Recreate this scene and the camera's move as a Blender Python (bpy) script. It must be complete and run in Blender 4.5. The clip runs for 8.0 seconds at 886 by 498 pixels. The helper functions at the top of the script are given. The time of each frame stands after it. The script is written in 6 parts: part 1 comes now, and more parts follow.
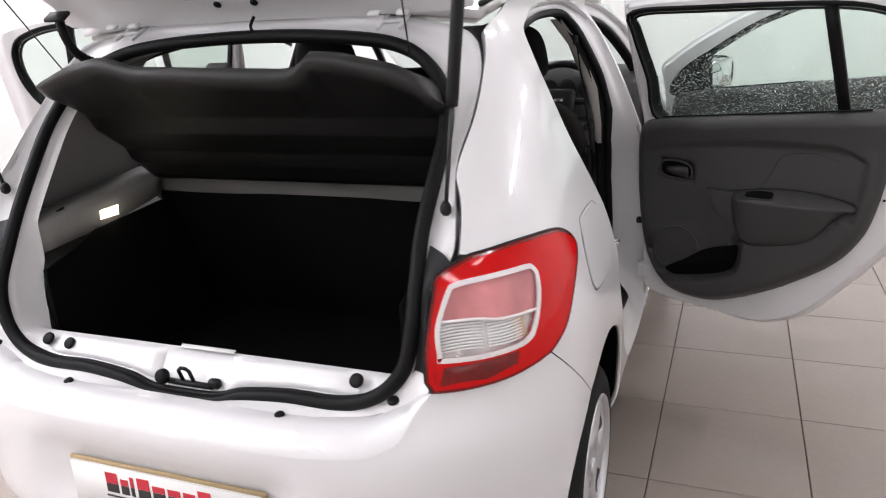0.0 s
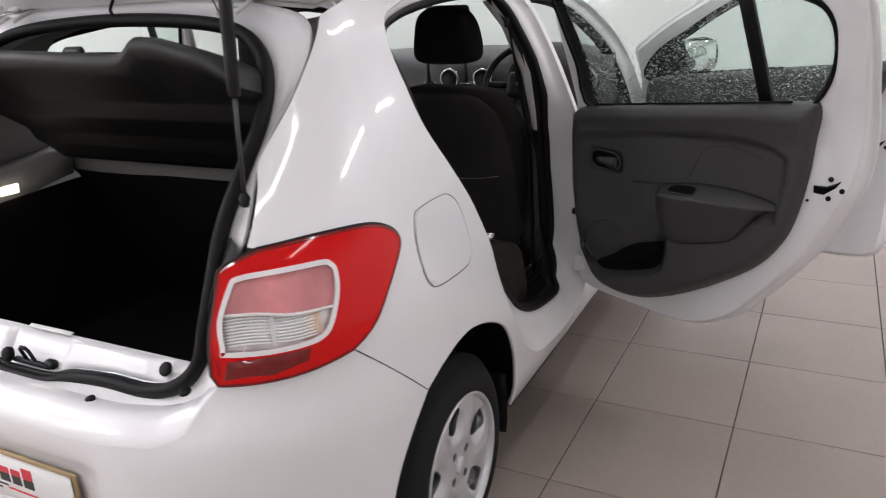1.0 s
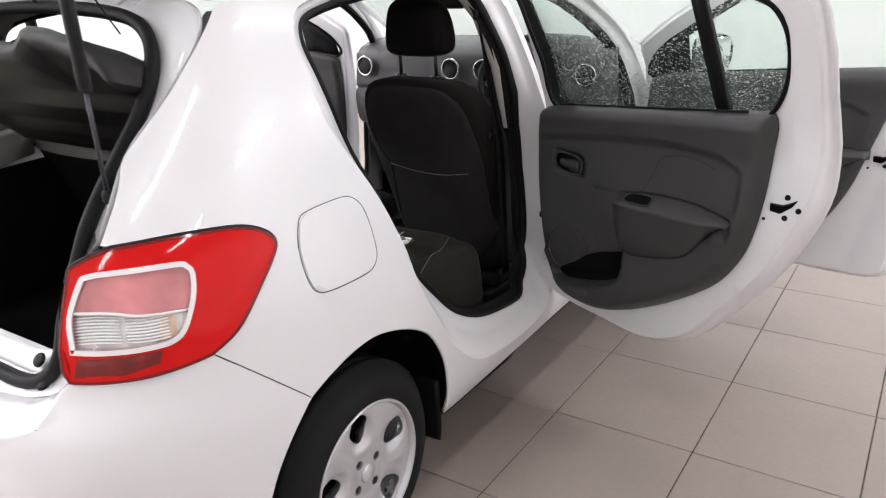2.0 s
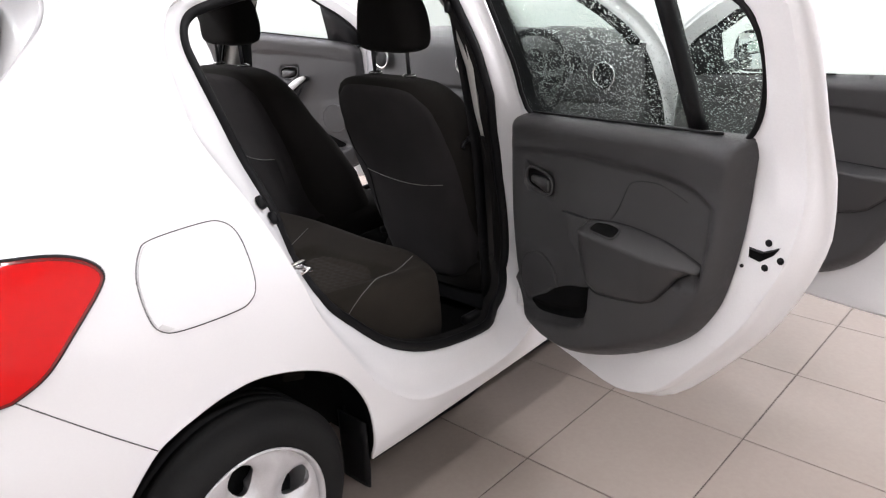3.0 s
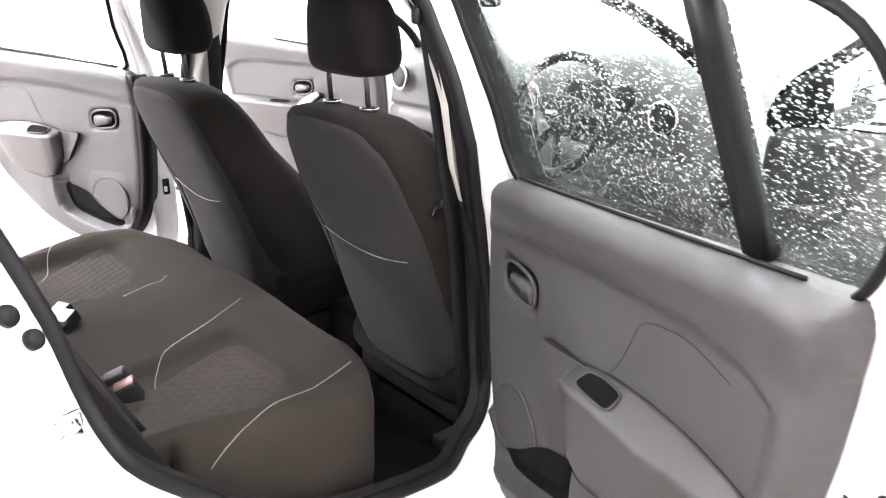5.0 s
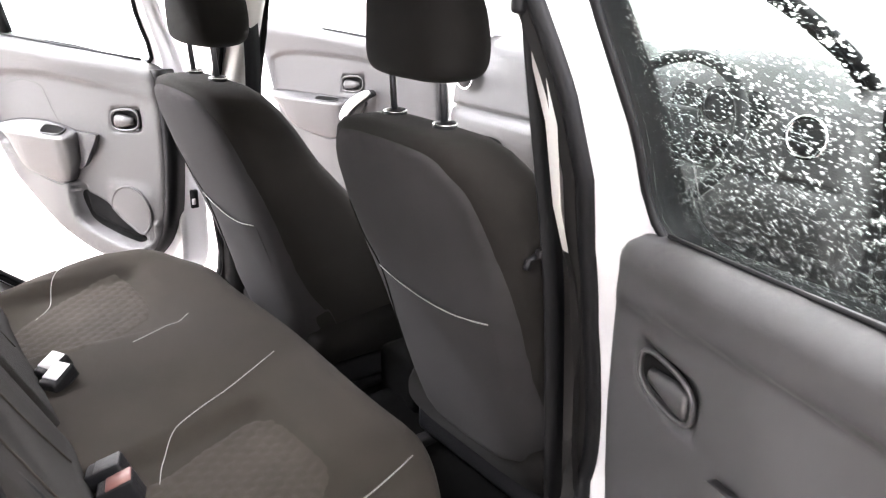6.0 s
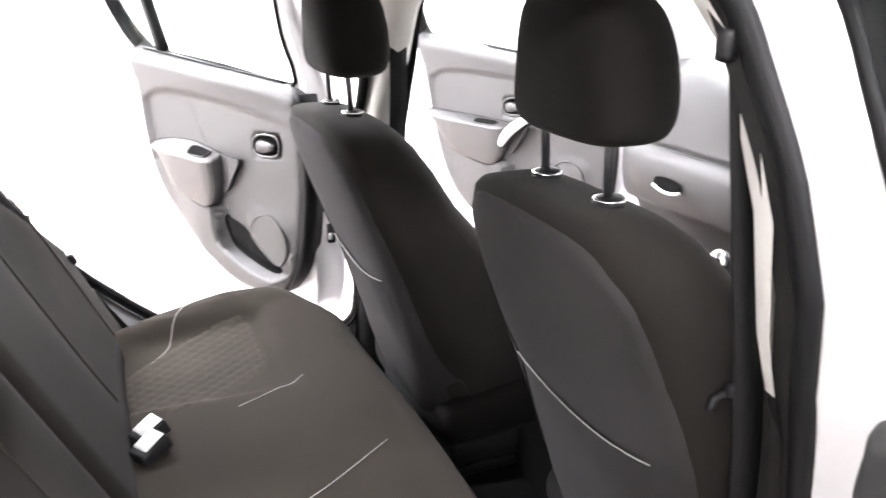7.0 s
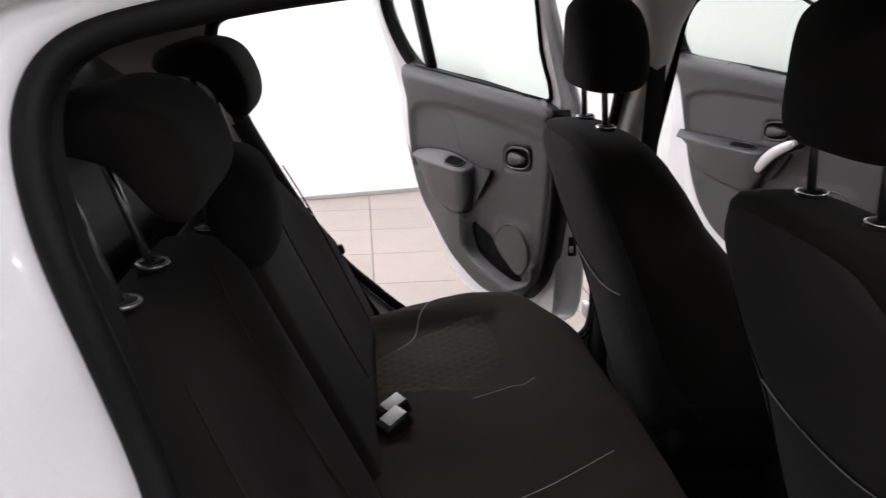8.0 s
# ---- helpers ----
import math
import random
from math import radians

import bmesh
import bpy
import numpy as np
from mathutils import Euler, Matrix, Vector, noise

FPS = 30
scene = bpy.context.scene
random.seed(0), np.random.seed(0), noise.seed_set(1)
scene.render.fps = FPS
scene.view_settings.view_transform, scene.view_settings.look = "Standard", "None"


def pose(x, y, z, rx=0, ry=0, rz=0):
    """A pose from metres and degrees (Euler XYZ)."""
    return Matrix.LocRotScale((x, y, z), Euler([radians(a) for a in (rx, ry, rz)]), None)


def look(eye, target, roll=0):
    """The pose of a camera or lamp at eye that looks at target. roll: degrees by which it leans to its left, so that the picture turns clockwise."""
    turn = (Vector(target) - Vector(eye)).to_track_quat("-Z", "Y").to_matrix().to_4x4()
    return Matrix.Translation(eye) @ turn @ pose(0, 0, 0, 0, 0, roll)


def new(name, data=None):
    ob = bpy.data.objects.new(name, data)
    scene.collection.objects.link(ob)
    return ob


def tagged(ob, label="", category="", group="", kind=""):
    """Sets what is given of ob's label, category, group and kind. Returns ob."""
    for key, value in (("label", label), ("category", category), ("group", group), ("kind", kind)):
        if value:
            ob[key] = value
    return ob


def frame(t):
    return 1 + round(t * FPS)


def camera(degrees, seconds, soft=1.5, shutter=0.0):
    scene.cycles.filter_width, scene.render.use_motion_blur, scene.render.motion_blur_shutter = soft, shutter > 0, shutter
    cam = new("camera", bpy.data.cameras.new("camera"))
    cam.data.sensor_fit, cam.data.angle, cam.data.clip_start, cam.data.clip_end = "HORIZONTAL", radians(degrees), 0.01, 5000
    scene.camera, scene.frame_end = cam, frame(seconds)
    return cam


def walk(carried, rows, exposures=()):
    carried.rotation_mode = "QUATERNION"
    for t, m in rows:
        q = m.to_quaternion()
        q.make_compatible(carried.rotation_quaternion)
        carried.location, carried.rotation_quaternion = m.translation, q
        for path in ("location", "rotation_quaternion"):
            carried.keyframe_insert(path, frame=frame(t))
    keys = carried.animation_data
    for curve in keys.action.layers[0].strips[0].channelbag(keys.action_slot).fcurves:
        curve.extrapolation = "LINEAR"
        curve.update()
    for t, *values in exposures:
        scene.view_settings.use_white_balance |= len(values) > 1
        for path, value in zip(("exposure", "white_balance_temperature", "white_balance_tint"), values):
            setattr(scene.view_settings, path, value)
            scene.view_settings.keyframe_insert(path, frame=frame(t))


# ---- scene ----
cam = camera(60.8, 8.0, soft=1.1, shutter=0.3)
PATH = [
    (0, (1.139, -1.755, 1.475), (0.437, 0.024, 0.89), -2.8),
    (0.1, (1.208, -1.746, 1.465), (0.463, 0.017, 0.886), -3.1),
    (0.5, (1.386, -1.632, 1.449), (0.576, 0.096, 0.849), -2.6),
    (1, (1.619, -1.487, 1.472), (0.743, 0.196, 0.838), -2.7),
    (1.2, (1.723, -1.442, 1.474), (0.811, 0.219, 0.835), -2.5),
    (1.5, (1.85, -1.394, 1.484), (0.91, 0.248, 0.835), -1.9),
    (1.7, (1.896, -1.334, 1.49), (0.915, 0.279, 0.831), -1.7),
    (2.8, (2.064, -0.788, 1.475), (0.865, 0.655, 0.784), -1.6),
    (3, (2.114, -0.69, 1.486), (0.866, 0.707, 0.787), -1.5),
    (3.5, (2.121, -0.444, 1.48), (0.792, 0.881, 0.789), -0.9),
    (4, (2.037, -0.243, 1.477), (0.682, 1.048, 0.774), -0.8),
    (4.2, (2.007, -0.169, 1.467), (0.635, 1.108, 0.77), -0.6),
    (5.3, (1.725, 0.137, 1.436), (0.276, 1.344, 0.769), 1.1),
    (5.5, (1.636, 0.177, 1.43), (0.17, 1.35, 0.742), 1.0),
    (6, (1.451, 0.271, 1.417), (-0.033, 1.42, 0.724), 1.2),
    (6.5, (1.281, 0.408, 1.424), (-0.294, 1.428, 0.731), 0.7),
    (7, (1.195, 0.475, 1.445), (-0.512, 1.255, 0.754), 0.6),
    (7.5, (1.192, 0.442, 1.44), (-0.637, 0.909, 0.777), 0.3),
    (8, (1.242, 0.441, 1.434), (-0.644, 0.638, 0.798), -0.5),
]
# exposures follow the film camera, which opens up as it nears the cabin
STOPS = [(0.0, -0.30), (0.4, -0.72), (0.9, -0.62), (1.5, -0.18), (1.7, -0.12), (2.8, 0.2), (3.5, 0.58), (4.2, 1.04), (5.3, 2.46), (6.0, 2.42), (6.5, 2.55), (7.1, 2.2), (7.3, 1.6), (7.5, 0.85), (7.8, -0.05), (8.0, -0.35)]
walk(cam, [(t, look(eye, target, roll)) for t, eye, target, roll in PATH], STOPS)

# ---- light: closed showroom with ceiling strip lamps ----
world = bpy.data.worlds.new("world")
scene.world = world
world.use_nodes = True
world.node_tree.nodes["Background"].inputs["Color"].default_value = (0.9, 0.95, 1.0, 1)
world.node_tree.nodes["Background"].inputs["Strength"].default_value = 0.3
ROOM = (-6.2, 5.4, -5.6, 6.4, 3.3)  # x0, x1, y0, y1, height
LAMP_WATTS = 24.0
LAMP_Y = (-3.9, -1.3, 1.5, 4.3)
LAMP_POWER = {-2.9: (4.5, 5.5, 3.6, 3.0), -0.9: (1.0, 0.6, 0.6, 0.8), 1.5: (0.8, 0.2, 0.5, 0.9), 3.6: (0.6, 0.6, 2.4, 2.6)}
LAMP_ROWS = [(x, y) for x in LAMP_POWER for y in LAMP_Y]


def strip_lamp(x, y):
    data = bpy.data.lights.new("ceiling_lamp_light", "AREA")
    data.shape, data.size, data.size_y = "RECTANGLE", 0.10, 1.45
    data.energy, data.color = LAMP_WATTS * LAMP_POWER[x][LAMP_Y.index(y)], (0.992, 0.972, 1.05)
    ob = new("ceiling_lamp_light", data)
    ob.matrix_world = pose(x, y, ROOM[4] - 0.085, 0, 0, 0)
    return ob


# ---- materials ----
def material(name, base, rough=0.5, metal=0.0, vary=0.08, fine=220.0, coarse=6.0, bump=0.0, bump_scale=400.0, coat=0.0, spec=0.5, island=0.0, rand=0.0):
    m = bpy.data.materials.new(name)
    m.use_nodes = True
    nt = m.node_tree
    b = nt.nodes["Principled BSDF"]
    b.inputs["Roughness"].default_value = rough
    b.inputs["Metallic"].default_value = metal
    b.inputs["Coat Weight"].default_value = coat
    b.inputs["Coat Roughness"].default_value = 0.04
    b.inputs["Specular IOR Level"].default_value = spec
    tc = nt.nodes.new("ShaderNodeTexCoord")
    n1 = nt.nodes.new("ShaderNodeTexNoise")
    n1.inputs["Scale"].default_value, n1.inputs["Detail"].default_value = coarse, 5
    n2 = nt.nodes.new("ShaderNodeTexNoise")
    n2.inputs["Scale"].default_value, n2.inputs["Detail"].default_value = fine, 2
    nt.links.new(tc.outputs["Object"], n1.inputs["Vector"])
    nt.links.new(tc.outputs["Object"], n2.inputs["Vector"])
    add = nt.nodes.new("ShaderNodeMath")
    add.operation = "ADD"
    nt.links.new(n1.outputs["Fac"], add.inputs[0])
    nt.links.new(n2.outputs["Fac"], add.inputs[1])
    last = add.outputs[0]
    if rand:
        info = nt.nodes.new("ShaderNodeObjectInfo")
        mul = nt.nodes.new("ShaderNodeMath")
        mul.operation = "MULTIPLY_ADD"
        mul.inputs[1].default_value = rand
        nt.links.new(info.outputs["Random"], mul.inputs[0])
        nt.links.new(last, mul.inputs[2])
        last = mul.outputs[0]
    rng = nt.nodes.new("ShaderNodeMapRange")
    rng.inputs["From Min"].default_value, rng.inputs["From Max"].default_value = 0.6, 1.4 + rand
    rng.inputs["To Min"].default_value, rng.inputs["To Max"].default_value = 1 - vary, 1 + vary
    nt.links.new(last, rng.inputs["Value"])
    mix = nt.nodes.new("ShaderNodeMix")
    mix.data_type, mix.blend_type = "RGBA", "MULTIPLY"
    mix.inputs[0].default_value = 1.0
    mix.inputs[6].default_value = (*base, 1)
    nt.links.new(rng.outputs[0], mix.inputs[7])
    nt.links.new(mix.outputs[2], b.inputs["Base Color"])
    r2 = nt.nodes.new("ShaderNodeMapRange")
    r2.inputs["To Min"].default_value, r2.inputs["To Max"].default_value = max(0.02, rough - 0.06), min(1, rough + 0.06)
    nt.links.new(n1.outputs["Fac"], r2.inputs["Value"])
    nt.links.new(r2.outputs[0], b.inputs["Roughness"])
    if bump:
        n3 = nt.nodes.new("ShaderNodeTexNoise")
        n3.inputs["Scale"].default_value, n3.inputs["Detail"].default_value = bump_scale, 2
        nt.links.new(tc.outputs["Object"], n3.inputs["Vector"])
        bp = nt.nodes.new("ShaderNodeBump")
        bp.inputs["Strength"].default_value, bp.inputs["Distance"].default_value = bump, 0.002
        nt.links.new(n3.outputs["Fac"], bp.inputs["Height"])
        nt.links.new(bp.outputs["Normal"], b.inputs["Normal"])
    return m


def glass(name, tint, rough=0.0, clear=0.75):
    """Thin pane: mostly clear, with a mirror gloss that grows at grazing angles."""
    m = bpy.data.materials.new(name)
    m.use_nodes = True
    nt = m.node_tree
    nt.nodes.remove(nt.nodes["Principled BSDF"])
    out = nt.nodes["Material Output"]
    tr, gl, mx = nt.nodes.new("ShaderNodeBsdfTransparent"), nt.nodes.new("ShaderNodeBsdfGlossy"), nt.nodes.new("ShaderNodeMixShader")
    tr.inputs["Color"].default_value = (*tint, 1)
    gl.inputs["Roughness"].default_value = 0.02
    lw = nt.nodes.new("ShaderNodeLayerWeight")
    pw = nt.nodes.new("ShaderNodeMath")
    pw.operation = "POWER"
    pw.inputs[1].default_value = 4.0
    ma = nt.nodes.new("ShaderNodeMath")
    ma.operation = "MULTIPLY_ADD"
    ma.inputs[1].default_value, ma.inputs[2].default_value = 0.7, 0.035
    lw.inputs["Blend"].default_value = 0.5
    nt.links.new(lw.outputs["Facing"], pw.inputs[0])
    nt.links.new(pw.outputs[0], ma.inputs[0])
    nt.links.new(ma.outputs[0], mx.inputs[0])
    nt.links.new(tr.outputs[0], mx.inputs[1])
    nt.links.new(gl.outputs[0], mx.inputs[2])
    nt.links.new(mx.outputs[0], out.inputs["Surface"])
    return m


def fabric(name, base, vary=0.25):
    """Woven seat cloth with a fine weave."""
    m = material(name, base, 0.92, vary=vary, fine=900, coarse=9, bump=0.35, bump_scale=900, spec=0.08)
    nt = m.node_tree
    b = nt.nodes["Principled BSDF"]
    b.inputs["Sheen Weight"].default_value = 0.02
    b.inputs["Sheen Roughness"].default_value = 0.5
    return m


PAINT = material("white_paint", (0.76, 0.755, 0.765), 0.32, vary=0.015, coarse=3, coat=1.0, spec=0.5)
JAMB = material("white_jamb_paint", (0.75, 0.745, 0.755), 0.38, vary=0.03, coarse=9, coat=0.5)
RUBBER = material("black_rubber", (0.007, 0.007, 0.0075), 0.5, vary=0.2, spec=0.12, bump=0.2, bump_scale=600)
TYRE = material("tyre_rubber", (0.011, 0.011, 0.011), 0.75, spec=0.15, vary=0.25, coarse=14, bump=0.3, bump_scale=500)
BLACK = material("black_plastic", (0.011, 0.011, 0.012), 0.42, vary=0.15, spec=0.2, bump=0.3, bump_scale=900)
CARD = material("charcoal_trim", (0.033, 0.0323, 0.0336), 0.40, vary=0.10, spec=0.52, coarse=5, bump=0.55, bump_scale=1100)
CARD_LID = material("charcoal_trim_smooth", (0.029, 0.0284, 0.0295), 0.38, vary=0.1, spec=0.55, coarse=7, bump=0.4, bump_scale=1300)
TRIM = material("grey_pillar_trim", (0.55, 0.54, 0.515), 0.6, vary=0.06, bump=0.4, bump_scale=1100)
STRIP = material("grey_felt_strip", (0.13, 0.128, 0.122), 0.9, vary=0.12, bump=0.5, bump_scale=700)
TRIM_SIDE = material("grey_side_trim", (0.30, 0.293, 0.283), 0.6, vary=0.08, bump=0.4, bump_scale=1100)
TRIM_DARK = material("dark_pillar_trim", (0.009, 0.0085, 0.0082), 0.6, vary=0.08, spec=0.15, bump=0.4, bump_scale=1100)
# carpet black; also stands for deep shade in the door and glovebox recesses
CARPET_SHADE = material("black_carpet_and_shade", (0.004, 0.004, 0.004), 1.0, vary=0.4, fine=700, coarse=12, bump=0.9, bump_scale=700, spec=0.1)
SHELF = material("black_shelf_board", (0.0075, 0.0073, 0.0068), 0.34, vary=0.15, spec=0.34, coarse=8, bump=0.5, bump_scale=800)
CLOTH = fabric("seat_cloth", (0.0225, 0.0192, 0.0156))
# two darker copies of the seat cloth; shade on cushions and sides put in
CLOTH_DARK = fabric("dark_seat_cloth", (0.0075, 0.0068, 0.0062))
CLOTH_HALF_DARK = fabric("half_dark_seat_cloth", (0.013, 0.0116, 0.0104))
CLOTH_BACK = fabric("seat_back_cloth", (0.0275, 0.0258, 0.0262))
QUILT = fabric("quilted_cloth", (0.0310, 0.0268, 0.0222))
STITCH = material("pale_thread", (0.20, 0.195, 0.185), 0.8, vary=0.3, fine=1500)
CHROME = material("chrome", (0.75, 0.75, 0.76), 0.12, 1.0, vary=0.03)
SILVER = material("silver_plastic", (0.62, 0.62, 0.62), 0.35, 0.3, vary=0.04)
ALLOY = material("alloy_paint", (0.56, 0.555, 0.57), 0.36, 0.5, vary=0.06, coarse=20, coat=0.4)
POST = material("brushed_post_steel", (0.30, 0.30, 0.31), 0.24, 0.9, vary=0.15, fine=300)
STEEL = material("dark_steel", (0.06, 0.06, 0.065), 0.4, 0.8, vary=0.2)
REDLENS = material("red_lamp_plastic", (0.62, 0.004, 0.005), 0.06, vary=0.03, fine=40, coarse=9, spec=0.3)
REDDARK = material("dark_red_reflector", (0.16, 0.003, 0.003), 0.12, vary=0.3, fine=60, coarse=30, spec=0.4, coat=0.6)
PINKLENS = material("pale_red_lamp_lens", (0.60, 0.21, 0.22), 0.12, vary=0.28, fine=14, coarse=12, coat=1.0)
CLEARLENS = material("ribbed_clear_lens", (0.86, 0.85, 0.85), 0.10, 0.0, vary=0.04, fine=40, coarse=25, coat=1.0)
REFLECTOR = material("lamp_reflector_silver", (0.74, 0.73, 0.74), 0.25, 0.45, vary=0.25, fine=30, coarse=40)
AMBER = material("amber_bulb", (0.64, 0.47, 0.34), 0.2, vary=0.2, coarse=40, coat=1.0)
BEZEL = material("white_lamp_bezel", (0.82, 0.78, 0.78), 0.22, vary=0.05, coat=1.0)
PLATE = material("white_plate", (0.80, 0.80, 0.79), 0.35, vary=0.03, coat=0.6)
PLATE_EDGE = material("tan_plate_edge", (0.35, 0.25, 0.13), 0.6, vary=0.15)
RED_INK = material("red_ink", (0.55, 0.02, 0.04), 0.5, vary=0.08)
BLACK_INK = material("black_ink", (0.02, 0.02, 0.02), 0.5, vary=0.1)
WHITE_PLASTIC = material("white_label", (0.70, 0.70, 0.69), 0.5, vary=0.06)
RED_PLASTIC = material("red_button", (0.16, 0.075, 0.065), 0.4, vary=0.1)
WALL = material("white_wall_paint", (0.84, 0.85, 0.83), 0.75, vary=0.03, coarse=0.8, bump=0.1, bump_scale=90)
CEIL = material("white_ceiling_paint", (0.80, 0.80, 0.80), 0.85, vary=0.03)
TILE = material("beige_tile", (0.305, 0.257, 0.228), 0.25, vary=0.08, fine=60, coarse=2.2, spec=0.5, rand=0.5)
GROUT = material("dark_grout", (0.07, 0.055, 0.045), 0.9, vary=0.9, fine=40, coarse=5)
SKIRT = material("dark_skirting", (0.36, 0.35, 0.34), 0.6, vary=0.1)
GLASS = glass("tinted_glass", (0.925, 0.97, 0.95))
WATER = bpy.data.materials.new("water_drops")
WATER.use_nodes = True
wb = WATER.node_tree.nodes["Principled BSDF"]
wb.inputs["Base Color"].default_value = (0.97, 0.99, 0.985, 1)
wb.inputs["Roughness"].default_value, wb.inputs["IOR"].default_value, wb.inputs["Transmission Weight"].default_value = 0.0, 1.33, 1.0
MIRROR = material("mirror_glass", (0.9, 0.92, 0.92), 0.03, 1.0, vary=0.01)
TUBE = bpy.data.materials.new("lamp_diffuser")
TUBE.use_nodes = True
tb = TUBE.node_tree.nodes["Principled BSDF"]
tb.inputs["Emission Color"].default_value, tb.inputs["Emission Strength"].default_value = (1, 0.98, 0.95, 1), 12.0
BOOTLAMP = bpy.data.materials.new("boot_lamp_glow")
BOOTLAMP.use_nodes = True
bb = BOOTLAMP.node_tree.nodes["Principled BSDF"]
bb.inputs["Emission Color"].default_value, bb.inputs["Emission Strength"].default_value = (1, 0.86, 0.68, 1), 3.5

# ---- mesh helpers ----
V = Vector


def part(name, bm, mat, parent=None, label="", smooth=True, mirror=False, m=None):
    if mirror:
        bmesh.ops.scale(bm, vec=(-1, 1, 1), verts=bm.verts)
        bmesh.ops.reverse_faces(bm, faces=bm.faces)
    if m is not None:
        bmesh.ops.transform(bm, matrix=m, verts=bm.verts)
    me = bpy.data.meshes.new(name)
    for f in bm.faces:
        f.smooth = smooth
    bm.to_mesh(me)
    bm.free()
    me.materials.append(mat)
    ob = new(name, me)
    if parent is not None:
        while parent.parent is not None and parent.parent.parent is not None:
            parent = parent.parent
        ob.parent = parent
    if label:
        tagged(ob, label)
    return ob


def spline(pts, n=8, closed=True):
    """Catmull-Rom through the points, n steps a span."""
    p = [V(q) for q in pts]
    k = len(p)
    out = []
    for i in range(k if closed else k - 1):
        a, b, c, d = (p[(i - 1) % k], p[i], p[(i + 1) % k], p[(i + 2) % k]) if closed else (p[max(i - 1, 0)], p[i], p[i + 1], p[min(i + 2, k - 1)])
        for j in range(n):
            t = j / n
            out.append(0.5 * ((2 * b) + (c - a) * t + (2 * a - 5 * b + 4 * c - d) * t * t + (3 * b - a - 3 * c + d) * t ** 3))
    if not closed:
        out.append(p[-1])
    return out


def inside(x, y, poly):
    hit = False
    j = len(poly) - 1
    for i in range(len(poly)):
        xi, yi, xj, yj = poly[i][0], poly[i][1], poly[j][0], poly[j][1]
        if (yi > y) != (yj > y) and x < (xj - xi) * (y - yi) / (yj - yi) + xi:
            hit = not hit
        j = i
    return hit


def sheet(outline, holes, f, step=0.05, thick=0.012, inward=None, rows=()):
    """A panel cut out of the surface f(u, v): outline and holes are polygons in (u, v)."""
    from mathutils.geometry import delaunay_2d_cdt
    loops = [[(q[0], q[1]) for q in outline]] + [[(q[0], q[1]) for q in h] for h in holes]
    pts, edges = [], []
    for lp in loops:
        s = len(pts)
        pts += lp
        edges += [(s + i, s + (i + 1) % len(lp)) for i in range(len(lp))]
    for row in rows:
        pts += [(q[0], q[1]) for q in row]
    border = np.array(pts)
    lo, hi = border.min(0), border.max(0)
    for u in np.arange(lo[0] + step * 0.5, hi[0], step):
        for v in np.arange(lo[1] + step * 0.5, hi[1], step):
            if inside(u, v, loops[0]) and not any(inside(u, v, h) for h in loops[1:]):
                if np.min(np.hypot(border[:, 0] - u, border[:, 1] - v)) > step * 0.45:
                    pts.append((u, v))
    res = delaunay_2d_cdt([V(q) for q in pts], edges, [], 0, 1e-6)
    co, tris = res[0], res[2]
    bm = bmesh.new()
    vs = [bm.verts.new(f(q[0], q[1])) for q in co]
    for t in tris:
        cx, cy = sum(co[i][0] for i in t) / 3, sum(co[i][1] for i in t) / 3
        if inside(cx, cy, loops[0]) and not any(inside(cx, cy, h) for h in loops[1:]):
            try:
                bm.faces.new([vs[i] for i in t])
            except ValueError:
                pass
    for v in [v for v in bm.verts if not v.link_faces]:
        bm.verts.remove(v)
    bmesh.ops.recalc_face_normals(bm, faces=bm.faces)
    if inward is not None:
        fc = max(bm.faces, key=lambda g: g.calc_area())
        if fc.normal.dot(V(inward)) > 0:
            bmesh.ops.reverse_faces(bm, faces=bm.faces)
    if thick:
        bm.normal_update()
        bm.verts.index_update()
        front = list(bm.faces)
        back = {v: bm.verts.new(v.co - v.normal * thick) for v in list(bm.verts)}
        rim = [e for e in bm.edges if e.is_boundary]
        for fc in front:
            bm.faces.new([back[v] for v in reversed(fc.verts)])
        for e in rim:
            fc = e.link_faces[0]
            lp = [l for l in fc.loops if l.edge == e][0]
            a, b = lp.vert, lp.link_loop_next.vert
            try:
                bm.faces.new([b, a, back[a], back[b]])
            except ValueError:
                pass
        for e in rim:
            e.smooth = False
    return bm


def loft(rings, closed=True, caps=True, bm=None):
    bm = bm or bmesh.new()
    vs = [[bm.verts.new(V(q)) for q in r] for r in rings]
    n = len(rings[0])
    for a, b in zip(vs, vs[1:]):
        for i in range(n if closed else n - 1):
            bm.faces.new((a[i], a[(i + 1) % n], b[(i + 1) % n], b[i]))
    if caps and closed:
        bm.faces.new(list(reversed(vs[0])))
        bm.faces.new(vs[-1])
    bmesh.ops.recalc_face_normals(bm, faces=bm.faces)
    return bm


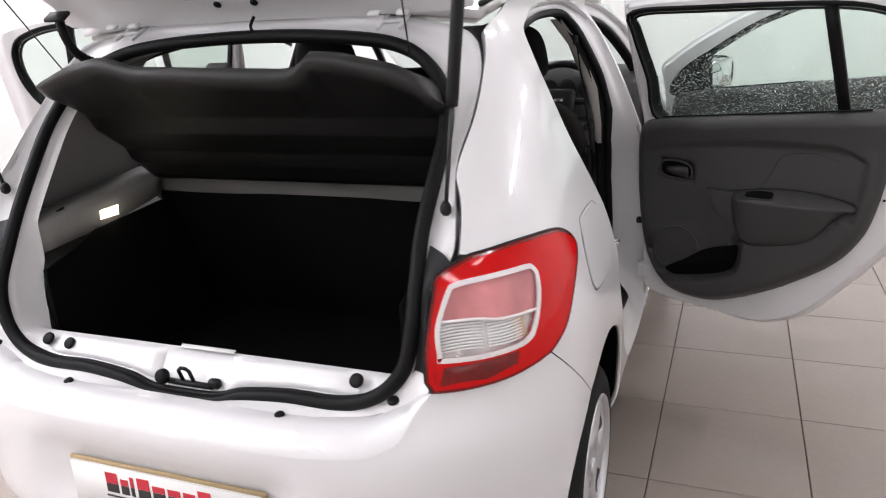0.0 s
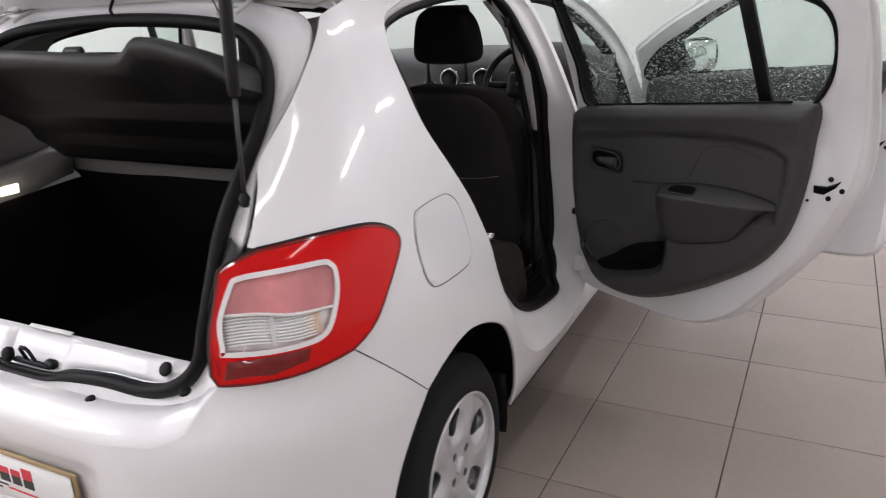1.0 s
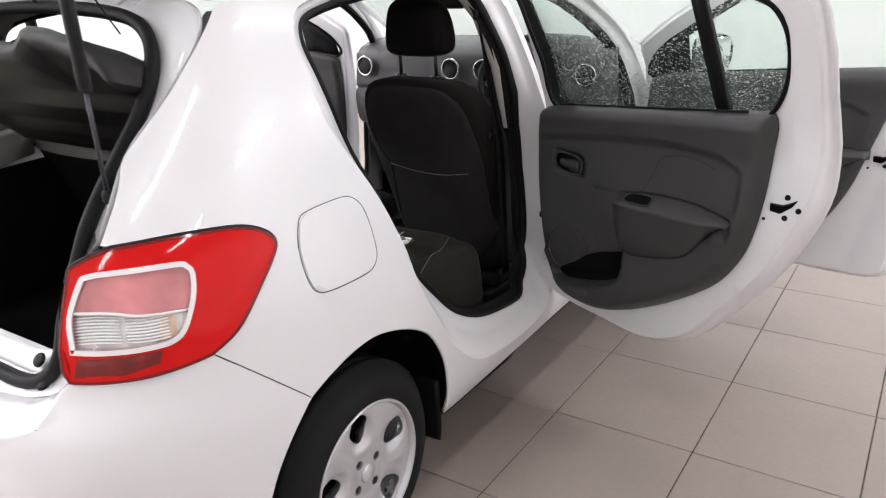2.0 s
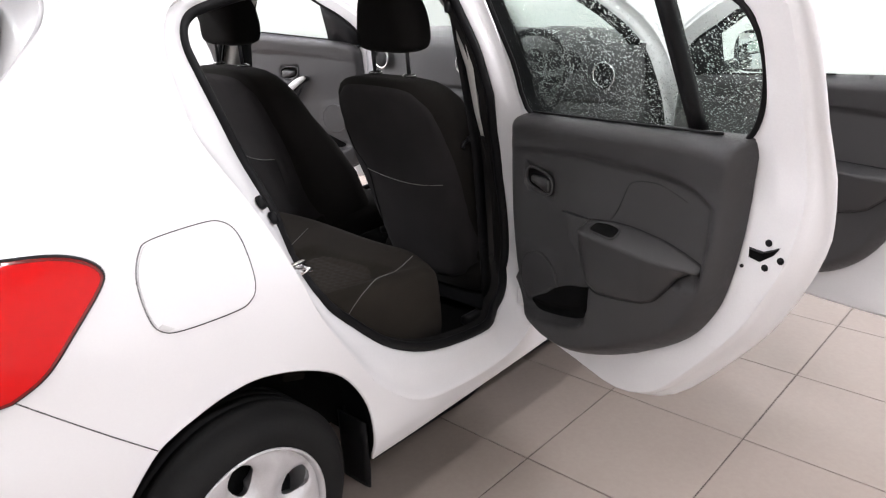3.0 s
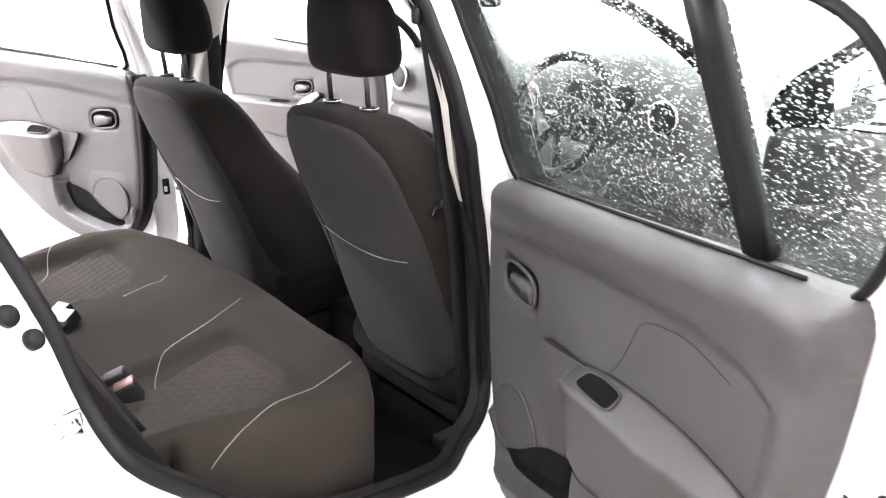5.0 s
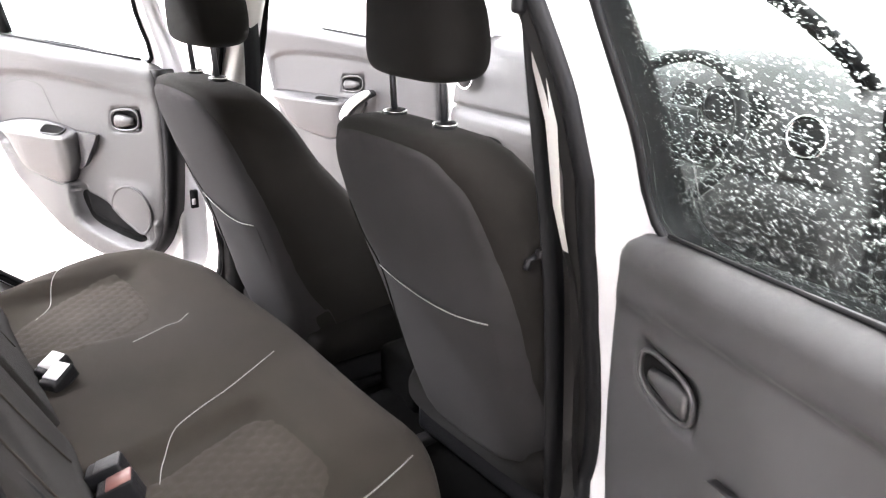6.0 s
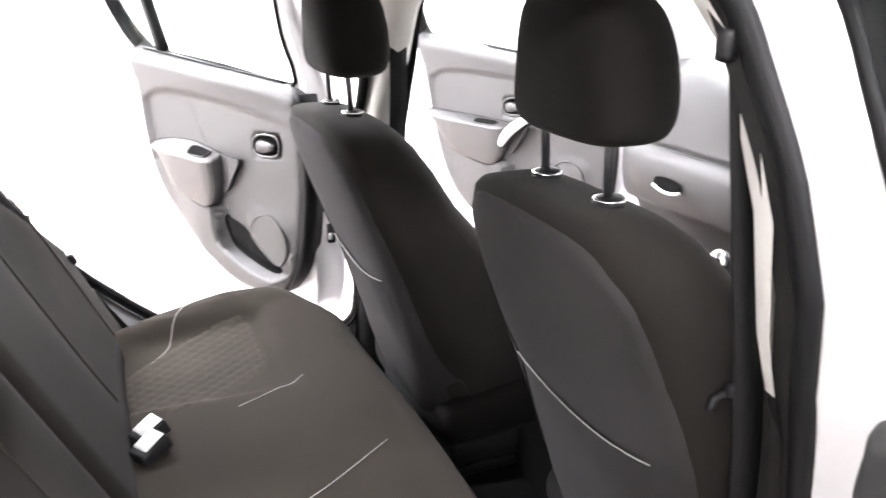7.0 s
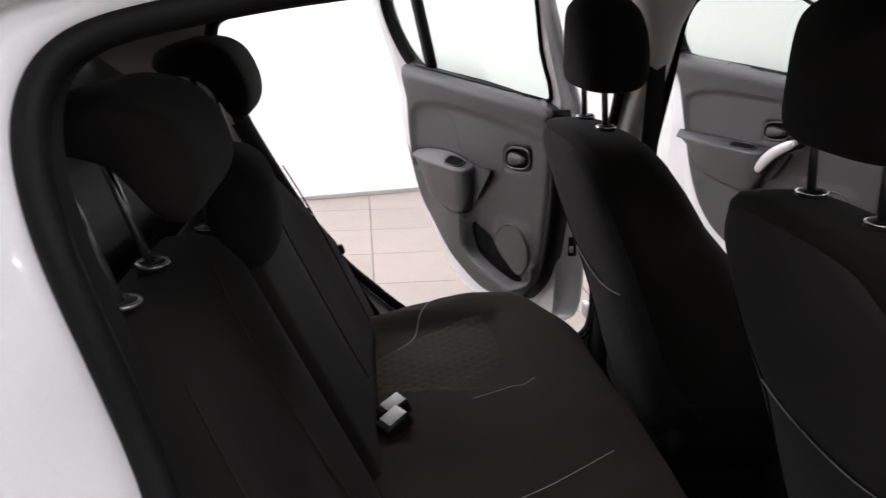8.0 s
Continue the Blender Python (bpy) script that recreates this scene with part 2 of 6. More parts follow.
def tube(path, r, n=8, closed=False, bm=None, flat=1.0):
    """A round (or flattened) tube along a path; r is a number or a list of one radius per point."""
    p = [V(q) for q in path]
    k = len(p)
    tang = []
    for i in range(k):
        a, b = (p[(i - 1) % k], p[(i + 1) % k]) if closed else (p[max(i - 1, 0)], p[min(i + 1, k - 1)])
        tang.append((b - a).normalized())
    ref = V((0, 0, 1)) if abs(tang[0].z) < 0.9 else V((0, 1, 0))
    u = tang[0].cross(ref).normalized()
    us = [u]
    for i in range(1, k):
        u = u - tang[i] * u.dot(tang[i])
        u.normalize()
        us.append(u)
    twist = 0.0
    if closed:
        last = (us[-1] - tang[0] * us[-1].dot(tang[0])).normalized()
        twist = math.atan2(last.cross(us[0]).dot(tang[0]), last.dot(us[0]))
    rings = []
    for i in range(k):
        u, w = us[i], us[i].cross(tang[i])
        rad = r[i] if isinstance(r, (list, tuple)) else r
        turn = -twist * i / k
        rings.append([p[i] + rad * (u * math.cos(q) + w * math.sin(q) * flat) for q in (2 * math.pi * j / n + turn for j in range(n))])
    if closed:
        rings.append(rings[0])
    bm = loft(rings, caps=not closed, bm=bm)
    if closed:
        bmesh.ops.remove_doubles(bm, verts=bm.verts, dist=1e-6)
    return bm


def block(size, bevel=0.01, seg=2, at=(0, 0, 0), rot=(0, 0, 0), bm=None):
    b2 = bmesh.new()
    bmesh.ops.create_cube(b2, size=1)
    bmesh.ops.scale(b2, vec=size, verts=b2.verts)
    if bevel:
        bmesh.ops.bevel(b2, geom=list(b2.edges), offset=bevel, segments=seg, profile=0.6, affect="EDGES")
    bmesh.ops.transform(b2, matrix=pose(*at, *rot), verts=b2.verts)
    if bm is None:
        return b2
    me = bpy.data.meshes.new("tmp")
    b2.to_mesh(me)
    b2.free()
    bm.from_mesh(me)
    bpy.data.meshes.remove(me)
    return bm


def disc(r, depth, n=20, at=(0, 0, 0), rot=(0, 0, 0), dome=0.0):
    """A short round plug along z with a rounded edge."""
    prof = [(r, 0), (r, depth * 0.6), (r * 0.9, depth), (r * 0.45, depth + dome * 0.8), (0.0005, depth + dome)]
    rings = [[V((q * math.cos(a), q * math.sin(a), h)) for a in (2 * math.pi * j / n for j in range(n))] for q, h in prof]
    bm = loft(rings)
    bmesh.ops.transform(bm, matrix=pose(*at, *rot), verts=bm.verts)
    return bm


def squircle(cx, cy, hx, hy, n=24, e=3.2):
    out = []
    for j in range(n):
        a = 2 * math.pi * j / n
        c, s = math.cos(a), math.sin(a)
        out.append((cx + hx * math.copysign(abs(c) ** (2 / e), c), cy + hy * math.copysign(abs(s) ** (2 / e), s)))
    return out


def grow(poly, d):
    """A polygon in (u, v) set outwards by d."""
    n = len(poly)
    area = sum(poly[i][0] * poly[(i + 1) % n][1] - poly[(i + 1) % n][0] * poly[i][1] for i in range(n))
    sg = 1 if area > 0 else -1
    out = []
    for i in range(n):
        t = V(poly[(i + 1) % n][:2]) - V(poly[i - 1][:2])
        t = t.normalized() if t.length > 1e-9 else V((1, 0))
        out.append((poly[i][0] + sg * d * t.y, poly[i][1] - sg * d * t.x))
    return out

# ---- body surface ----
def table(rows):
    xs = np.linspace(rows[0][0] - 0.3, rows[-1][0] + 0.3, 600)
    ys = np.interp(xs, [a for a, b in rows], [b for a, b in rows])
    k = np.exp(-np.linspace(-2, 2, 41) ** 2)
    ys = np.convolve(np.pad(ys, 20, mode="edge"), k / k.sum(), "valid")
    return lambda z: float(np.interp(z, xs, ys))


HALF = table([(0.15, 0.78), (0.3, 0.845), (0.6, 0.865), (0.85, 0.862), (0.98, 0.835), (1.1, 0.79), (1.2, 0.75), (1.3, 0.705), (1.4, 0.655), (1.47, 0.60), (1.51, 0.565), (1.56, 0.51)])
REAR = table([(0.2, -0.58), (0.35, -0.64), (0.6, -0.655), (0.68, -0.65), (0.72, -0.61), (0.8, -0.60), (1.0, -0.57), (1.1, -0.50), (1.42, -0.20), (1.5, -0.1)])
POW, YC = 3.6, 0.12
_phi = np.linspace(0, math.pi / 2, 500)
_cx, _cy = np.cos(_phi) ** (2 / POW), np.sin(_phi) ** (2 / POW)
_cx[-1] = 0.0
_arc = np.concatenate([[0], np.cumsum(np.hypot(np.diff(_cx) * 0.85, np.diff(_cy) * 0.72))])
SPAN = float(_arc[-1])


def shell(s, z, off=0.0):
    """Outer skin: s runs along the plan from the sides (s < 0: y = YC - s) round the tail to the other side; z is height."""
    sg = 1.0
    if s > SPAN:
        s, sg = 2 * SPAN - s, -1.0
    w = HALF(z) - off
    if s <= 0:
        y = YC - s
        w *= 1 - 0.012 * max(0.0, y - 0.9) ** 2 - 0.06 * max(0.0, y - 2.3) ** 2
        return V((sg * w, y, z))
    return V((sg * w * float(np.interp(s, _arc, _cx)), YC - (YC - REAR(z) - off) * float(np.interp(s, _arc, _cy)), z))


def s_at(y, z):
    return YC - y if y >= YC else float(np.interp((YC - y) / (YC - REAR(z)), _cy, _arc))


def sz(pts):
    return [(s_at(q[0], q[1]), q[1]) for q in pts]


def dense(pts, d=0.03, closed=True):
    out = []
    n = len(pts)
    for i in range(n if closed else n - 1):
        a, b = V(pts[i][:2]), V(pts[(i + 1) % n][:2])
        k = max(1, int((b - a).length / d))
        out += [tuple(a.lerp(b, j / k)) for j in range(k)]
    if not closed:
        out.append(tuple(pts[-1][:2]))
    return out


# ---- the car ----
car = tagged(new("hatchback_car"), "white hatchback with open doors and tailgate, parked on beige tiles", "car")
WHEEL_Y, WHEEL_Z = 0.068, 0.275
CUT = [(0.28, 1.463), (0.16, 1.43), (0.105, 1.36), (0.095, 1.25), (0.105, 1.17), (0.17, 1.03), (0.235, 0.87), (0.285, 0.75), (0.36, 0.625), (0.47, 0.475), (0.62, 0.362), (0.80, 0.328),
       (0.97, 0.325), (1.10, 0.355), (1.155, 0.43), (1.16, 0.60), (1.15, 0.82), (1.155, 1.0), (1.155, 1.14), (1.15, 1.34), (1.13, 1.47), (1.0, 1.515), (0.7, 1.51), (0.45, 1.495)]
CUT_L = [(y - (0.03 if y < 0.25 and z > 1.0 else 0.0), z) for y, z in CUT]
SEAL = [(0.312, 1.436), (0.213, 1.409), (0.175, 1.358), (0.180, 1.28), (0.206, 1.155), (0.252, 0.985), (0.292, 0.825), (0.345, 0.735), (0.42, 0.655), (0.545, 0.545), (0.69, 0.47), (0.84, 0.434),
        (1.0, 0.423), (1.085, 0.455), (1.114, 0.53), (1.11, 0.65), (1.09, 0.82), (1.10, 1.0), (1.115, 1.14), (1.11, 1.34), (1.09, 1.445), (1.0, 1.482), (0.7, 1.478), (0.45, 1.456)]
CUT_F = [(1.20, 1.45), (1.19, 1.2), (1.19, 0.8), (1.20, 0.45), (1.27, 0.36), (1.5, 0.335), (1.95, 0.335), (2.1, 0.37), (2.18, 0.5), (2.20, 0.8), (2.20, 1.0), (2.175, 1.17), (2.09, 1.28), (1.96, 1.365), (1.82, 1.435), (1.68, 1.482), (1.52, 1.505), (1.35, 1.51)]
ARCH = [(-0.137, 0.615), (-0.05, 0.650), (0.03, 0.668), (0.12, 0.668), (0.24, 0.632), (0.34, 0.570), (0.415, 0.465), (0.445, 0.365), (0.455, 0.25)]
ARCH_REAR = [(-0.137, 0.615), (-0.215, 0.52), (-0.262, 0.42), (-0.285, 0.30)]
ARCH_F = [(2.30, 0.25), (2.31, 0.40), (2.40, 0.57), (2.57, 0.67), (2.76, 0.67), (2.93, 0.58), (3.03, 0.45), (3.06, 0.30)]
GATE_EDGE = [(-0.05, 1.445), (-0.12, 1.38), (-0.225, 1.28), (-0.332, 1.183), (-0.372, 1.13), (-0.442, 1.035)]
LAMP_TOP = [(-0.445, 1.03), (-0.345, 1.04), (-0.235, 1.035), (-0.178, 1.014), (-0.16, 0.985), (-0.185, 0.95)]
LAMP_FRONT = [(-0.185, 0.95), (-0.233, 0.90), (-0.29, 0.84), (-0.345, 0.805)]
LAMP_LOW = [(-0.345, 0.805), (-0.433, 0.787), (-0.495, 0.78), (-0.533, 0.779)]


def sunk(y, z):
    """How far the seal flange stands inside the flared rear haunch, 0 to 1."""
    a, b = max(0.0, min(1.0, (1.32 - z) / 0.27)), max(0.0, min(1.0, (0.75 - y) / 0.25))
    c = max(0.0, min(1.0, (z - 0.76) / 0.10))
    return a * a * (3 - 2 * a) * b * b * (3 - 2 * b) * c


SEAL_L = [(y - float(np.interp(z, [0.78, 0.90, 0.985, 1.155, 1.28, 1.36, 1.42, 1.45], [0, 0.022, 0.050, 0.074, 0.084, 0.084, 0.07, 0.0])) * (y < 0.4), z) for y, z in SEAL]
SEAL_R = [(y + 0.023 * sunk(y, z) + (float(np.interp(z, [0.43, 0.455, 0.53, 0.65, 0.82, 1.0, 1.14, 1.34], [0, 0.05, 0.095, 0.11, 0.11, 0.065, 0.02, -0.004])) if y > 1.05 else 0), z - 0.012 * sunk(y, z)) for y, z in SEAL]


def pillar_inset(y, z):
    """How far the seal stands inboard on the rear face of the centre pillar."""
    a = max(0.0, min(1.0, (y - 0.98) / 0.12))
    return a * a * (3 - 2 * a) * float(np.interp(z, [0.42, 0.53, 0.85, 1.0, 1.12, 1.25], [0.03, 0.105, 0.110, 0.075, 0.022, 0.0]))


def curve(pts, n=5):
    return [(q.x, q.y) for q in spline(pts, n, closed=False)]


def body_side(mirror):
    rail = [(3.2, 0.3), (3.22, 0.7), (3.1, 0.85), (2.9, 0.93), (2.55, 1.0), (2.36, 1.12), (2.18, 1.26), (2.0, 1.385), (1.84, 1.47), (1.66, 1.52), (1.3, 1.54), (0.8, 1.54), (0.3, 1.52), (0.05, 1.475)]
    line = curve(GATE_EDGE) + curve(LAMP_TOP)[1:] + curve(LAMP_FRONT)[1:] + dense([(-0.345, 0.805), (-0.247, 0.7155), (-0.137, 0.615)], closed=False)[1:]
    line += curve(ARCH)[1:] + dense([(0.455, 0.25), (0.6, 0.252), (1.25, 0.285), (2.2, 0.285), (2.30, 0.25)], 0.06, False)[1:] + curve(ARCH_F)[1:] + dense(rail, 0.05, False)
    cut = [(q.x, q.y) for q in spline(CUT, 4)]
    cut_f = [(q.x, q.y) for q in spline(CUT_F, 4)]
    bm = sheet(sz(line), [sz(cut), sz(cut_f)], shell, 0.045, 0.014, inward=(-1, 0, 0))
    side = part("body_side", bm, PAINT, car, mirror=mirror)
    # jambs, seals and the fold into the cabin: rolled low down, crisp on the pillars
    def rolled(z):
        return max(0.0, min(1.0, (1.0 - z) / 0.3))

    def inset(y, z, on):
        return 0.0 if mirror else 0.05 * sunk(y, z) + on * pillar_inset(y, z)
    for on, (outer, inner) in enumerate(((CUT_L if mirror else CUT, SEAL_L if mirror else SEAL_R), (CUT_F, [(y - (0.035 if y < 1.3 else 0.0), z) for y, z in grow(CUT_F, -0.055)]))):
        on = 1 - on
        a = spline(outer, 5)
        b = spline([(q[0], q[1]) for q in inner], 5)
        rings = []
        for k, crisp, soft in ((0.0, 0.0, 0.0), (0.03, 0.012, 0.001), (0.10, 0.02, 0.005), (0.18, 0.03, 0.012), (0.36, 0.034, 0.026), (0.55, 0.037, 0.034), (0.9, 0.045, 0.045), (1.0, 0.06, 0.06), (1.0, 0.085, 0.085)):
            rings.append([shell(s_at(*(p.lerp(q, k))), p.lerp(q, k).y, crisp + (soft - crisp) * rolled(p.y) + k * inset(q.x, q.y, on)) for p, q in zip(a, b)])
        part("door_jamb", loft(rings, caps=False), JAMB, side, mirror=mirror)
        part("door_seal", tube([shell(s_at(q.x, q.y), q.y, 0.066 + inset(q.x, q.y, on)) for q in [V(p) for p in grow([(q.x, q.y) for q in spline(inner, 8)], -0.008)]], 0.015, 8, True), RUBBER, side, "black rubber door seal", mirror=mirror)
        inn = [V(p) for p in grow([(q.x, q.y) for q in spline(inner, 8)], -0.012)]
        rings = [[shell(s_at(q.x, q.y), q.y, 0.075 + inset(q.x, q.y, on)) for q in inn]]
        for d, g in ((0.088, -0.006), (0.10, -0.012)):
            rings.append([shell(s_at(*q), q[1], d + inset(*q, on)) for q in grow([(p.x, p.y) for p in inn], g * 0.8)])
        part("aperture_trim", loft(rings, caps=False), TRIM_DARK, side, mirror=mirror)
    # wheel housings
    for arch, yc in ((list(reversed(ARCH_REAR))[:-1] + ARCH, WHEEL_Y), (ARCH_F, WHEEL_Y + 2.589)):
        c = [(q.x, q.y) for q in spline(arch, 4, False)]
        rings = [[shell(s_at(*q), q[1], 0.012) for q in c]]
        for x in (0.78, 0.62):
            rings.append([V((x, yc + (q[0] - yc) * 1.06, max(0.2, q[1] + 0.015))) for q in c])
        rings.append([V((0.56, yc + (q[0] - yc) * 0.9, 0.18 + (q[1] - 0.18) * 0.92)) for q in c])
        rings.append([V((0.55, yc + (q[0] - yc) * 0.05, 0.20)) for q in c])
        part("wheel_housing", loft(rings, closed=False, caps=False), CARPET_SHADE, side, "black wheel-arch liner", mirror=mirror)
        lip = tube([shell(s_at(*q), q[1], 0.006) for q in c], 0.006, 6)
        part("arch_lip", lip, PAINT, side, mirror=mirror)
    # rocker underside
    sill = [[V((HALF(0.26) * (1 - 0.012 * max(0, y - 0.9) ** 2) - 0.004, y, 0.262 if y > 0.9 else 0.245)), V((0.74, y, 0.20)), V((0.70, y, 0.21)), V((0.70, y, 0.36))] for y in np.linspace(0.46, 2.29, 20)]
    part("sill", loft(sill, closed=False, caps=False), BLACK, side, mirror=mirror)
    flap_rows = [[V((x, 0.437 + 0.03 * (0.36 - z) + dy, z)) for x, dy in ((0.70, 0.004), (0.712, 0.0), (0.79, 0.0), (0.812 - 0.1 * max(0.0, 0.20 - z), 0.003), (0.812 - 0.1 * max(0.0, 0.20 - z), 0.008), (0.70, 0.010))] for z in (0.36, 0.28, 0.20, 0.165, 0.150)]
    part("mud_flap", loft(flap_rows), RUBBER, side, "black rubber mud flap", mirror=mirror)
    # fuel flap seam: only on the right side
    if not mirror:
        flap = spline([(-0.108, 0.955), (-0.088, 1.005), (-0.057, 1.022), (0.05, 1.026), (0.092, 1.018), (0.118, 0.99), (0.130, 0.93), (0.130, 0.875), (0.112, 0.848), (0.076, 0.838), (-0.04, 0.840), (-0.085, 0.852), (-0.104, 0.885)], 5)
        flap = [(q.x, q.y) for q in flap]
        part("fuel_flap_gap", tube([shell(s_at(*q), q[1], 0.0002) for q in flap], 0.0010, 6, True), BLACK, side, "dark seam round the fuel flap")
        part("fuel_flap", sheet(sz(grow(flap, -0.004)), [], lambda s, z: shell(s, z, -0.0025), 0.03, 0.004, inward=(-1, 0, 0)), PAINT, side, "white fuel flap")
        part("flap_notch", sheet(sz([(-0.092, 0.862), (-0.078, 0.852), (-0.060, 0.851), (-0.083, 0.868)]), [], lambda s, z: shell(s, z, -0.0035), 0.02, 0.003, inward=(-1, 0, 0)), SILVER, side)
    if mirror:
        x = HALF(0.73) - 0.060
        bm = block((0.012, 0.024, 0.058), 0.003, 1, (x, 1.035, 0.735))
        plate_ob = part("lock_plate", bm, BLACK, side, "black lock plate on the pillar", mirror=True)
        part("plate_slot", block((0.010, 0.012, 0.020), 0.002, 1, (x - 0.004, 1.031, 0.728)), JAMB, plate_ob, mirror=True)
    # striker and rubber plugs on the rear jamb
    for x, y, z, r in () if mirror else ((0.757, 0.229, 1.011, 0.0165), (0.761, 0.254, 0.970, 0.0155)):
        plug = part("jamb_plug", disc(r, 0.010, 20, (x, y, z), (0, 63, 41), 0.003), RUBBER, side, mirror=mirror)
        part("plug_cap", disc(r * 0.6, 0.004, 16, (x + 0.0045, y + 0.004, z + 0.003), (0, 63, 41), 0.0015), BLACK, plug, mirror=mirror)
    p = shell(s_at(0.262, 0.865), 0.865, 0.034)
    bm = block((0.012, 0.05, 0.026), 0.004, 2, (p.x, p.y, p.z), (0, 0, 10))
    tube([p + V((0.004, -0.014, 0)), p + V((0.035, -0.012, 0)), p + V((0.035, 0.012, 0)), p + V((0.004, 0.014, 0))], 0.005, 6, bm=bm)
    part("door_striker", bm, CHROME, side, "bright steel door striker", mirror=mirror)
    # door hinges and check strap on the B-pillar edge
    for z in (0.50, 0.92):
        p = shell(s_at(1.14, z), z, 0.02)
        bm = block((0.05, 0.05, 0.06), 0.008, 2, (p.x + 0.005, p.y - 0.01, z))
        block((0.07, 0.016, 0.045), 0.005, 2, (p.x + 0.03, p.y - 0.03, z), bm=bm)
        part("door_hinge", bm, JAMB, side, mirror=mirror)
    p = shell(s_at(1.12, 0.70), 0.70, 0.03)
    bm = block((0.05, 0.022, 0.022), 0.004, 1, (p.x, p.y, 0.70))
    block((0.10, 0.012, 0.014), 0.003, 1, (p.x + 0.06, p.y - 0.015, 0.70), (0, 0, -15), bm=bm)
    part("check_strap", bm, BLACK, side, mirror=mirror)
    return side


side_r, side_l = body_side(False), body_side(True)


def roof_at(u, v):
    z = 1.535 + 0.035 * (1 - (u / 0.62) ** 2) - 0.16 * max(0, (0.35 - v)) ** 1.3 - 0.10 * max(0, v - 1.2) ** 2
    return V((u, v, z))


roof_line = [(-0.585, -0.055), (0.585, -0.055), (0.57, 0.3), (0.56, 1.2), (0.58, 1.62), (0.3, 1.72), (0, 1.74), (-0.3, 1.72), (-0.60, 1.62), (-0.56, 1.2), (-0.57, 0.3)]
part("roof", sheet(dense(roof_line, 0.06), [], roof_at, 0.09, 0.02, inward=(0, 0, -1)), PAINT, car, "white roof")
part("headliner", sheet(dense([(q[0] * 0.97, q[1] * 0.98 + 0.015) for q in roof_line], 0.08), [], lambda u, v: roof_at(u, v) - V((0, 0, 0.035)), 0.12, 0.012, inward=(0, 0, 1)), TRIM, car, "pale grey headliner")
for sgn in (1, -1):
    part("roof_trim", tube([V((sgn * 0.575, y, 1.545 - 0.16 * max(0, 0.35 - y) ** 1.3)) for y in np.linspace(-0.02, 1.6, 14)], 0.007, 6), BLACK, car, "black roof channel strip")


def windscreen_at(u, v):
    y = 1.70 + v * 0.95
    return V((u * (0.60 + 0.10 * v), y + 0.06 * (1 - u * u), 1.50 - v * 0.47))


part("windscreen", sheet(dense([(-1, 0), (1, 0), (1, 1), (-1, 1)], 0.1), [], windscreen_at, 0.2, 0.005, inward=(0, -1, -1)), GLASS, car, "clear windscreen").visible_shadow = False
part("bonnet", sheet(dense([(-0.76, 2.45), (0.76, 2.45), (0.74, 3.0), (0.66, 3.32), (0, 3.42), (-0.66, 3.32), (-0.74, 3.0)], 0.1), [], lambda u, v: V((u, v, 1.02 + 0.05 * (1 - (u / 0.8) ** 2) - 0.12 * max(0, v - 2.45) ** 1.6)), 0.12, 0.02, inward=(0, 0, -1)), PAINT, car)
front = [[V((x, 3.15 + 0.30 * (1 - (abs(x) / 0.86) ** 3.0) + dy, z)) for x in np.linspace(-0.80, 0.80, 25)] for z, dy in ((0.22, -0.06), (0.35, 0.0), (0.55, 0.02), (0.7, -0.01), (0.84, -0.06), (0.90, -0.12))]
part("front_bumper", loft(front, closed=False, caps=False), PAINT, car)


# tail: bumper, boot opening, seal
DROP = 0.05


def rear_bumper():
    top = sz(list(reversed(curve(LAMP_LOW))))
    s1 = top[0][0]
    half = [(s_at(-0.285, 0.30), 0.30)] + sz(curve(list(reversed(ARCH_REAR))))[1:] + sz([(-0.19, 0.6634), (-0.247, 0.7155), (-0.30, 0.7639)]) + list(reversed(top))
    half += [(s1 + 0.03, 0.765 - DROP / 2), (s1 + 0.06, 0.735 - DROP), (s1 + 0.12, 0.708 - DROP), (s1 + 0.25, 0.70 - DROP), (SPAN, 0.70 - DROP)]
    other = [(2 * SPAN - s, z) for s, z in reversed(half[:-1])]
    low = [(2 * SPAN - s_at(-0.285, 0.30) - k * (2 * SPAN - 2 * s_at(-0.285, 0.30)) / 24, 0.24) for k in range(25)]

    def f(s, z):
        p = shell(s, z)
        k = max(0.0, 1 - abs(p.x) / 0.38) if abs(p.x) < 0.38 else 0
        dip = 0.022 * min(1, k * 4) * max(0, min(1, (0.60 - z) / 0.02)) * max(0, min(1, (z - 0.42) / 0.02))
        p.y += dip
        return p
    ob = part("rear_bumper", sheet(dense(half + other + low, 0.035), [], f, 0.035, 0.012, inward=(0, 1, 0)), PAINT, car, "white painted rear bumper")
    for sg in (1, -1):
        path = [shell(s_at(y, z) if sg > 0 else 2 * SPAN - s_at(y, z), z, 0.001) for y, z in dense([(-0.345, 0.805), (-0.137, 0.615)], 0.02, False)]
        part("bumper_seam", tube(path, 0.0017, 6), BLACK, ob)
    return ob


bumper = rear_bumper()
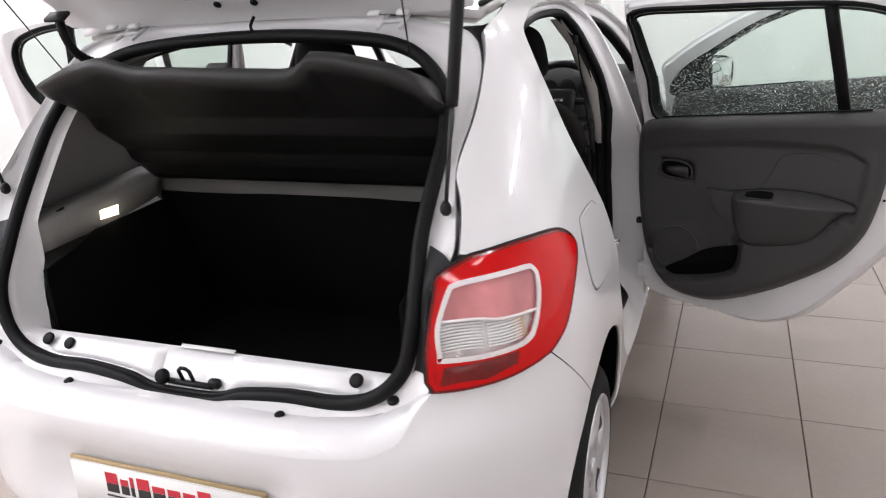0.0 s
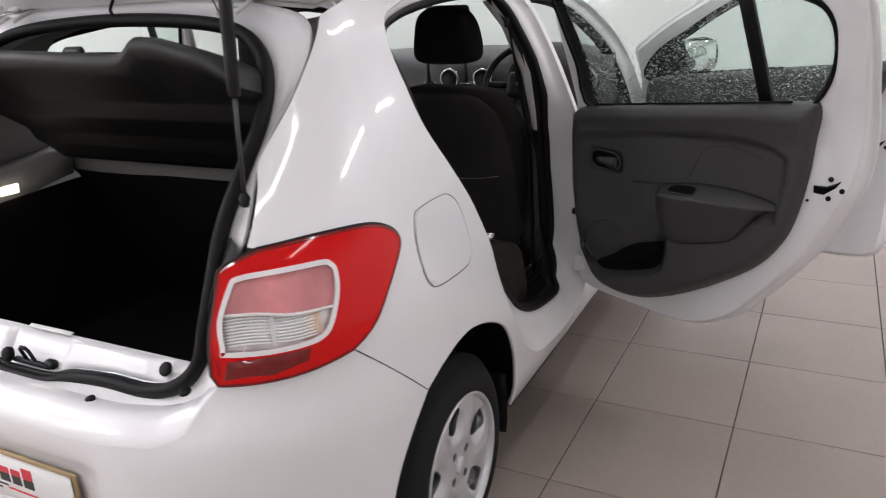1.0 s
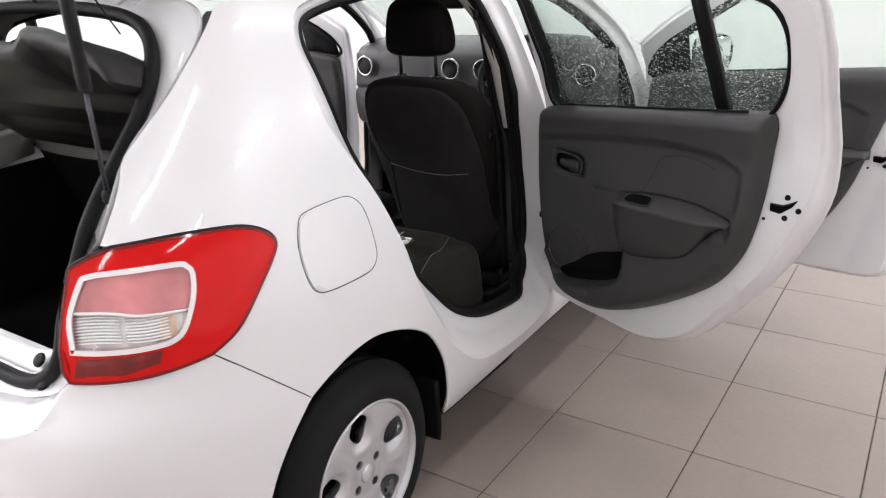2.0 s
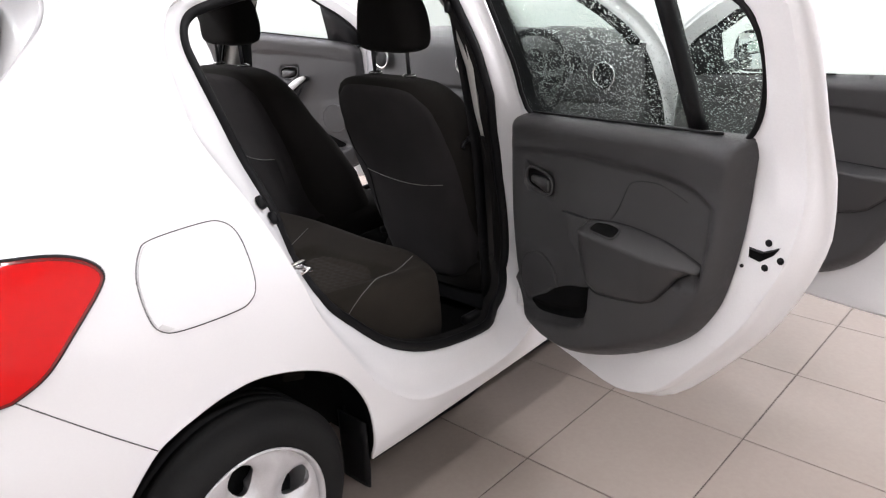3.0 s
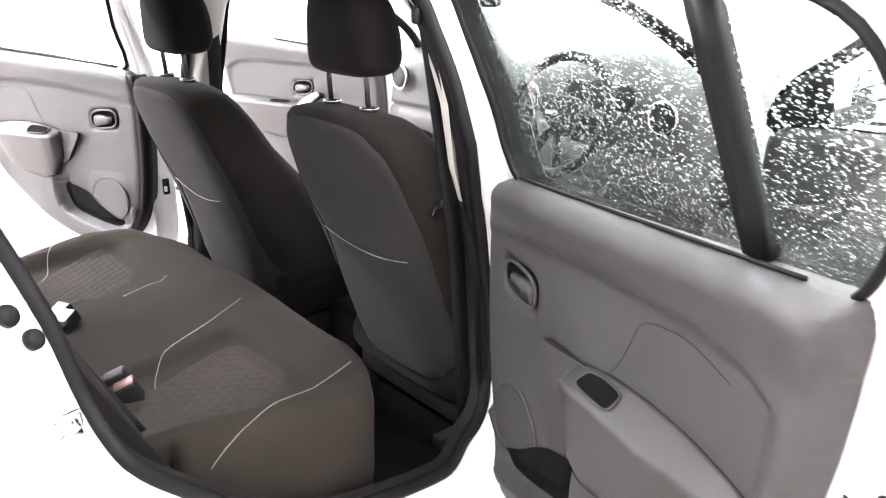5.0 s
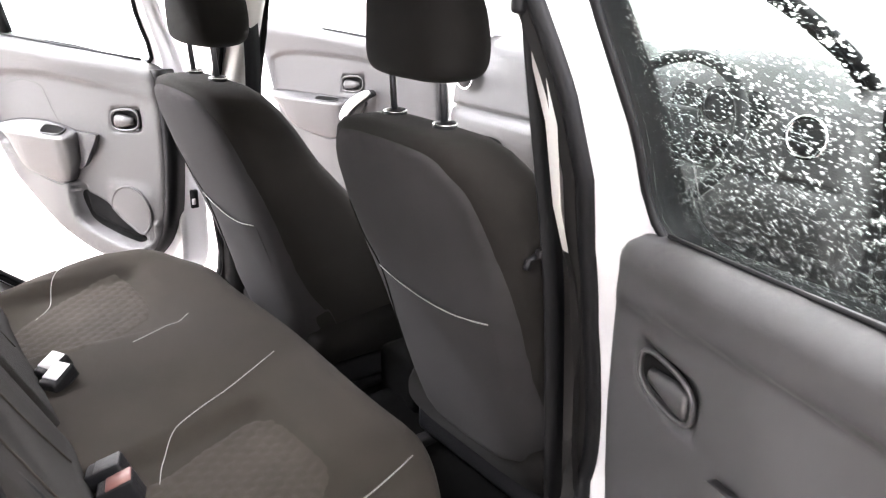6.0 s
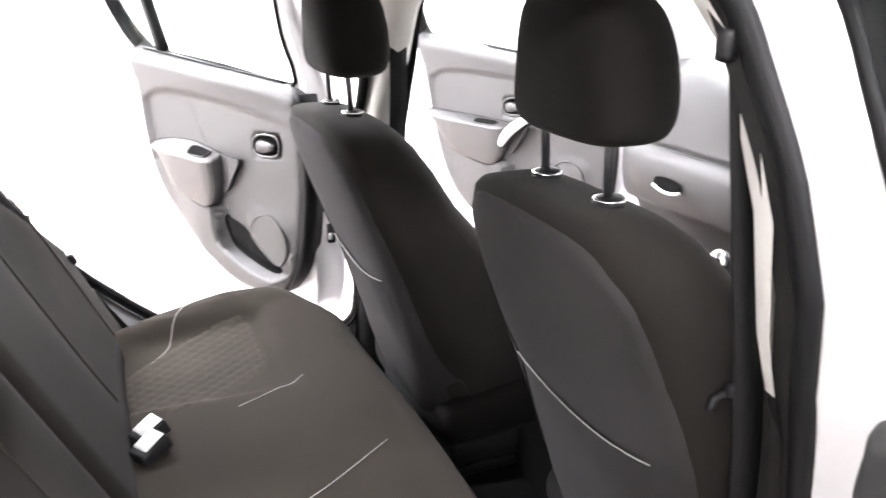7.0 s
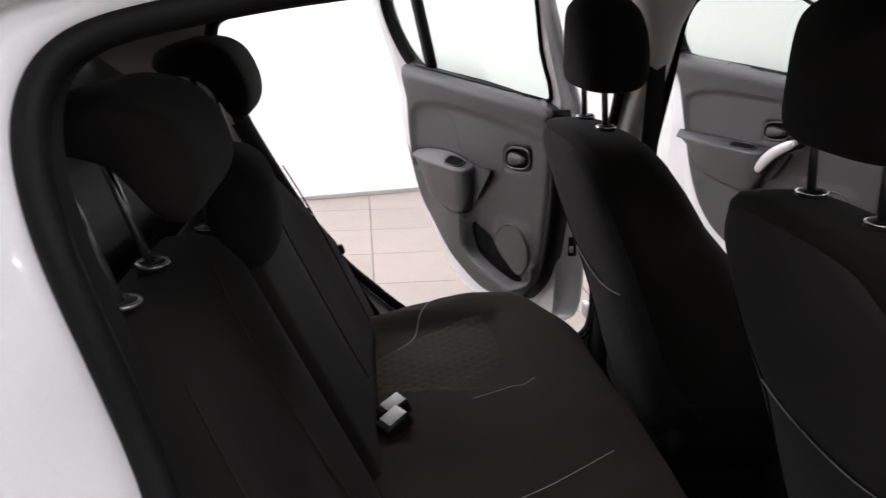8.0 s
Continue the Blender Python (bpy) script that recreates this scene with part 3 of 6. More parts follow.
# rolled upper edge of the bumper, running into the ledge below the seal
lip = []
s1 = s_at(-0.533, 0.779)
TOP_S, TOP_Z = [s1, s1 + 0.03, s1 + 0.06, s1 + 0.12, s1 + 0.25, SPAN], [0.779, 0.765, 0.735, 0.708, 0.70, 0.70]
for s in np.linspace(s1 - 0.01, 2 * SPAN - s1 + 0.01, 110):
    z = float(np.interp(min(s, 2 * SPAN - s), TOP_S, TOP_Z))
    drop = DROP * max(0.0, min(1.0, (min(s, 2 * SPAN - s) - s1) / 0.06))
    row = []
    for k, dy in ((1.0, 0.0), (0.8, 0.0), (0.55, 0.003), (0.3, 0.009), (0.12, 0.018), (0.03, 0.029), (0.0, 0.042), (0.08, 0.075)):
        p = shell(s, z - drop * k, 0.0)
        row.append(p + V((-dy * p.x * 0.35, dy, 0)))
    lip.append(row)
part("bumper_top", loft(lip, closed=False, caps=False), PAINT, bumper)


def boot_y(z):
    return float(np.interp(z, [0.66, 0.9, 1.08, 1.42, 1.5], [-0.52, -0.47, -0.37, -0.10, -0.06]))


BOOT = [(0, 0.672), (0.09, 0.676), (0.16, 0.698), (0.28, 0.712), (0.40, 0.713), (0.49, 0.742), (0.545, 0.80), (0.562, 0.88), (0.560, 0.97), (0.557, 1.06), (0.562, 1.16), (0.565, 1.24), (0.548, 1.31), (0.50, 1.37), (0.42, 1.415), (0.30, 1.438), (0.1, 1.45)]
RIM = [(0, -0.637, 0.70), (0.09, -0.637, 0.70), (0.17, -0.635, 0.70), (0.29, -0.630, 0.70), (0.42, -0.612, 0.702), (0.53, -0.575, 0.735), (0.60, -0.535, 0.80), (0.605, -0.522, 0.88), (0.61, -0.50, 0.97), (0.642, -0.44, 1.04),
       (0.615, -0.336, 1.18), (0.620, -0.228, 1.28), (0.607, -0.122, 1.38), (0.56, -0.072, 1.445), (0.44, -0.06, 1.475), (0.31, -0.056, 1.49), (0.1, -0.054, 1.50)]
boot = BOOT + [(-x, z) for x, z in reversed(BOOT[1:])]
def ledge(x):
    """A point on the upper edge of the bumper."""
    s1 = s_at(-0.533, 0.779)
    best = None
    for s in np.linspace(s1, SPAN, 240):
        z = float(np.interp(s, [s1, s1 + 0.03, s1 + 0.06, s1 + 0.12, s1 + 0.25, SPAN], [0.779, 0.765, 0.735, 0.708, 0.70, 0.70]))
        p = shell(s, z, 0.002)
        if best is None or abs(p.x - x) < abs(best.x - x):
            best = p
    return (best.x * 0.985, best.y + 0.055, best.z - 0.004)


RIM = [ledge(x) for x in (0.0, 0.09, 0.17, 0.29, 0.42, 0.535)] + [tuple(shell(s_at(-0.533, 0.779), 0.785, 0.002))] + RIM[7:]
rim = [V(q) for q in RIM] + [V((-q[0], q[1], q[2])) for q in reversed(RIM[1:])]
boot_line = spline([(x, boot_y(z), z) for x, z in boot], 5)
rim_line = spline(rim, 5)
rings = [rim_line]
for k, dy in ((0.02, 0.012), (0.3, 0.026), (0.7, 0.02), (1.0, 0.0)):
    rings.append([a.lerp(b, k) + V((0, dy * max(0.0, min(1.0, (a.z - 0.77) / 0.05)), 0)) for a, b in zip(rim_line, boot_line)])
inner = []
for p in boot_line:
    k = max(0.0, min(1.0, (0.81 - p.z) / 0.06))
    inner.append(V((p.x * 0.975, (p.y + 0.06 - 0.04 * max(0.0, min(1.0, (p.z - 0.92) / 0.1))) * (1 - k) - 0.455 * k, p.z * (1 - k) + 0.764 * k - 0.012 * max(0.0, min(1.0, (p.z - 1.3) / 0.1)))))
rings += [[a.lerp(b, k) for a, b in zip(boot_line, inner)] for k in (0.5, 1.0)]
rings.append([V((p.x * 0.97, p.y + 0.03 - 0.016 * max(0.0, min(1.0, (p.z - 0.92) / 0.1)), p.z - 0.03 * max(0.0, min(1.0, (0.90 - p.z) / 0.06)))) for p in inner])
frame_ob = part("boot_frame", loft(rings, caps=False), JAMB, car, "white painted boot opening with a load sill")
part("boot_seal", tube([p + V((0, -0.012, 0)) for p in boot_line], 0.0165, 8, True), RUBBER, frame_ob, "black rubber seal round the boot opening")
part("boot_seal_lip", tube([p.lerp(q, 0.14) + V((0, -0.010, 0)) for p, q in zip(boot_line, inner)], 0.008, 6, True), RUBBER, frame_ob)
for x, z, y, r in ((0.289, 0.697, -0.575, 0.0115), (0.54, 0.752, -0.545, 0.0125), (-0.289, 0.697, -0.575, 0.0115), (-0.54, 0.752, -0.545, 0.0125)):
    part("ledge_plug", disc(r, 0.005, 16, (x, y, z + 0.001), (18, 0, 0), 0.001), RUBBER, frame_ob)
for x, z, y, r in ((0.43, 0.752, -0.484, 0.016), (-0.43, 0.752, -0.484, 0.016), (-0.36, 0.748, -0.486, 0.015)):
    part("sill_plug", disc(r, 0.006, 16, (x, y - 0.004, z + 0.003), (50, 0, 0), 0.001), RUBBER, frame_ob)
# raised pads of the sill on both sides of the lock
def sill_pad(x0, x1, slant0, slant1):
    rows = []
    for x in np.linspace(x0, x1, 24):
        zb = float(np.interp(abs(x), [q[0] for q in BOOT[:7]], [q[1] for q in BOOT[:7]]))
        a, b = V((x, boot_y(zb), zb)), V((x * 0.975, -0.455, 0.764))
        up = V((0, -0.7, 0.7)) * 0.013 * min(1.0, (x - x0) / slant0, (x1 - x) / slant1)
        rows.append([a.lerp(b, 0.2) + up * 0.02 + V((0, 0, 0.0008)), a.lerp(b, 0.28) + up * 0.8, a.lerp(b, 0.36) + up, a.lerp(b, 0.72) + up, a.lerp(b, 0.82) + up * 0.8, a.lerp(b, 0.92) + up * 0.02 + V((0, 0, 0.0008))])
    return loft(rows, closed=False, caps=False)


part("sill_pad", sill_pad(-0.44, -0.085, 0.06, 0.012), JAMB, frame_ob)
part("sill_pad", sill_pad(0.105, 0.44, 0.03, 0.06), JAMB, frame_ob)
# lock striker on the sill
bm = tube([(-0.014, -0.500, 0.69), (-0.014, -0.515, 0.735), (-0.006, -0.517, 0.742), (0.008, -0.517, 0.742), (0.016, -0.515, 0.735), (0.016, -0.500, 0.69)], 0.0045, 8)
block((0.13, 0.014, 0.012), 0.003, 1, (0.01, -0.507, 0.70), bm=bm)
part("boot_striker", bm, BLACK, frame_ob, "black steel lock striker")
part("striker_buffer", disc(0.018, 0.012, 16, (-0.062, -0.512, 0.712), (70, 0, 0), 0.004), RUBBER, frame_ob)
part("striker_bolt", block((0.03, 0.02, 0.022), 0.005, 1, (0.075, -0.505, 0.708)), BLACK, frame_ob)
part("sill_plate", block((0.15, 0.012, 0.004), 0.0015, 1, (0.03, -0.458, 0.768), (20, 0, 0)), WHITE_PLASTIC, frame_ob)
# black side cheeks between the lamps and the seal
for sg in (1, -1):
    i0, i1 = 5 * 6 - 3, 5 * 9 - 1
    a = rim_line[i0:i1 + 1]
    b = boot_line[i0:i1 + 1]
    strip = [[p + V((0.006, -0.006, 0)), p.lerp(q, 0.3) + V((0, 0.012, 0)), p.lerp(q, 0.7) + V((0, 0.008, 0)), p.lerp(q, 0.74) + V((0, 0.004, 0))] for p, q in zip(a, b)]
    part("lamp_cheek", loft(strip, closed=False, caps=False), BLACK, frame_ob, "black plastic cheek beside the lamp", mirror=sg < 0)


# tail lamps
def tail_lamp(mirror):
    lamp = curve(LAMP_LOW) + [(-0.536, 0.80), (-0.53, 0.85)] + curve([(-0.53, 0.85), (-0.518, 0.905), (-0.495, 0.985), (-0.478, 1.008), (-0.445, 1.026)])[1:] + curve(LAMP_TOP)[1:] + curve(LAMP_FRONT)[1:-1]
    win = [(-0.519, 0.8435), (-0.518, 0.850), (-0.510, 0.905), (-0.486, 0.972), (-0.474, 0.985), (-0.44, 0.990), (-0.362, 0.992), (-0.345, 0.985), (-0.341, 0.968), (-0.352, 0.925), (-0.378, 0.872), (-0.398, 0.853), (-0.425, 0.846), (-0.475, 0.842)]
    win = [(q.x, q.y) for q in spline([(s_at(*q), q[1]) for q in win], 4)]
    lz = sz(dense(lamp, 0.02))

    def face(s, z):
        p = shell(s, z, -0.006)
        return p
    ob = part("tail_lamp", sheet(lz, [grow(win, 0.0)], face, 0.02, 0.02, inward=(-0.5, 1, 0)), REDLENS, car, "glossy red tail lamp with a clear window", mirror=mirror)
    part("lamp_border", sheet(lz, [grow(lz, -0.0045)], lambda s, z: shell(s, z, -0.0072), 0.02, 0.002, inward=(-0.5, 1, 0)), REDDARK, ob, "dark red lens border", mirror=mirror)
    part("lamp_gasket", tube([shell(s, z, -0.001) for s, z in lz], 0.0042, 6, True), BLACK, ob, mirror=mirror)
    part("lamp_bezel", sheet(dense(grow(win, 0.0055), 0.008), [dense(grow(win, -0.0045), 0.008)], lambda s, z: shell(s, z, -0.0078), 0.01, 0.006, inward=(-0.5, 1, 0)), BEZEL, ob, "white bezel of the lamp window", mirror=mirror)
    cs = [q[0] for q in win]
    s0, s1 = min(cs), max(cs)

    def wave(s):
        k = (s - s0) / (s1 - s0)
        return 0.908 + 0.012 / (1 + math.exp(-(k - 0.55) * 18)) - 0.004
    inn = dense(grow(win, -0.002), 0.004)
    k0 = next(i for i in range(len(inn)) if inn[i - 1][1] <= wave(inn[i - 1][0]) and inn[i][1] > wave(inn[i][0]))
    inn = inn[k0:] + inn[:k0]
    upper = [q for q in inn if q[1] > wave(q[0])]
    div = [(s, wave(s)) for s in np.linspace(upper[-1][0], upper[0][0], 14)]
    part("lamp_window", sheet(grow(win, 0.001), [], lambda s, z: shell(s, z, 0.0045), 0.012, 0.004, inward=(-0.5, 1, 0)), REFLECTOR, ob, "silver reflector behind the clear window", mirror=mirror)
    part("lamp_window_top", sheet(upper + div, [], lambda s, z: shell(s, z, -0.001), 0.015, 0.004, inward=(-0.5, 1, 0)), PINKLENS, ob, "pale red upper lamp lens", mirror=mirror)
    part("lamp_divider", tube([shell(s, wave(s), -0.003) for s in np.linspace(min(upper[0][0], upper[-1][0]) + 0.002, max(upper[0][0], upper[-1][0]) - 0.002, 14)], 0.0035, 6), BEZEL, ob, mirror=mirror)
    ribs = bmesh.new()
    for k in range(9):
        z = 0.853 + k * 0.0062
        for a, b, bow in ((0.60, 0.97, 0.003), (0.24, 0.56, -0.002)):
            if z < 0.898 or a > 0.5:
                tube([shell(s0 + (s1 - s0) * q, z + 0.004 * (1 - q) + bow * math.sin(math.pi * (q - a) / (b - a)), 0.0025) for q in np.linspace(a, b, 7)], 0.0019, 6, bm=ribs)
    part("lamp_ribs", ribs, CLEARLENS, ob, mirror=mirror)
    part("indicator_bulb", sheet([(s0 + 0.045, 0.858), (s0 + 0.075, 0.856), (s0 + 0.078, 0.900), (s0 + 0.047, 0.902)], [], lambda s, z: shell(s, z, 0.0025), 0.01, 0.003, inward=(-0.5, 1, 0)), AMBER, ob, "amber indicator bulb", mirror=mirror)
    low = [(s1 - 0.004, 0.792), (s1 - 0.012, 0.828), (s1 - 0.10, 0.832), (s1 - 0.17, 0.836), (s1 - 0.165, 0.812), (s1 - 0.10, 0.795)]
    part("lamp_reflector", sheet(low, [], lambda s, z: shell(s, z, -0.0075), 0.015, 0.003, inward=(-0.5, 1, 0)), REDDARK, ob, "dark red reflector", mirror=mirror)
    return ob


lamp_r, lamp_l = tail_lamp(False), tail_lamp(True)

# show plate with the dealer's mark as plain bars
PY, PZ = -0.648, 0.49
plate = part("show_plate", block((0.52, 0.006, 0.111), 0.004, 1, (0.012, PY, PZ)), PLATE, bumper, "white dealer show plate on the bumper")
part("plate_backing", block((0.532, 0.010, 0.122), 0.003, 1, (0.012, PY + 0.009, PZ)), PLATE_EDGE, plate)
bars = [(-0.158, 0.034, 0.052), (-0.116, 0.022, 0.040), (-0.088, 0.010, 0.050), (-0.068, 0.034, 0.052), (-0.026, 0.034, 0.040), (0.016, 0.034, 0.040), (0.058, 0.032, 0.040), (0.098, 0.034, 0.052)]
for x, w, h in bars:
    part("mark_bar", block((w, 0.002, h - 0.024), 0.0006, 1, (x + w / 2 + 0.012, PY - 0.0035, PZ + 0.012 + (h - 0.024) / 2)), RED_INK, plate, smooth=False)
    part("mark_bar", block((w, 0.002, 0.022), 0.0006, 1, (x + w / 2 + 0.012, PY - 0.0035, PZ)), BLACK_INK, plate, smooth=False)
for x, w, z, ink in ((-0.05, 0.20, -0.021, BLACK_INK), (-0.06, 0.17, -0.032, BLACK_INK), (0.10, 0.10, -0.027, RED_INK)):
    part("mark_bar", block((w, 0.002, 0.0045), 0.0006, 1, (x, PY - 0.0035, PZ + z)), ink, plate, smooth=False)


# wheels
def wheel(x_out, y, mirror):
    prof = [(0.197, 0.0), (0.207, 0.005), (0.228, 0.007), (0.248, 0.004), (0.268, -0.006), (0.283, -0.020), (0.291, -0.033)]
    tread = []
    for k in range(4):
        x0 = -0.034 - k * 0.033
        tread += [(0.297, x0), (0.297, x0 - 0.026), (0.290, x0 - 0.027), (0.290, x0 - 0.032)]
    prof += tread + [(0.292, -0.17), (0.280, -0.183), (0.25, -0.19), (0.205, -0.185)]
    n = 64
    rings = [[V((x_out + dx, y + r * math.sin(2 * math.pi * j / n), max(0.001, WHEEL_Z + r * math.cos(2 * math.pi * j / n)))) for j in range(n)] for r, dx in prof]
    hub = tagged(new("wheel"), "silver alloy wheel with a black tyre")
    hub.parent = car
    part("tyre", loft(rings, caps=False), TYRE, hub, "black tyre", mirror=mirror)
    lipprof = [(0.196, -0.004), (0.202, 0.004), (0.198, 0.009), (0.193, 0.004), (0.190, -0.008), (0.186, -0.03), (0.180, -0.09), (0.182, -0.17)]
    rings = [[V((x_out + dx, y + r * math.sin(2 * math.pi * j / n), WHEEL_Z + r * math.cos(2 * math.pi * j / n))) for j in range(n)] for r, dx in lipprof]
    part("rim", loft(rings, caps=False), ALLOY, hub, "silver rim", mirror=mirror)

    # five broad spokes between bowls that end in oval windows
    arms = [radians(97 + 72 * k) for k in range(5)]
    bolts = [radians(36 + 90 * k) for k in range(4)]

    def bowl(u, v, size):
        """Distance from the middle of the nearest bowl, 1 at its rim."""
        r, a = math.hypot(u, v), math.atan2(v, u)
        return min(math.hypot((r - 0.134) / (0.060 * size), ((a - b + math.pi) % (2 * math.pi) - math.pi) * max(r, 0.05) / (0.050 * size)) for b in arms)

    def dish(u, v):
        r, a = math.hypot(u, v), math.atan2(v, u)
        k = max(0.0, min(1.0, 1 - bowl(u, v, 1.0)))
        k = min(1.0, k / 0.42)
        spoke = (0.5 - 0.5 * math.cos(5 * (a - arms[0]))) ** 12
        d = -0.004 - 0.013 * k * k * (3 - 2 * k) - 0.004 * max(0.0, min(1.0, (r - 0.170) / 0.022)) + 0.004 * spoke * max(0.0, min(1.0, (r - 0.07) / 0.03)) * max(0.0, min(1.0, (0.185 - r) / 0.03))
        d -= 0.003 * max(0.0, min(1.0, (0.072 - r) / 0.010))
        return V((x_out + d, y + u, WHEEL_Z + v))
    holes = []
    for b in arms:
        h = []
        for p, q in squircle(0, 0, 0.041, 0.032, 20, 2.2):
            r = 0.138 + p
            h.append((r * math.cos(b + q * (1 + 3 * p) / 0.138), r * math.sin(b + q * (1 + 3 * p) / 0.138)))
        holes.append(h)
    for a in bolts:
        holes.append(squircle(0.050 * math.cos(a), 0.050 * math.sin(a), 0.0125, 0.0125, 12, 2))
    rows = [[(q[0] * f, q[1] * f) for q in squircle(0, 0, 0.192, 0.192, 72, 2)] for f in (0.97, 0.93, 0.88)]
    part("rim_face", sheet(squircle(0, 0, 0.192, 0.192, 72, 2), holes, dish, 0.009, 0.030, (-1, 0, 0), rows), ALLOY, hub, "silver five-spoke wheel face", mirror=mirror)
    for a in bolts:
        part("wheel_bolt", disc(0.0095, 0.012, 6, (x_out - 0.022, y + 0.050 * math.cos(a), WHEEL_Z + 0.050 * math.sin(a)), (0, 90, 0)), STEEL, hub, mirror=mirror)
    cap = disc(0.026, 0.008, 24, (x_out - 0.009, y, WHEEL_Z), (0, 90, 0), 0.003)
    part("centre_cap", cap, ALLOY, hub, mirror=mirror)
    part("cap_mark", block((0.003, 0.030, 0.012), 0.002, 1, (x_out - 0.0030, y, WHEEL_Z), (20, 0, 0)), SILVER, hub, mirror=mirror)
    # drum widened and coloured black to stand for the shade behind the spokes
    part("dark_brake_drum", disc(0.168, 0.05, 28, (x_out - 0.125, y, WHEEL_Z), (0, 90, 0), 0.005), TYRE, hub, mirror=mirror)
    return hub


for mirror in (False, True):
    wheel(0.838, WHEEL_Y, mirror)
    wheel(0.838, WHEEL_Y + 2.589, mirror)

# ---- doors ----
def bumps(s, z, spots):
    """Sum of soft-edged raised or sunk patches: (s, z, half s, half z, height, softness, slant)."""
    t = 0.0
    for cs, cz, hs, hz, h, soft, slant in spots:
        u, w = abs(s - cs), abs(z - cz - slant * (s - cs))
        k = max(0.0, min(1.0, (hs - u) / soft)) * max(0.0, min(1.0, (hz - w) / soft))
        t += h * k * k * (3 - 2 * k)
    return t


SKIN = ([0.33, 0.5, 0.8, 0.95, 1.08, 1.2, 1.52], [0.095, 0.13, 0.135, 0.125, 0.088, 0.030, -0.095])
PAN = ([0.33, 1.03, 1.10, 1.52], [0.038, 0.038, 0.026, -0.122])
GLZ = ([1.0, 1.10, 1.52], [0.068, 0.036, -0.106])


def skin_d(z):
    return float(np.interp(z, *SKIN))


def pan_d(z):
    return float(np.interp(z, *PAN))


def glz_d(z):
    return float(np.interp(z, *GLZ))


def droplets(poly, count, seed):
    """Rain drops standing on the outer face of a pane."""
    rnd = random.Random(seed)
    lo = (min(q[0] for q in poly), min(q[1] for q in poly))
    hi = (max(q[0] for q in poly), max(q[1] for q in poly))
    vs, fs = [], []
    made = 0
    while made < count:
        s, z = rnd.uniform(lo[0], hi[0]), rnd.uniform(lo[1], hi[1])
        fade = 1.0 if z < 1.24 else 0.75
        if rnd.random() > fade or not inside(s, z, poly):
            continue
        made += 1
        r = rnd.choice((0.0006, 0.0007, 0.0009, 0.0010, 0.0012, 0.0015, 0.0021)) * rnd.uniform(0.95, 1.45)
        st, lean = rnd.uniform(0.55, 0.95), rnd.uniform(-0.3, 0.3)
        b = len(vs)
        for rr, hh in ((1.0, 0.0), (0.84, 0.20), (0.48, 0.36)):
            for k in range(8):
                a = 2 * math.pi * k / 8
                dz = r * rr * st * math.sin(a)
                vs.append((glz_d(z + dz) + 0.0030 + r * hh, -(s + r * rr * math.cos(a) + lean * dz), z + dz))
        vs.append((glz_d(z) + 0.0030 + r * 0.41, -s, z))
        for k in range(8):
            n = (k + 1) % 8
            fs.append((b + k, b + n, b + 8 + n, b + 8 + k))
            fs.append((b + 8 + k, b + 8 + n, b + 16 + n, b + 16 + k))
            fs.append((b + 16 + k, b + 16 + n, b + 24))
    bm = bmesh.new()
    bv = [bm.verts.new(q) for q in vs]
    for f in fs:
        bm.faces.new([bv[i] for i in f])
    return bm


REAR_DOOR = dict(
    out=[(-0.035, 0.49), (-0.01, 0.42), (0.08, 0.39), (0.25, 0.372), (0.42, 0.362), (0.567, 0.42), (0.69, 0.55), (0.80, 0.69), (0.86, 0.80), (0.905, 0.91), (0.925, 1.03), (0.93, 1.2), (0.925, 1.36), (0.88, 1.455), (0.6, 1.51), (0.2, 1.515), (-0.02, 1.505), (-0.055, 1.46), (-0.045, 1.1), (-0.037, 0.7)],
    window=[(0.055, 1.084), (0.40, 1.109), (0.72, 1.134), (0.770, 1.155), (0.808, 1.215), (0.826, 1.30), (0.812, 1.378), (0.755, 1.425), (0.6, 1.455), (0.2, 1.46), (-0.01, 1.455), (-0.015, 1.40), (0.02, 1.24)],
    card=[(-0.032, 1.04), (-0.012, 1.078), (0.04, 1.093), (0.12, 1.102), (0.45, 1.128), (0.77, 1.153), (0.795, 1.148), (0.795, 1.10), (0.785, 1.04), (0.775, 0.93), (0.755, 0.82), (0.725, 0.735), (0.66, 0.645), (0.545, 0.560), (0.40, 0.482), (0.26, 0.438), (0.125, 0.452), (0.05, 0.512), (0.0, 0.615), (-0.028, 0.78), (-0.036, 0.94)],
    bar=((0.640, 1.145), (0.595, 1.455)), handle=(0.121, 0.918), speaker=(0.134, 0.628, 0.086, 0.080), arm=(0.332, 0.708, 0.862), crown=1.0, fx=1.0, latch=(0.825, 0.905), drops=10500)
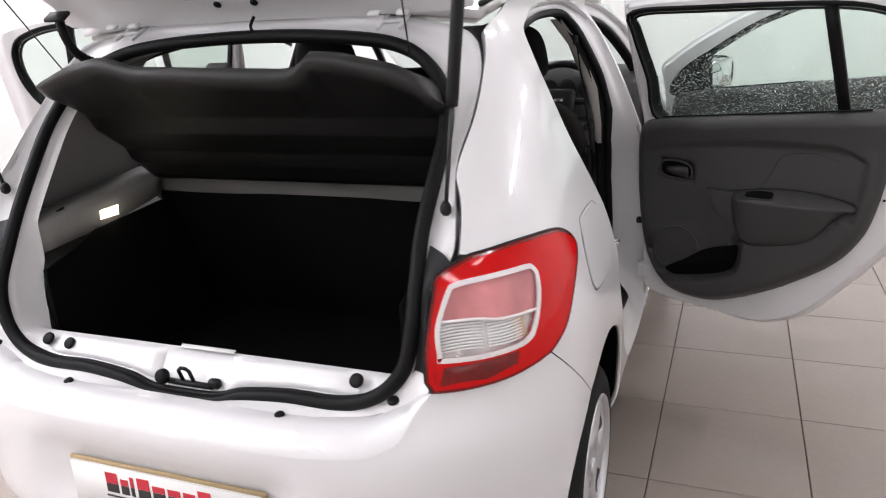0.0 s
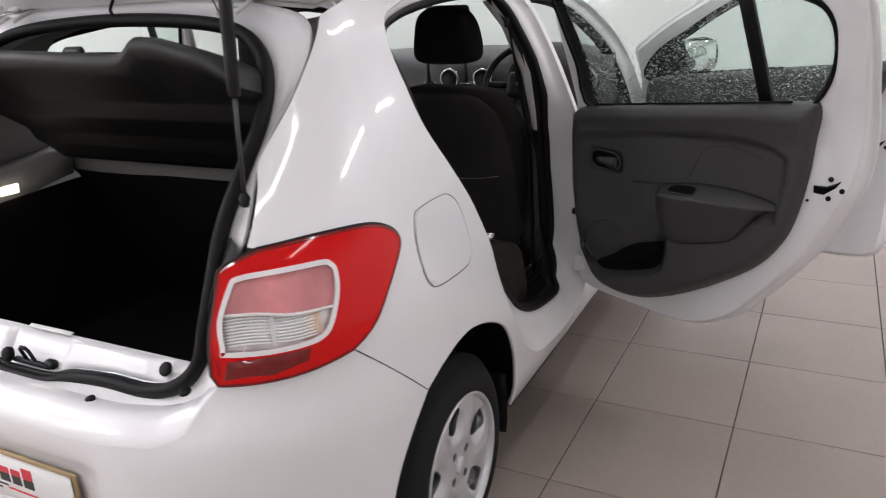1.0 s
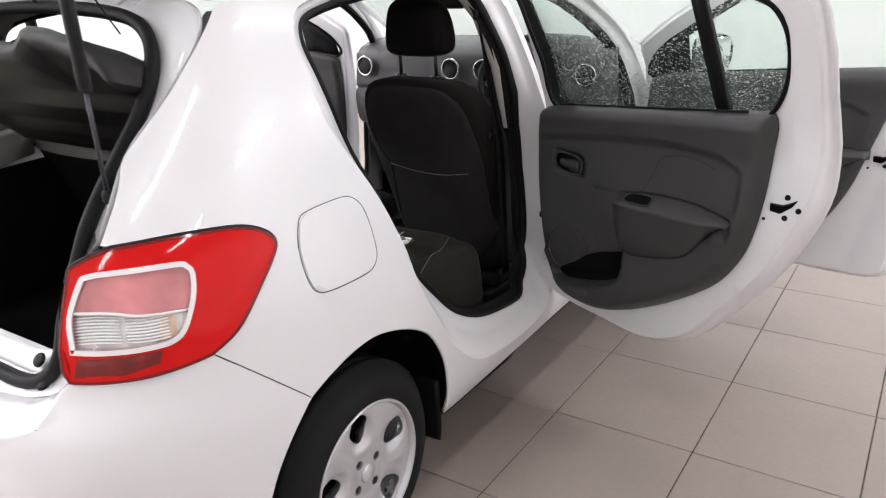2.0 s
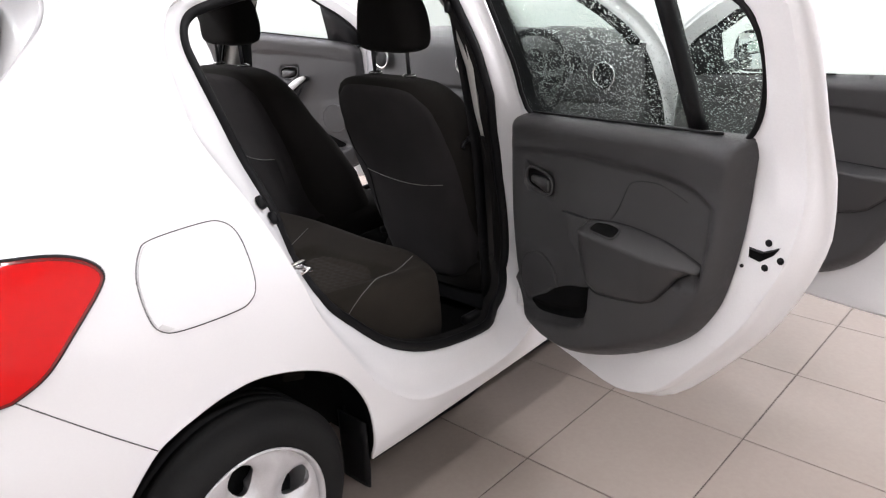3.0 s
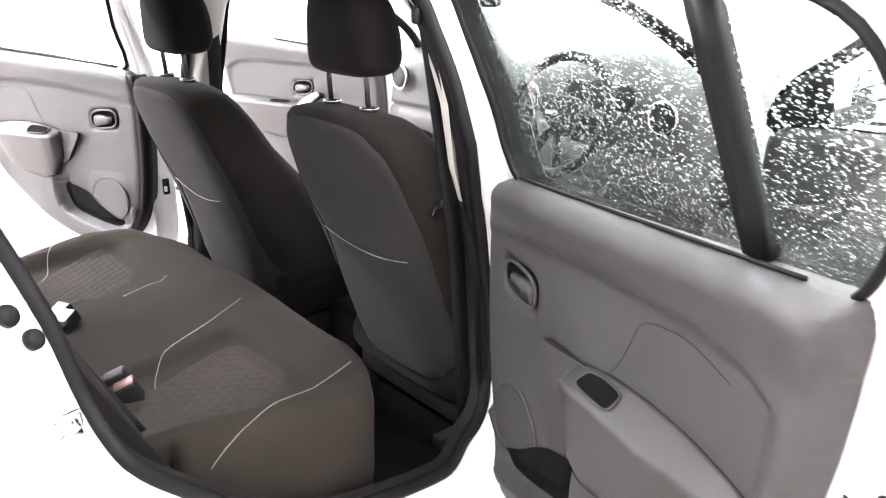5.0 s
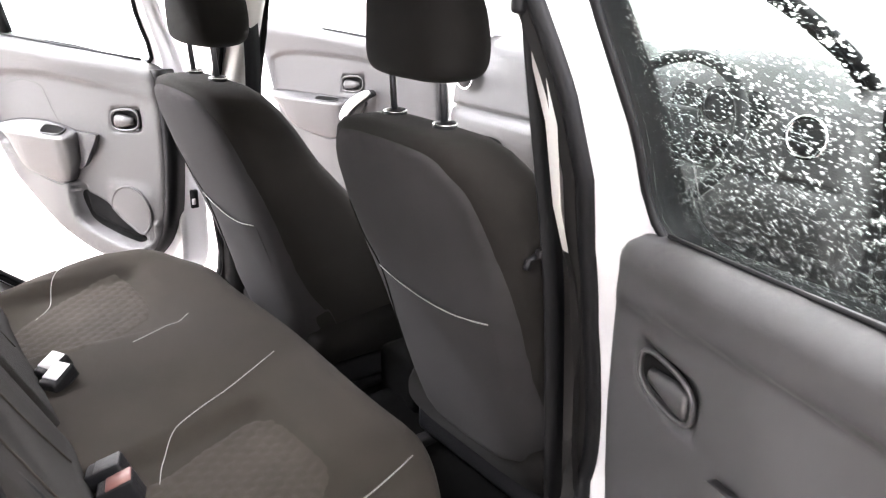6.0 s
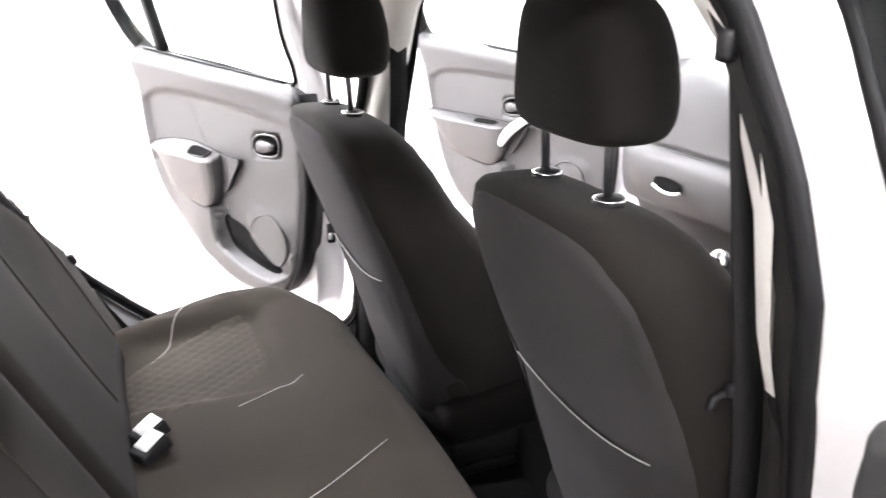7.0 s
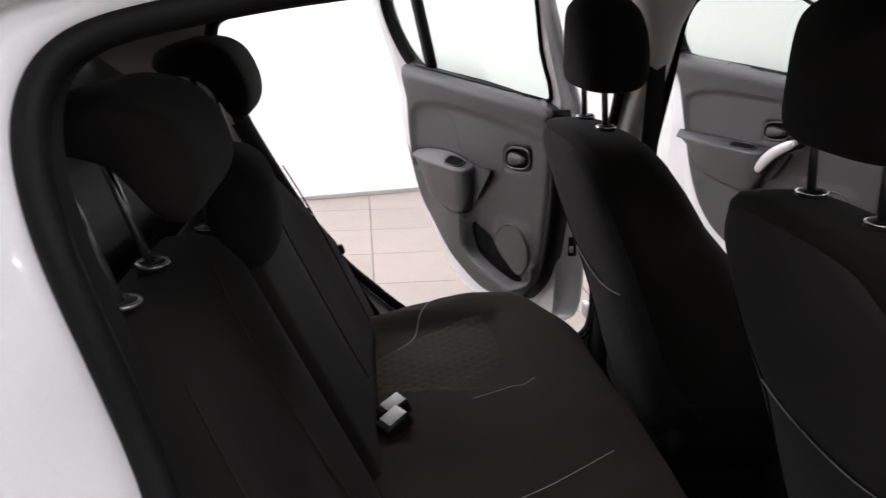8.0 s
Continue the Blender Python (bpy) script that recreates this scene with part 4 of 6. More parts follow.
FRONT_DOOR = dict(
    out=[(-0.04, 0.45), (-0.02, 0.37), (0.08, 0.345), (0.5, 0.335), (0.85, 0.337), (1.0, 0.355), (1.045, 0.43), (1.055, 0.6), (1.06, 0.8), (1.055, 1.1), (1.05, 1.38), (0.99, 1.48), (0.86, 1.515), (0.72, 1.52), (0.56, 1.51), (0.42, 1.475), (0.30, 1.43), (0.16, 1.355), (0.077, 1.305), (0.0, 1.25), (-0.055, 1.20), (-0.05, 1.1), (-0.045, 0.9)],
    window=[(0.02, 1.070), (0.3, 1.092), (0.6, 1.118), (0.93, 1.143), (0.978, 1.17), (0.985, 1.25), (0.975, 1.38), (0.92, 1.445), (0.84, 1.465), (0.70, 1.465), (0.58, 1.452), (0.489, 1.422), (0.40, 1.387), (0.305, 1.336), (0.184, 1.260), (0.108, 1.215), (0.03, 1.145)],
    card=[(0.0, 0.98), (0.02, 1.06), (0.12, 1.09), (0.30, 1.105), (0.6, 1.13), (0.95, 1.158), (0.99, 1.152), (0.998, 1.12), (0.974, 1.048), (0.949, 0.967), (0.906, 0.823), (0.862, 0.69), (0.79, 0.56), (0.68, 0.47), (0.5, 0.41), (0.3, 0.388), (0.12, 0.40), (0.03, 0.46), (0.0, 0.58), (-0.01, 0.8)],
    bar=None, handle=(0.437, 0.922), speaker=(0.165, 0.685, 0.078, 0.074), arm=(0.45, 0.925, 0.858), crown=0.12, fx=1.24, latch=(0.965, 0.825), drops=6000)


def car_door(spec, m, mirror, wet, front=False):
    def P(name, bm, mat, parent, label="", smooth=True):
        return part(name, bm, mat, parent, label, smooth, mirror, m)
    out = [(q.x, q.y) for q in spline(spec["out"], 3)]
    win = [(q.x, q.y) for q in spline(spec["window"], 4)]
    card = [(q.x, q.y) for q in spline(spec["card"], 5)]
    ob = P("door", sheet(out, [win], lambda s, z: V((skin_d(z), -s, z)), 0.06, 0.004, inward=(-1, 0, 0)), PAINT, car, "white %s door standing open" % ("front" if front else "rear"))
    # folded edge between the outer skin and the inner pan
    mid, inn = grow(out, -0.014), grow(out, -0.026)
    rings = [[V((skin_d(z), -s, z)) for s, z in out], [V((skin_d(z) - 0.006, -s, z)) for s, z in grow(out, 0.002)], [V((skin_d(z) - 0.012, -s, z)) for s, z in grow(out, -0.004)]]
    rings += [[V((skin_d(z) * 0.70 + pan_d(z) * 0.30, -s, z)) for s, z in mid], [V((skin_d(z) * 0.25 + pan_d(z) * 0.75, -s, z)) for s, z in grow(out, -0.017)], [V((pan_d(z) + 0.004, -s, z)) for s, z in grow(out, -0.022)], [V((pan_d(z), -s, z)) for s, z in inn]]
    P("door_edge", loft(rings, caps=False), JAMB, ob)
    edge_s = spec["latch"][0]

    def pressing(s, z):
        """Soft pressed ridges in the white inner panel behind the trim card."""
        up = max(0.0, min(1.0, (z - 0.98) / 0.10))
        ridge = 0.011 * math.exp(-((s - edge_s - 0.022 - 0.04 * (z - 1.2)) / 0.016) ** 2) * up
        hollow = -0.008 * math.exp(-((s - edge_s - 0.03 + 0.22 * max(0.0, 0.90 - z)) / 0.03) ** 2) * max(0.0, min(1.0, (0.86 - z) / 0.06))
        return ridge + hollow
    P("door_pan", sheet(inn, [grow(win, 0.012)], lambda s, z: V((pan_d(z) - pressing(s, z), -s, z)), 0.02, 0.006, inward=(1, 0, 0)), JAMB, ob)
    rings = [[V((pan_d(z), -s, z)) for s, z in grow(win, 0.012)], [V((skin_d(z), -s, z)) for s, z in grow(win, -0.002)], [V((skin_d(z) + 0.003, -s, z)) for s, z in grow(win, -0.009)], [V((skin_d(z) + 0.006, -s, z)) for s, z in grow(win, -0.002)], [V((skin_d(z) + 0.002, -s, z)) for s, z in grow(win, 0.008)]]
    P("window_reveal", loft(rings, caps=False), RUBBER, ob)
    P("window_seal", tube([V((pan_d(z) - 0.002, -s, z)) for s, z in grow(win, 0.010)], 0.0065, 8, True), RUBBER, ob, "black rubber window seal")
    belt = dense(spec["window"][:3], 0.04, False)
    P("belt_strip", tube([V((pan_d(z + 0.015) - 0.008, -s, z + 0.015)) for s, z in belt], 0.0032, 8), RUBBER, ob, "black weather strip under the glass")
    pane = P("window_glass", sheet(grow(win, 0.006), [], lambda s, z: V((glz_d(z) + 0.002, -s, z)), 0.12, 0.004, inward=(-1, 0, 0)), GLASS, ob, "greenish window glass" + (" covered with raindrops" if wet else ""))
    pane.visible_shadow = False
    if wet:
        rain = tagged(P("raindrops", droplets(grow(win, -0.004), spec["drops"], 5 if front else 9), WATER, ob, "small clear raindrops"), kind="stuff")
        rain.visible_shadow = False
    if spec["bar"]:
        (s0, z0), (s1, z1) = spec["bar"]
        bar = [[V((glz_d(z) + dx, -(s0 + (s1 - s0) * k + ds), z)) for dx, ds in ((-0.016, -0.016), (-0.016, 0.018), (0.012, 0.018), (0.012, -0.016))] for k, z in ((k, z0 + (z1 - z0) * k) for k in (0, 0.25, 0.5, 0.75, 1))]
        P("window_bar", loft(bar), RUBBER, ob, "black window divider bar")
    # trim card with relief
    hs, hz = spec["handle"]
    sc, zc, rs, rz = spec["speaker"]
    a0, a1, az = spec["arm"]
    fx = spec["fx"]
    spots = [(hs, hz, 0.064, 0.038, -0.017, 0.012, -0.1), (sc, zc, rs + 0.03, rz + 0.03, 0.008, 0.05, 0.0)]
    border = np.array(dense(card, 0.004))
    # lip of the storage bin, running up to the armrest, and the proud lower shell in front of it
    lip = [(0.030, 0.600), (0.040, 0.548), (0.070, 0.522), (0.118, 0.514), (0.20, 0.526), (0.275, 0.545), (0.325, 0.565), (0.350, 0.600), (0.362, 0.690)]
    lip_line = [(q.x * fx + 0.010, q.y + 0.003) for q in spline(lip, 5, False)]
    lower = lip_line + [(q * fx, z) for q, z in ((0.50, 0.74), (0.66, 0.79), (1.0, 0.80), (1.0, 0.30), (-0.1, 0.30), (-0.1, 0.60))]
    lower_edge = np.array(dense(lip_line, 0.004, False))
    well = [(q.x * fx + 0.010, q.y + 0.003) for q in spline([(0.085, 0.540), (0.117, 0.523), (0.20, 0.535), (0.275, 0.554), (0.318, 0.573), (0.336, 0.600), (0.342, 0.660), (0.30, 0.658), (0.25, 0.644), (0.205, 0.622), (0.165, 0.592), (0.125, 0.570)], 4)]
    insert_crease = [(q.x * fx + 0.011 + (0.0 if fx == 1 else 0.06), q.y) for q in spline([(0.397, 0.878), (0.420, 0.905), (0.440, 0.945), (0.457, 0.982), (0.476, 0.996), (0.505, 1.003), (0.562, 1.006), (0.64, 0.985)], 4, False)]

    def ramp(v, w):
        v = max(0.0, min(1.0, v / w))
        return v * v * (3 - 2 * v)

    def rise(s, z):
        """Raised upper band, rear border and lower shell round the sunk middle of the card."""
        line = float(np.interp(s / fx, [-0.03, 0.10, 0.232, 0.35, 0.46, 0.55, 0.62, 0.68, 0.72], [0.975, 0.995, 1.010, 1.020, 1.024, 1.024, 1.020, 1.008, 0.985]))
        side = float(np.interp(z, [0.5, 0.58, 0.70, 0.80, 0.92, 0.99, 1.02], [0.42, 0.52, 0.64, 0.695, 0.715, 0.715, 0.69])) * fx
        strong = 0.4 + 0.6 * ramp(s / fx - 0.05, 0.3)
        shell_in = float(np.min(np.hypot(lower_edge[:, 0] - s, lower_edge[:, 1] - z))) * (1 if inside(s, z, lower) else -1)
        low = 0.034 * ramp(shell_in + 0.006, 0.016) * (1 - 0.65 * ramp(s / fx - 0.42, 0.22)) * (0.55 + 0.45 * ramp(s / fx - 0.02, 0.10))
        hole = -0.014 * ramp(0.020 - abs(shell_in + 0.022), 0.016) * ramp(s / fx - 0.07, 0.04) * ramp(0.36 * fx - s, 0.02) if z < 0.69 else 0.0
        return max(0.013 * strong * ramp(z - line, 0.014), 0.013 * ramp(s - side, 0.018), low) + hole

    def relief(s, z):
        edge = float(np.min(np.hypot(border[:, 0] - s, border[:, 1] - z)))
        k = min(1.0, edge / 0.035)
        swell = 0.042 * math.sqrt(max(0.0, 1 - (1 - k) ** 2))
        return V((pan_d(min(z, 1.1)) - 0.004 - swell - (rise(s, z) + bumps(s, z, spots)) * k, -s, z))
    extra = [grow(card, -0.006), grow(card, -0.014), grow(card, -0.026), grow(card, -0.038), lip_line, [(s, z - 0.006) for s, z in lip_line], [(s, z - 0.013) for s, z in lip_line], [(s + 0.001, z + 0.007) for s, z in lip_line]]
    panel = P("trim_card", sheet(card, [], relief, 0.0105, 0.004, (1, 0, 0), [[q for q in row if inside(q[0], q[1], card)] for row in extra]), CARD, ob, "charcoal moulded plastic door card")
    base = pan_d(0.9) - 0.046
    if mirror and not front:
        run = spline([(-0.030, 1.075), (-0.037, 0.94), (-0.030, 0.78), (-0.004, 0.62), (0.035, 0.535), (0.09, 0.475)], 5, False)
        strip = [[V((pan_d(q.y) + dd, -(q.x + ds), q.y)) for dd, ds in ((-0.040, 0.026), (-0.044, 0.0), (-0.036, -0.010), (0.016, -0.010), (0.016, 0.026))] for q in run]
        P("weather_strip", loft(strip), RUBBER, ob, "black weather strip along the hinge edge")
    # pull handle bezel and lever
    ring = squircle(hs, hz, 0.058, 0.032, 28, 2.8)
    P("handle_bezel", tube([V((base - 0.001, -s, z - 0.1 * (s - hs))) for s, z in ring], 0.0038, 8, True), CARD_LID, panel, "charcoal handle surround")
    # black cup: the shade inside the handle is put into its colour
    P("handle_cup", sheet(squircle(hs, hz, 0.056, 0.030, 24, 2.8), [], lambda s, z: V((base + 0.010 * (1 - ((s - hs) / 0.062) ** 2 * 0.8 - ((z - hz) / 0.033) ** 2 * 0.2), -s, z - 0.1 * (s - hs))), 0.015, 0.002, inward=(1, 0, 0)), CARPET_SHADE, panel)
    lev = [[V((base + 0.004 - dd, -(hs - 0.004 + ds), hz - 0.004 + dz * w - 0.1 * ds)) for dd, dz in ((0, -1), (0.007, -0.7), (0.009, 0), (0.007, 0.7), (0, 1), (-0.004, 0))] for ds, w in ((0.049, 0.018), (0.040, 0.023), (0.02, 0.022), (-0.005, 0.016), (-0.030, 0.011))]
    P("pull_lever", loft(lev), CARD_LID, panel, "charcoal inner door handle")
    # armrest: a shelf sloping out to a ridge, over a deep rounded face
    KT, DT = [0, 0.24, 0.44, 0.70, 0.9, 1.0], [q * spec["crown"] for q in (-0.002, 0.015, 0.020, 0.015, 0.0, -0.012)]
    KL, DL = [0, 0.09, 0.195, 0.40, 0.584, 0.69, 0.79, 0.844, 1.0], [-0.09, -0.16, -0.177, -0.167, -0.153, -0.134, -0.088, -0.058, -0.018]

    def arm_edge(k):
        d = float(np.interp(k, [0, 0.03, 0.12, 0.6, 0.85, 1], [0.026, 0.048, 0.056, 0.049, 0.036, 0.018]))
        return az + float(np.interp(k, KT, DT)), az - 0.020 - 0.006 * k, az + float(np.interp(k, KL, DL)), d
    arm = []
    for k in np.linspace(0, 1, 33):
        s = a0 + (a1 - a0) * k
        top, mid_z, low, d = arm_edge(k)
        low = min(low, mid_z - 0.006)
        deep = min(1, (mid_z - low) / 0.05)
        arm.append([V((base + 0.012, -s, top)), V((base - 0.001, -s, top)), V((base - 0.006, -s, top - 0.002)), V((base - d * 0.5, -s, top * 0.52 + mid_z * 0.48)), V((base - d * 0.90, -s, mid_z + 0.0045)), V((base - d * 0.97, -s, mid_z + 0.001)), V((base - d, -s, mid_z - 0.004)), V((base - d * 0.98, -s, mid_z - 0.010 * deep)),
                    V((base - d * 0.84, -s, mid_z * 0.45 + low * 0.55)), V((base - d * 0.70, -s, low + 0.012 * deep)), V((base - d * 0.62, -s, low + 0.003 * deep)), V((base - d * 0.45, -s, low)), V((base + 0.012, -s, low))])
    P("armrest", loft(arm), CARD_LID, panel, "charcoal armrest moulding")
    top_path = [(s, arm_edge(k)[0] + 0.002) for k, s in ((k, a0 + (a1 - a0) * k) for k in np.linspace(0.02, 1, 16))]
    P("armrest_groove", tube([V((base - 0.0005, -s, z)) for s, z in top_path], 0.0014, 5), BLACK, panel)
    low_path = [(a0 + (a1 - a0) * k, arm_edge(k)[2] - 0.001) for k in np.linspace(0.10, 0.985, 24)]
    P("armrest_seam", tube([V((min(base - 0.008, relief(s, z).x + 0.001), -s, z)) for s, z in low_path], 0.0026, 5), BLACK, panel)
    # grab recess as a flat black patch in place of its shade
    cup = []
    for q, w in squircle(0, 0, 1, 1, 20, 4):
        k = 0.235 + 0.125 * q
        top, mid_z, low, d = arm_edge(k)
        e = 0.47 + 0.30 * w + 0.04 * q
        cup.append(V((base - d * e - 0.0015, -(a0 + (a1 - a0) * k), top * (1 - e) + mid_z * e + 0.0035)))
    bm = bmesh.new()
    bm.faces.new([bm.verts.new(p) for p in cup])
    pull = P("grab_cup", bm, CARPET_SHADE, panel, "grab recess, its shade a flat black patch")
    P("cup_rim", tube(cup, 0.0022, 6, True), CARD, pull)
    fin = [(q.x, q.y) for q in spline([(a0 - 0.094, az - 0.008), (a0 - 0.075, az + 0.001), (a0 - 0.02, az - 0.001), (a0 + 0.03, az - 0.004), (a0 + 0.035, az - 0.06), (a0 + 0.03, az - 0.12), (a0 - 0.012, az - 0.112), (a0 - 0.052, az - 0.070)], 4)]
    P("armrest_strake", sheet(dense(fin, 0.012), [], lambda s, z: V((base - 0.007 - 0.012 * ramp(a0 + 0.01 - s, 0.08), -s, z)), 0.012, 0.014, inward=(1, 0, 0)), CARD, panel)
    if not front:
        # thin black line stands for the shade along the insert's soft step
        P("insert_crease", tube([V((relief(s, z).x + 0.0004, -s, z)) for s, z in insert_crease], 0.0012, 5), BLACK, panel)
    # speaker grille
    sp = [(sc + rs * 0.92 * math.cos(a), zc + rz * 0.95 * math.sin(a)) for a in (2 * math.pi * k / 32 for k in range(32))]
    if not front:
        sp = [(s, max(z, float(np.interp(s, [0.05, 0.095, 0.135, 0.175, 0.215, 0.26], [0.560, 0.560, 0.580, 0.604, 0.634, 0.652])))) for s, z in sp]
    P("speaker_grille", sheet(sp, [], lambda s, z: relief(s, z) - V((0.003, 0, 0)), 0.02, 0.006, inward=(1, 0, 0)), CARD, panel, "round speaker grille")
    P("speaker_ring", tube([relief(s, z) - V((0.001, 0, 0)) for s, z in grow(sp, 0.004)], 0.0038, 6, True), CARD, panel)
    # storage bin opening: a black sheet stands for the shade in the pocket
    P("map_pocket", sheet(well, [], lambda s, z: relief(s, z) - V((0.004, 0, 0)), 0.010, 0.002, inward=(1, 0, 0)), CARPET_SHADE, panel, "storage bin opening, its shade a black sheet")
    # latch on the closing edge
    ls, lzz = spec["latch"]
    notch = [(ls + q, lzz + z) for q, z in ((-0.037, 0.008), (-0.036, -0.014), (-0.008, -0.017), (0.022, 0.006), (0.036, 0.027), (-0.002, 0.008))]
    if not mirror:
        P("latch", sheet(dense(notch, 0.006), [], lambda s, z: V((pan_d(z) - 0.0015, -s, z)), 0.01, 0.003, inward=(1, 0, 0)), CARPET_SHADE, ob, "black door latch slot")
        P("latch_claw", tube([V((pan_d(lzz) - 0.004, -(ls + q), lzz + z)) for q, z in ((-0.034, 0.007), (-0.004, 0.006), (0.014, 0.013), (0.034, 0.026))], 0.0016, 6), STEEL, ob, "bare steel latch lip")
        for ds, dz, r in ((0.008, 0.030, 0.0076), (0.006, -0.026, 0.0076), (0.040, 0.0, 0.0076), (-0.05, -0.039, 0.0042)):
            P("latch_screw", disc(r, 0.004, 14, (pan_d(lzz), -(ls + ds), lzz + dz), (0, -90, 0), 0.001), RUBBER, ob)
    if front:
        sail = [(0.005, 1.075), (0.10, 1.08), (0.188, 1.09), (0.19, 1.272), (0.108, 1.222), (0.02, 1.145)]
        P("mirror_sail", sheet(dense(sail, 0.03), [], lambda s, z: V((glz_d(z) - 0.006, -s, z)), 0.05, 0.016, inward=(-1, 0, 0)), BLACK, ob, "black plastic corner panel")
        if not mirror:
            return ob
        bow = [V((base - 0.046 - 0.022 * math.sin(math.pi * k), -(0.315 + 0.150 * k), 0.905 - 0.125 * k + 0.010 * math.sin(math.pi * k))) for k in np.linspace(0, 1, 12)]
        grip = [[p + V((0.010 * math.cos(a), 0, 0)) + V((0, -0.64, 0.77)) * w * math.sin(a) for a in (2 * math.pi * j / 12 for j in range(12))] for p, w in zip(bow, (0.010, 0.015, 0.017, 0.018, 0.019, 0.0195, 0.020, 0.020, 0.020, 0.019, 0.017, 0.012))]
        P("grab_handle", loft(grip), SILVER, panel, "silver door pull")
        P("grab_bracket", loft([[p + V((0.026, 0, -0.006)) + V((0.020 * math.cos(a), 0, 0)) + V((0, -0.64, 0.77)) * 0.016 * math.sin(a) for a in (2 * math.pi * j / 10 for j in range(10))] for p in bow]), BLACK, panel, "black back of the door pull")
    return ob


door_rr = car_door(REAR_DOOR, pose(0.84, 1.07, 0, 0, 0, 72), False, True)
door_fr = car_door(FRONT_DOOR, pose(0.84, 2.10, 0, 0, 0, 79), False, True, True)
door_rl = car_door(REAR_DOOR, pose(-0.835, 0.957, 0.055, 0, 0, -63.2), True, False)
door_fl = car_door(FRONT_DOOR, pose(-0.887, 2.056, 0.045, 0, 0, -71), True, False, True)

# wing mirror on the right front door
mm = pose(0.84, 2.10, 0, 0, 0, 79)
mh = mm @ pose(0.36, -0.11, 1.15, 0, 0, -55)
rings = []
for k, w, h in ((0.0, 0.03, 0.03), (0.012, 0.062, 0.058), (0.04, 0.082, 0.076), (0.085, 0.088, 0.082), (0.10, 0.086, 0.080)):
    rings.append([V((q[0], 0.05 - k, q[1])) for q in squircle(0, 0, w, h, 24, 3)])
mirror_ob = part("wing_mirror", loft(rings), BLACK, door_fr, "black wing mirror", m=mh)
part("mirror_glass", block((0.15, 0.004, 0.136), 0.0015, 1, (0, -0.0515, 0)), MIRROR, mirror_ob, "wing mirror glass", m=mh)
part("mirror_foot", block((0.26, 0.05, 0.045), 0.015, 2, (0.19, -0.10, 1.10), (0, -6, 0)), BLACK, mirror_ob, m=mm)

# ---- cabin shell: floor, inner side trim, pillars ----
def mirrored(name, make, mat, parent, label="", smooth=True):
    return [part(name, make(), mat, parent, label, smooth, mirror=mr) for mr in (False, True)]


def floor_at(u, v):
    tunnel = 0.10 * math.exp(-(u / 0.13) ** 2) * min(1, max(0, (v - 0.6) / 0.2))
    step = 0.26 * min(1, max(0, (0.62 - v) / 0.10))
    return V((u, v, 0.27 + tunnel + step))


cabin_floor = part("cabin_floor", sheet(dense([(-0.58, -0.46), (0.58, -0.46), (0.58, 0.47), (0.72, 0.49), (0.72, 2.5), (-0.72, 2.5), (-0.72, 0.49), (-0.58, 0.47)], 0.1), [], floor_at, 0.06, 0.02, inward=(0, 0, -1)), CARPET_SHADE, car, "black carpeted cabin and boot floor")
for sgn in (1, -1):
    part("floor_mat", sheet(squircle(sgn * 0.38, 1.02, 0.24, 0.14, 24, 5), [], lambda u, v: floor_at(u, v) + V((0, 0, 0.012)), 0.05, 0.008, inward=(0, 0, -1)), CARPET_SHADE, car, "black carpet mat")


def side_inner(z, extra=0.0):
    return HALF(z) - 0.11 - extra


def quarter_trim(back=0.0):
    """Moulded trim over the wheel housing and C-pillar, from the boot seal to the rear door."""
    line = [(-0.34, 0.56), (-0.345, 0.98), (-0.315, 1.10), (-0.22, 1.24), (-0.09, 1.37), (0.0, 1.43), (0.30, 1.45), (0.205 - back, 1.40), (0.165 - back, 1.33), (0.175 - back, 1.24), (0.215 - back * 0.8, 1.10), (0.27 - back * 0.55, 0.95), (0.31 - back * 0.2, 0.82), (0.345, 0.745), (0.31, 0.715), (0.2, 0.71), (0.0, 0.71), (-0.15, 0.66)]

    def f(y, z):
        x = side_inner(z) - 0.02
        bulge = 0.13 * max(0, 1 - ((y - 0.09) / 0.42) ** 2) * max(0, min(1, (0.98 - z) / 0.10))
        fold = 0.05 * max(0, min(1, (-0.05 - y) / 0.35)) * max(0.0, min(1, (z - 0.9) / 0.1)) + 0.05 * max(0, min(1, (-0.25 - y) / 0.2))
        return V((x - bulge - fold, y, z))
    return sheet(dense(line, 0.04), [], f, 0.04, 0.01, inward=(1, 0, 0))


trims = [part("quarter_trim", quarter_trim(0.085 if mr else 0.0), TRIM_SIDE, car, "grey moulded trim beside the boot and rear seat", mirror=mr) for mr in (False, True)]


def boot_lining():
    line = [(-0.40, 0.52), (-0.40, 0.90), (-0.20, 0.955), (0.10, 0.965), (0.28, 0.965), (0.34, 0.52)]
    return sheet(dense(line, 0.05), [], lambda y, z: V((0.52 + 0.02 * (z - 0.5) + 0.03 * math.sin(y * 4), y, z)), 0.06, 0.01, inward=(1, 0, 0))


mirrored("boot_lining", boot_lining, CARPET_SHADE, car, "black felt boot side lining")


def shelf_ledge():
    rings = []
    for k in np.linspace(0, 1, 8):
        y = -0.37 + 0.48 * k
        z = 0.985 + 0.055 * k
        w = 0.055 + 0.02 * math.sin(k * math.pi)
        rings.append([V((0.62, y, z + 0.03)), V((0.62 - w, y, z + 0.03)), V((0.60 - w, y, z + 0.022)), V((0.595 - w, y, z)), V((0.60 - w, y, z - 0.055)), V((0.62, y, z - 0.075))])
    return loft(rings)


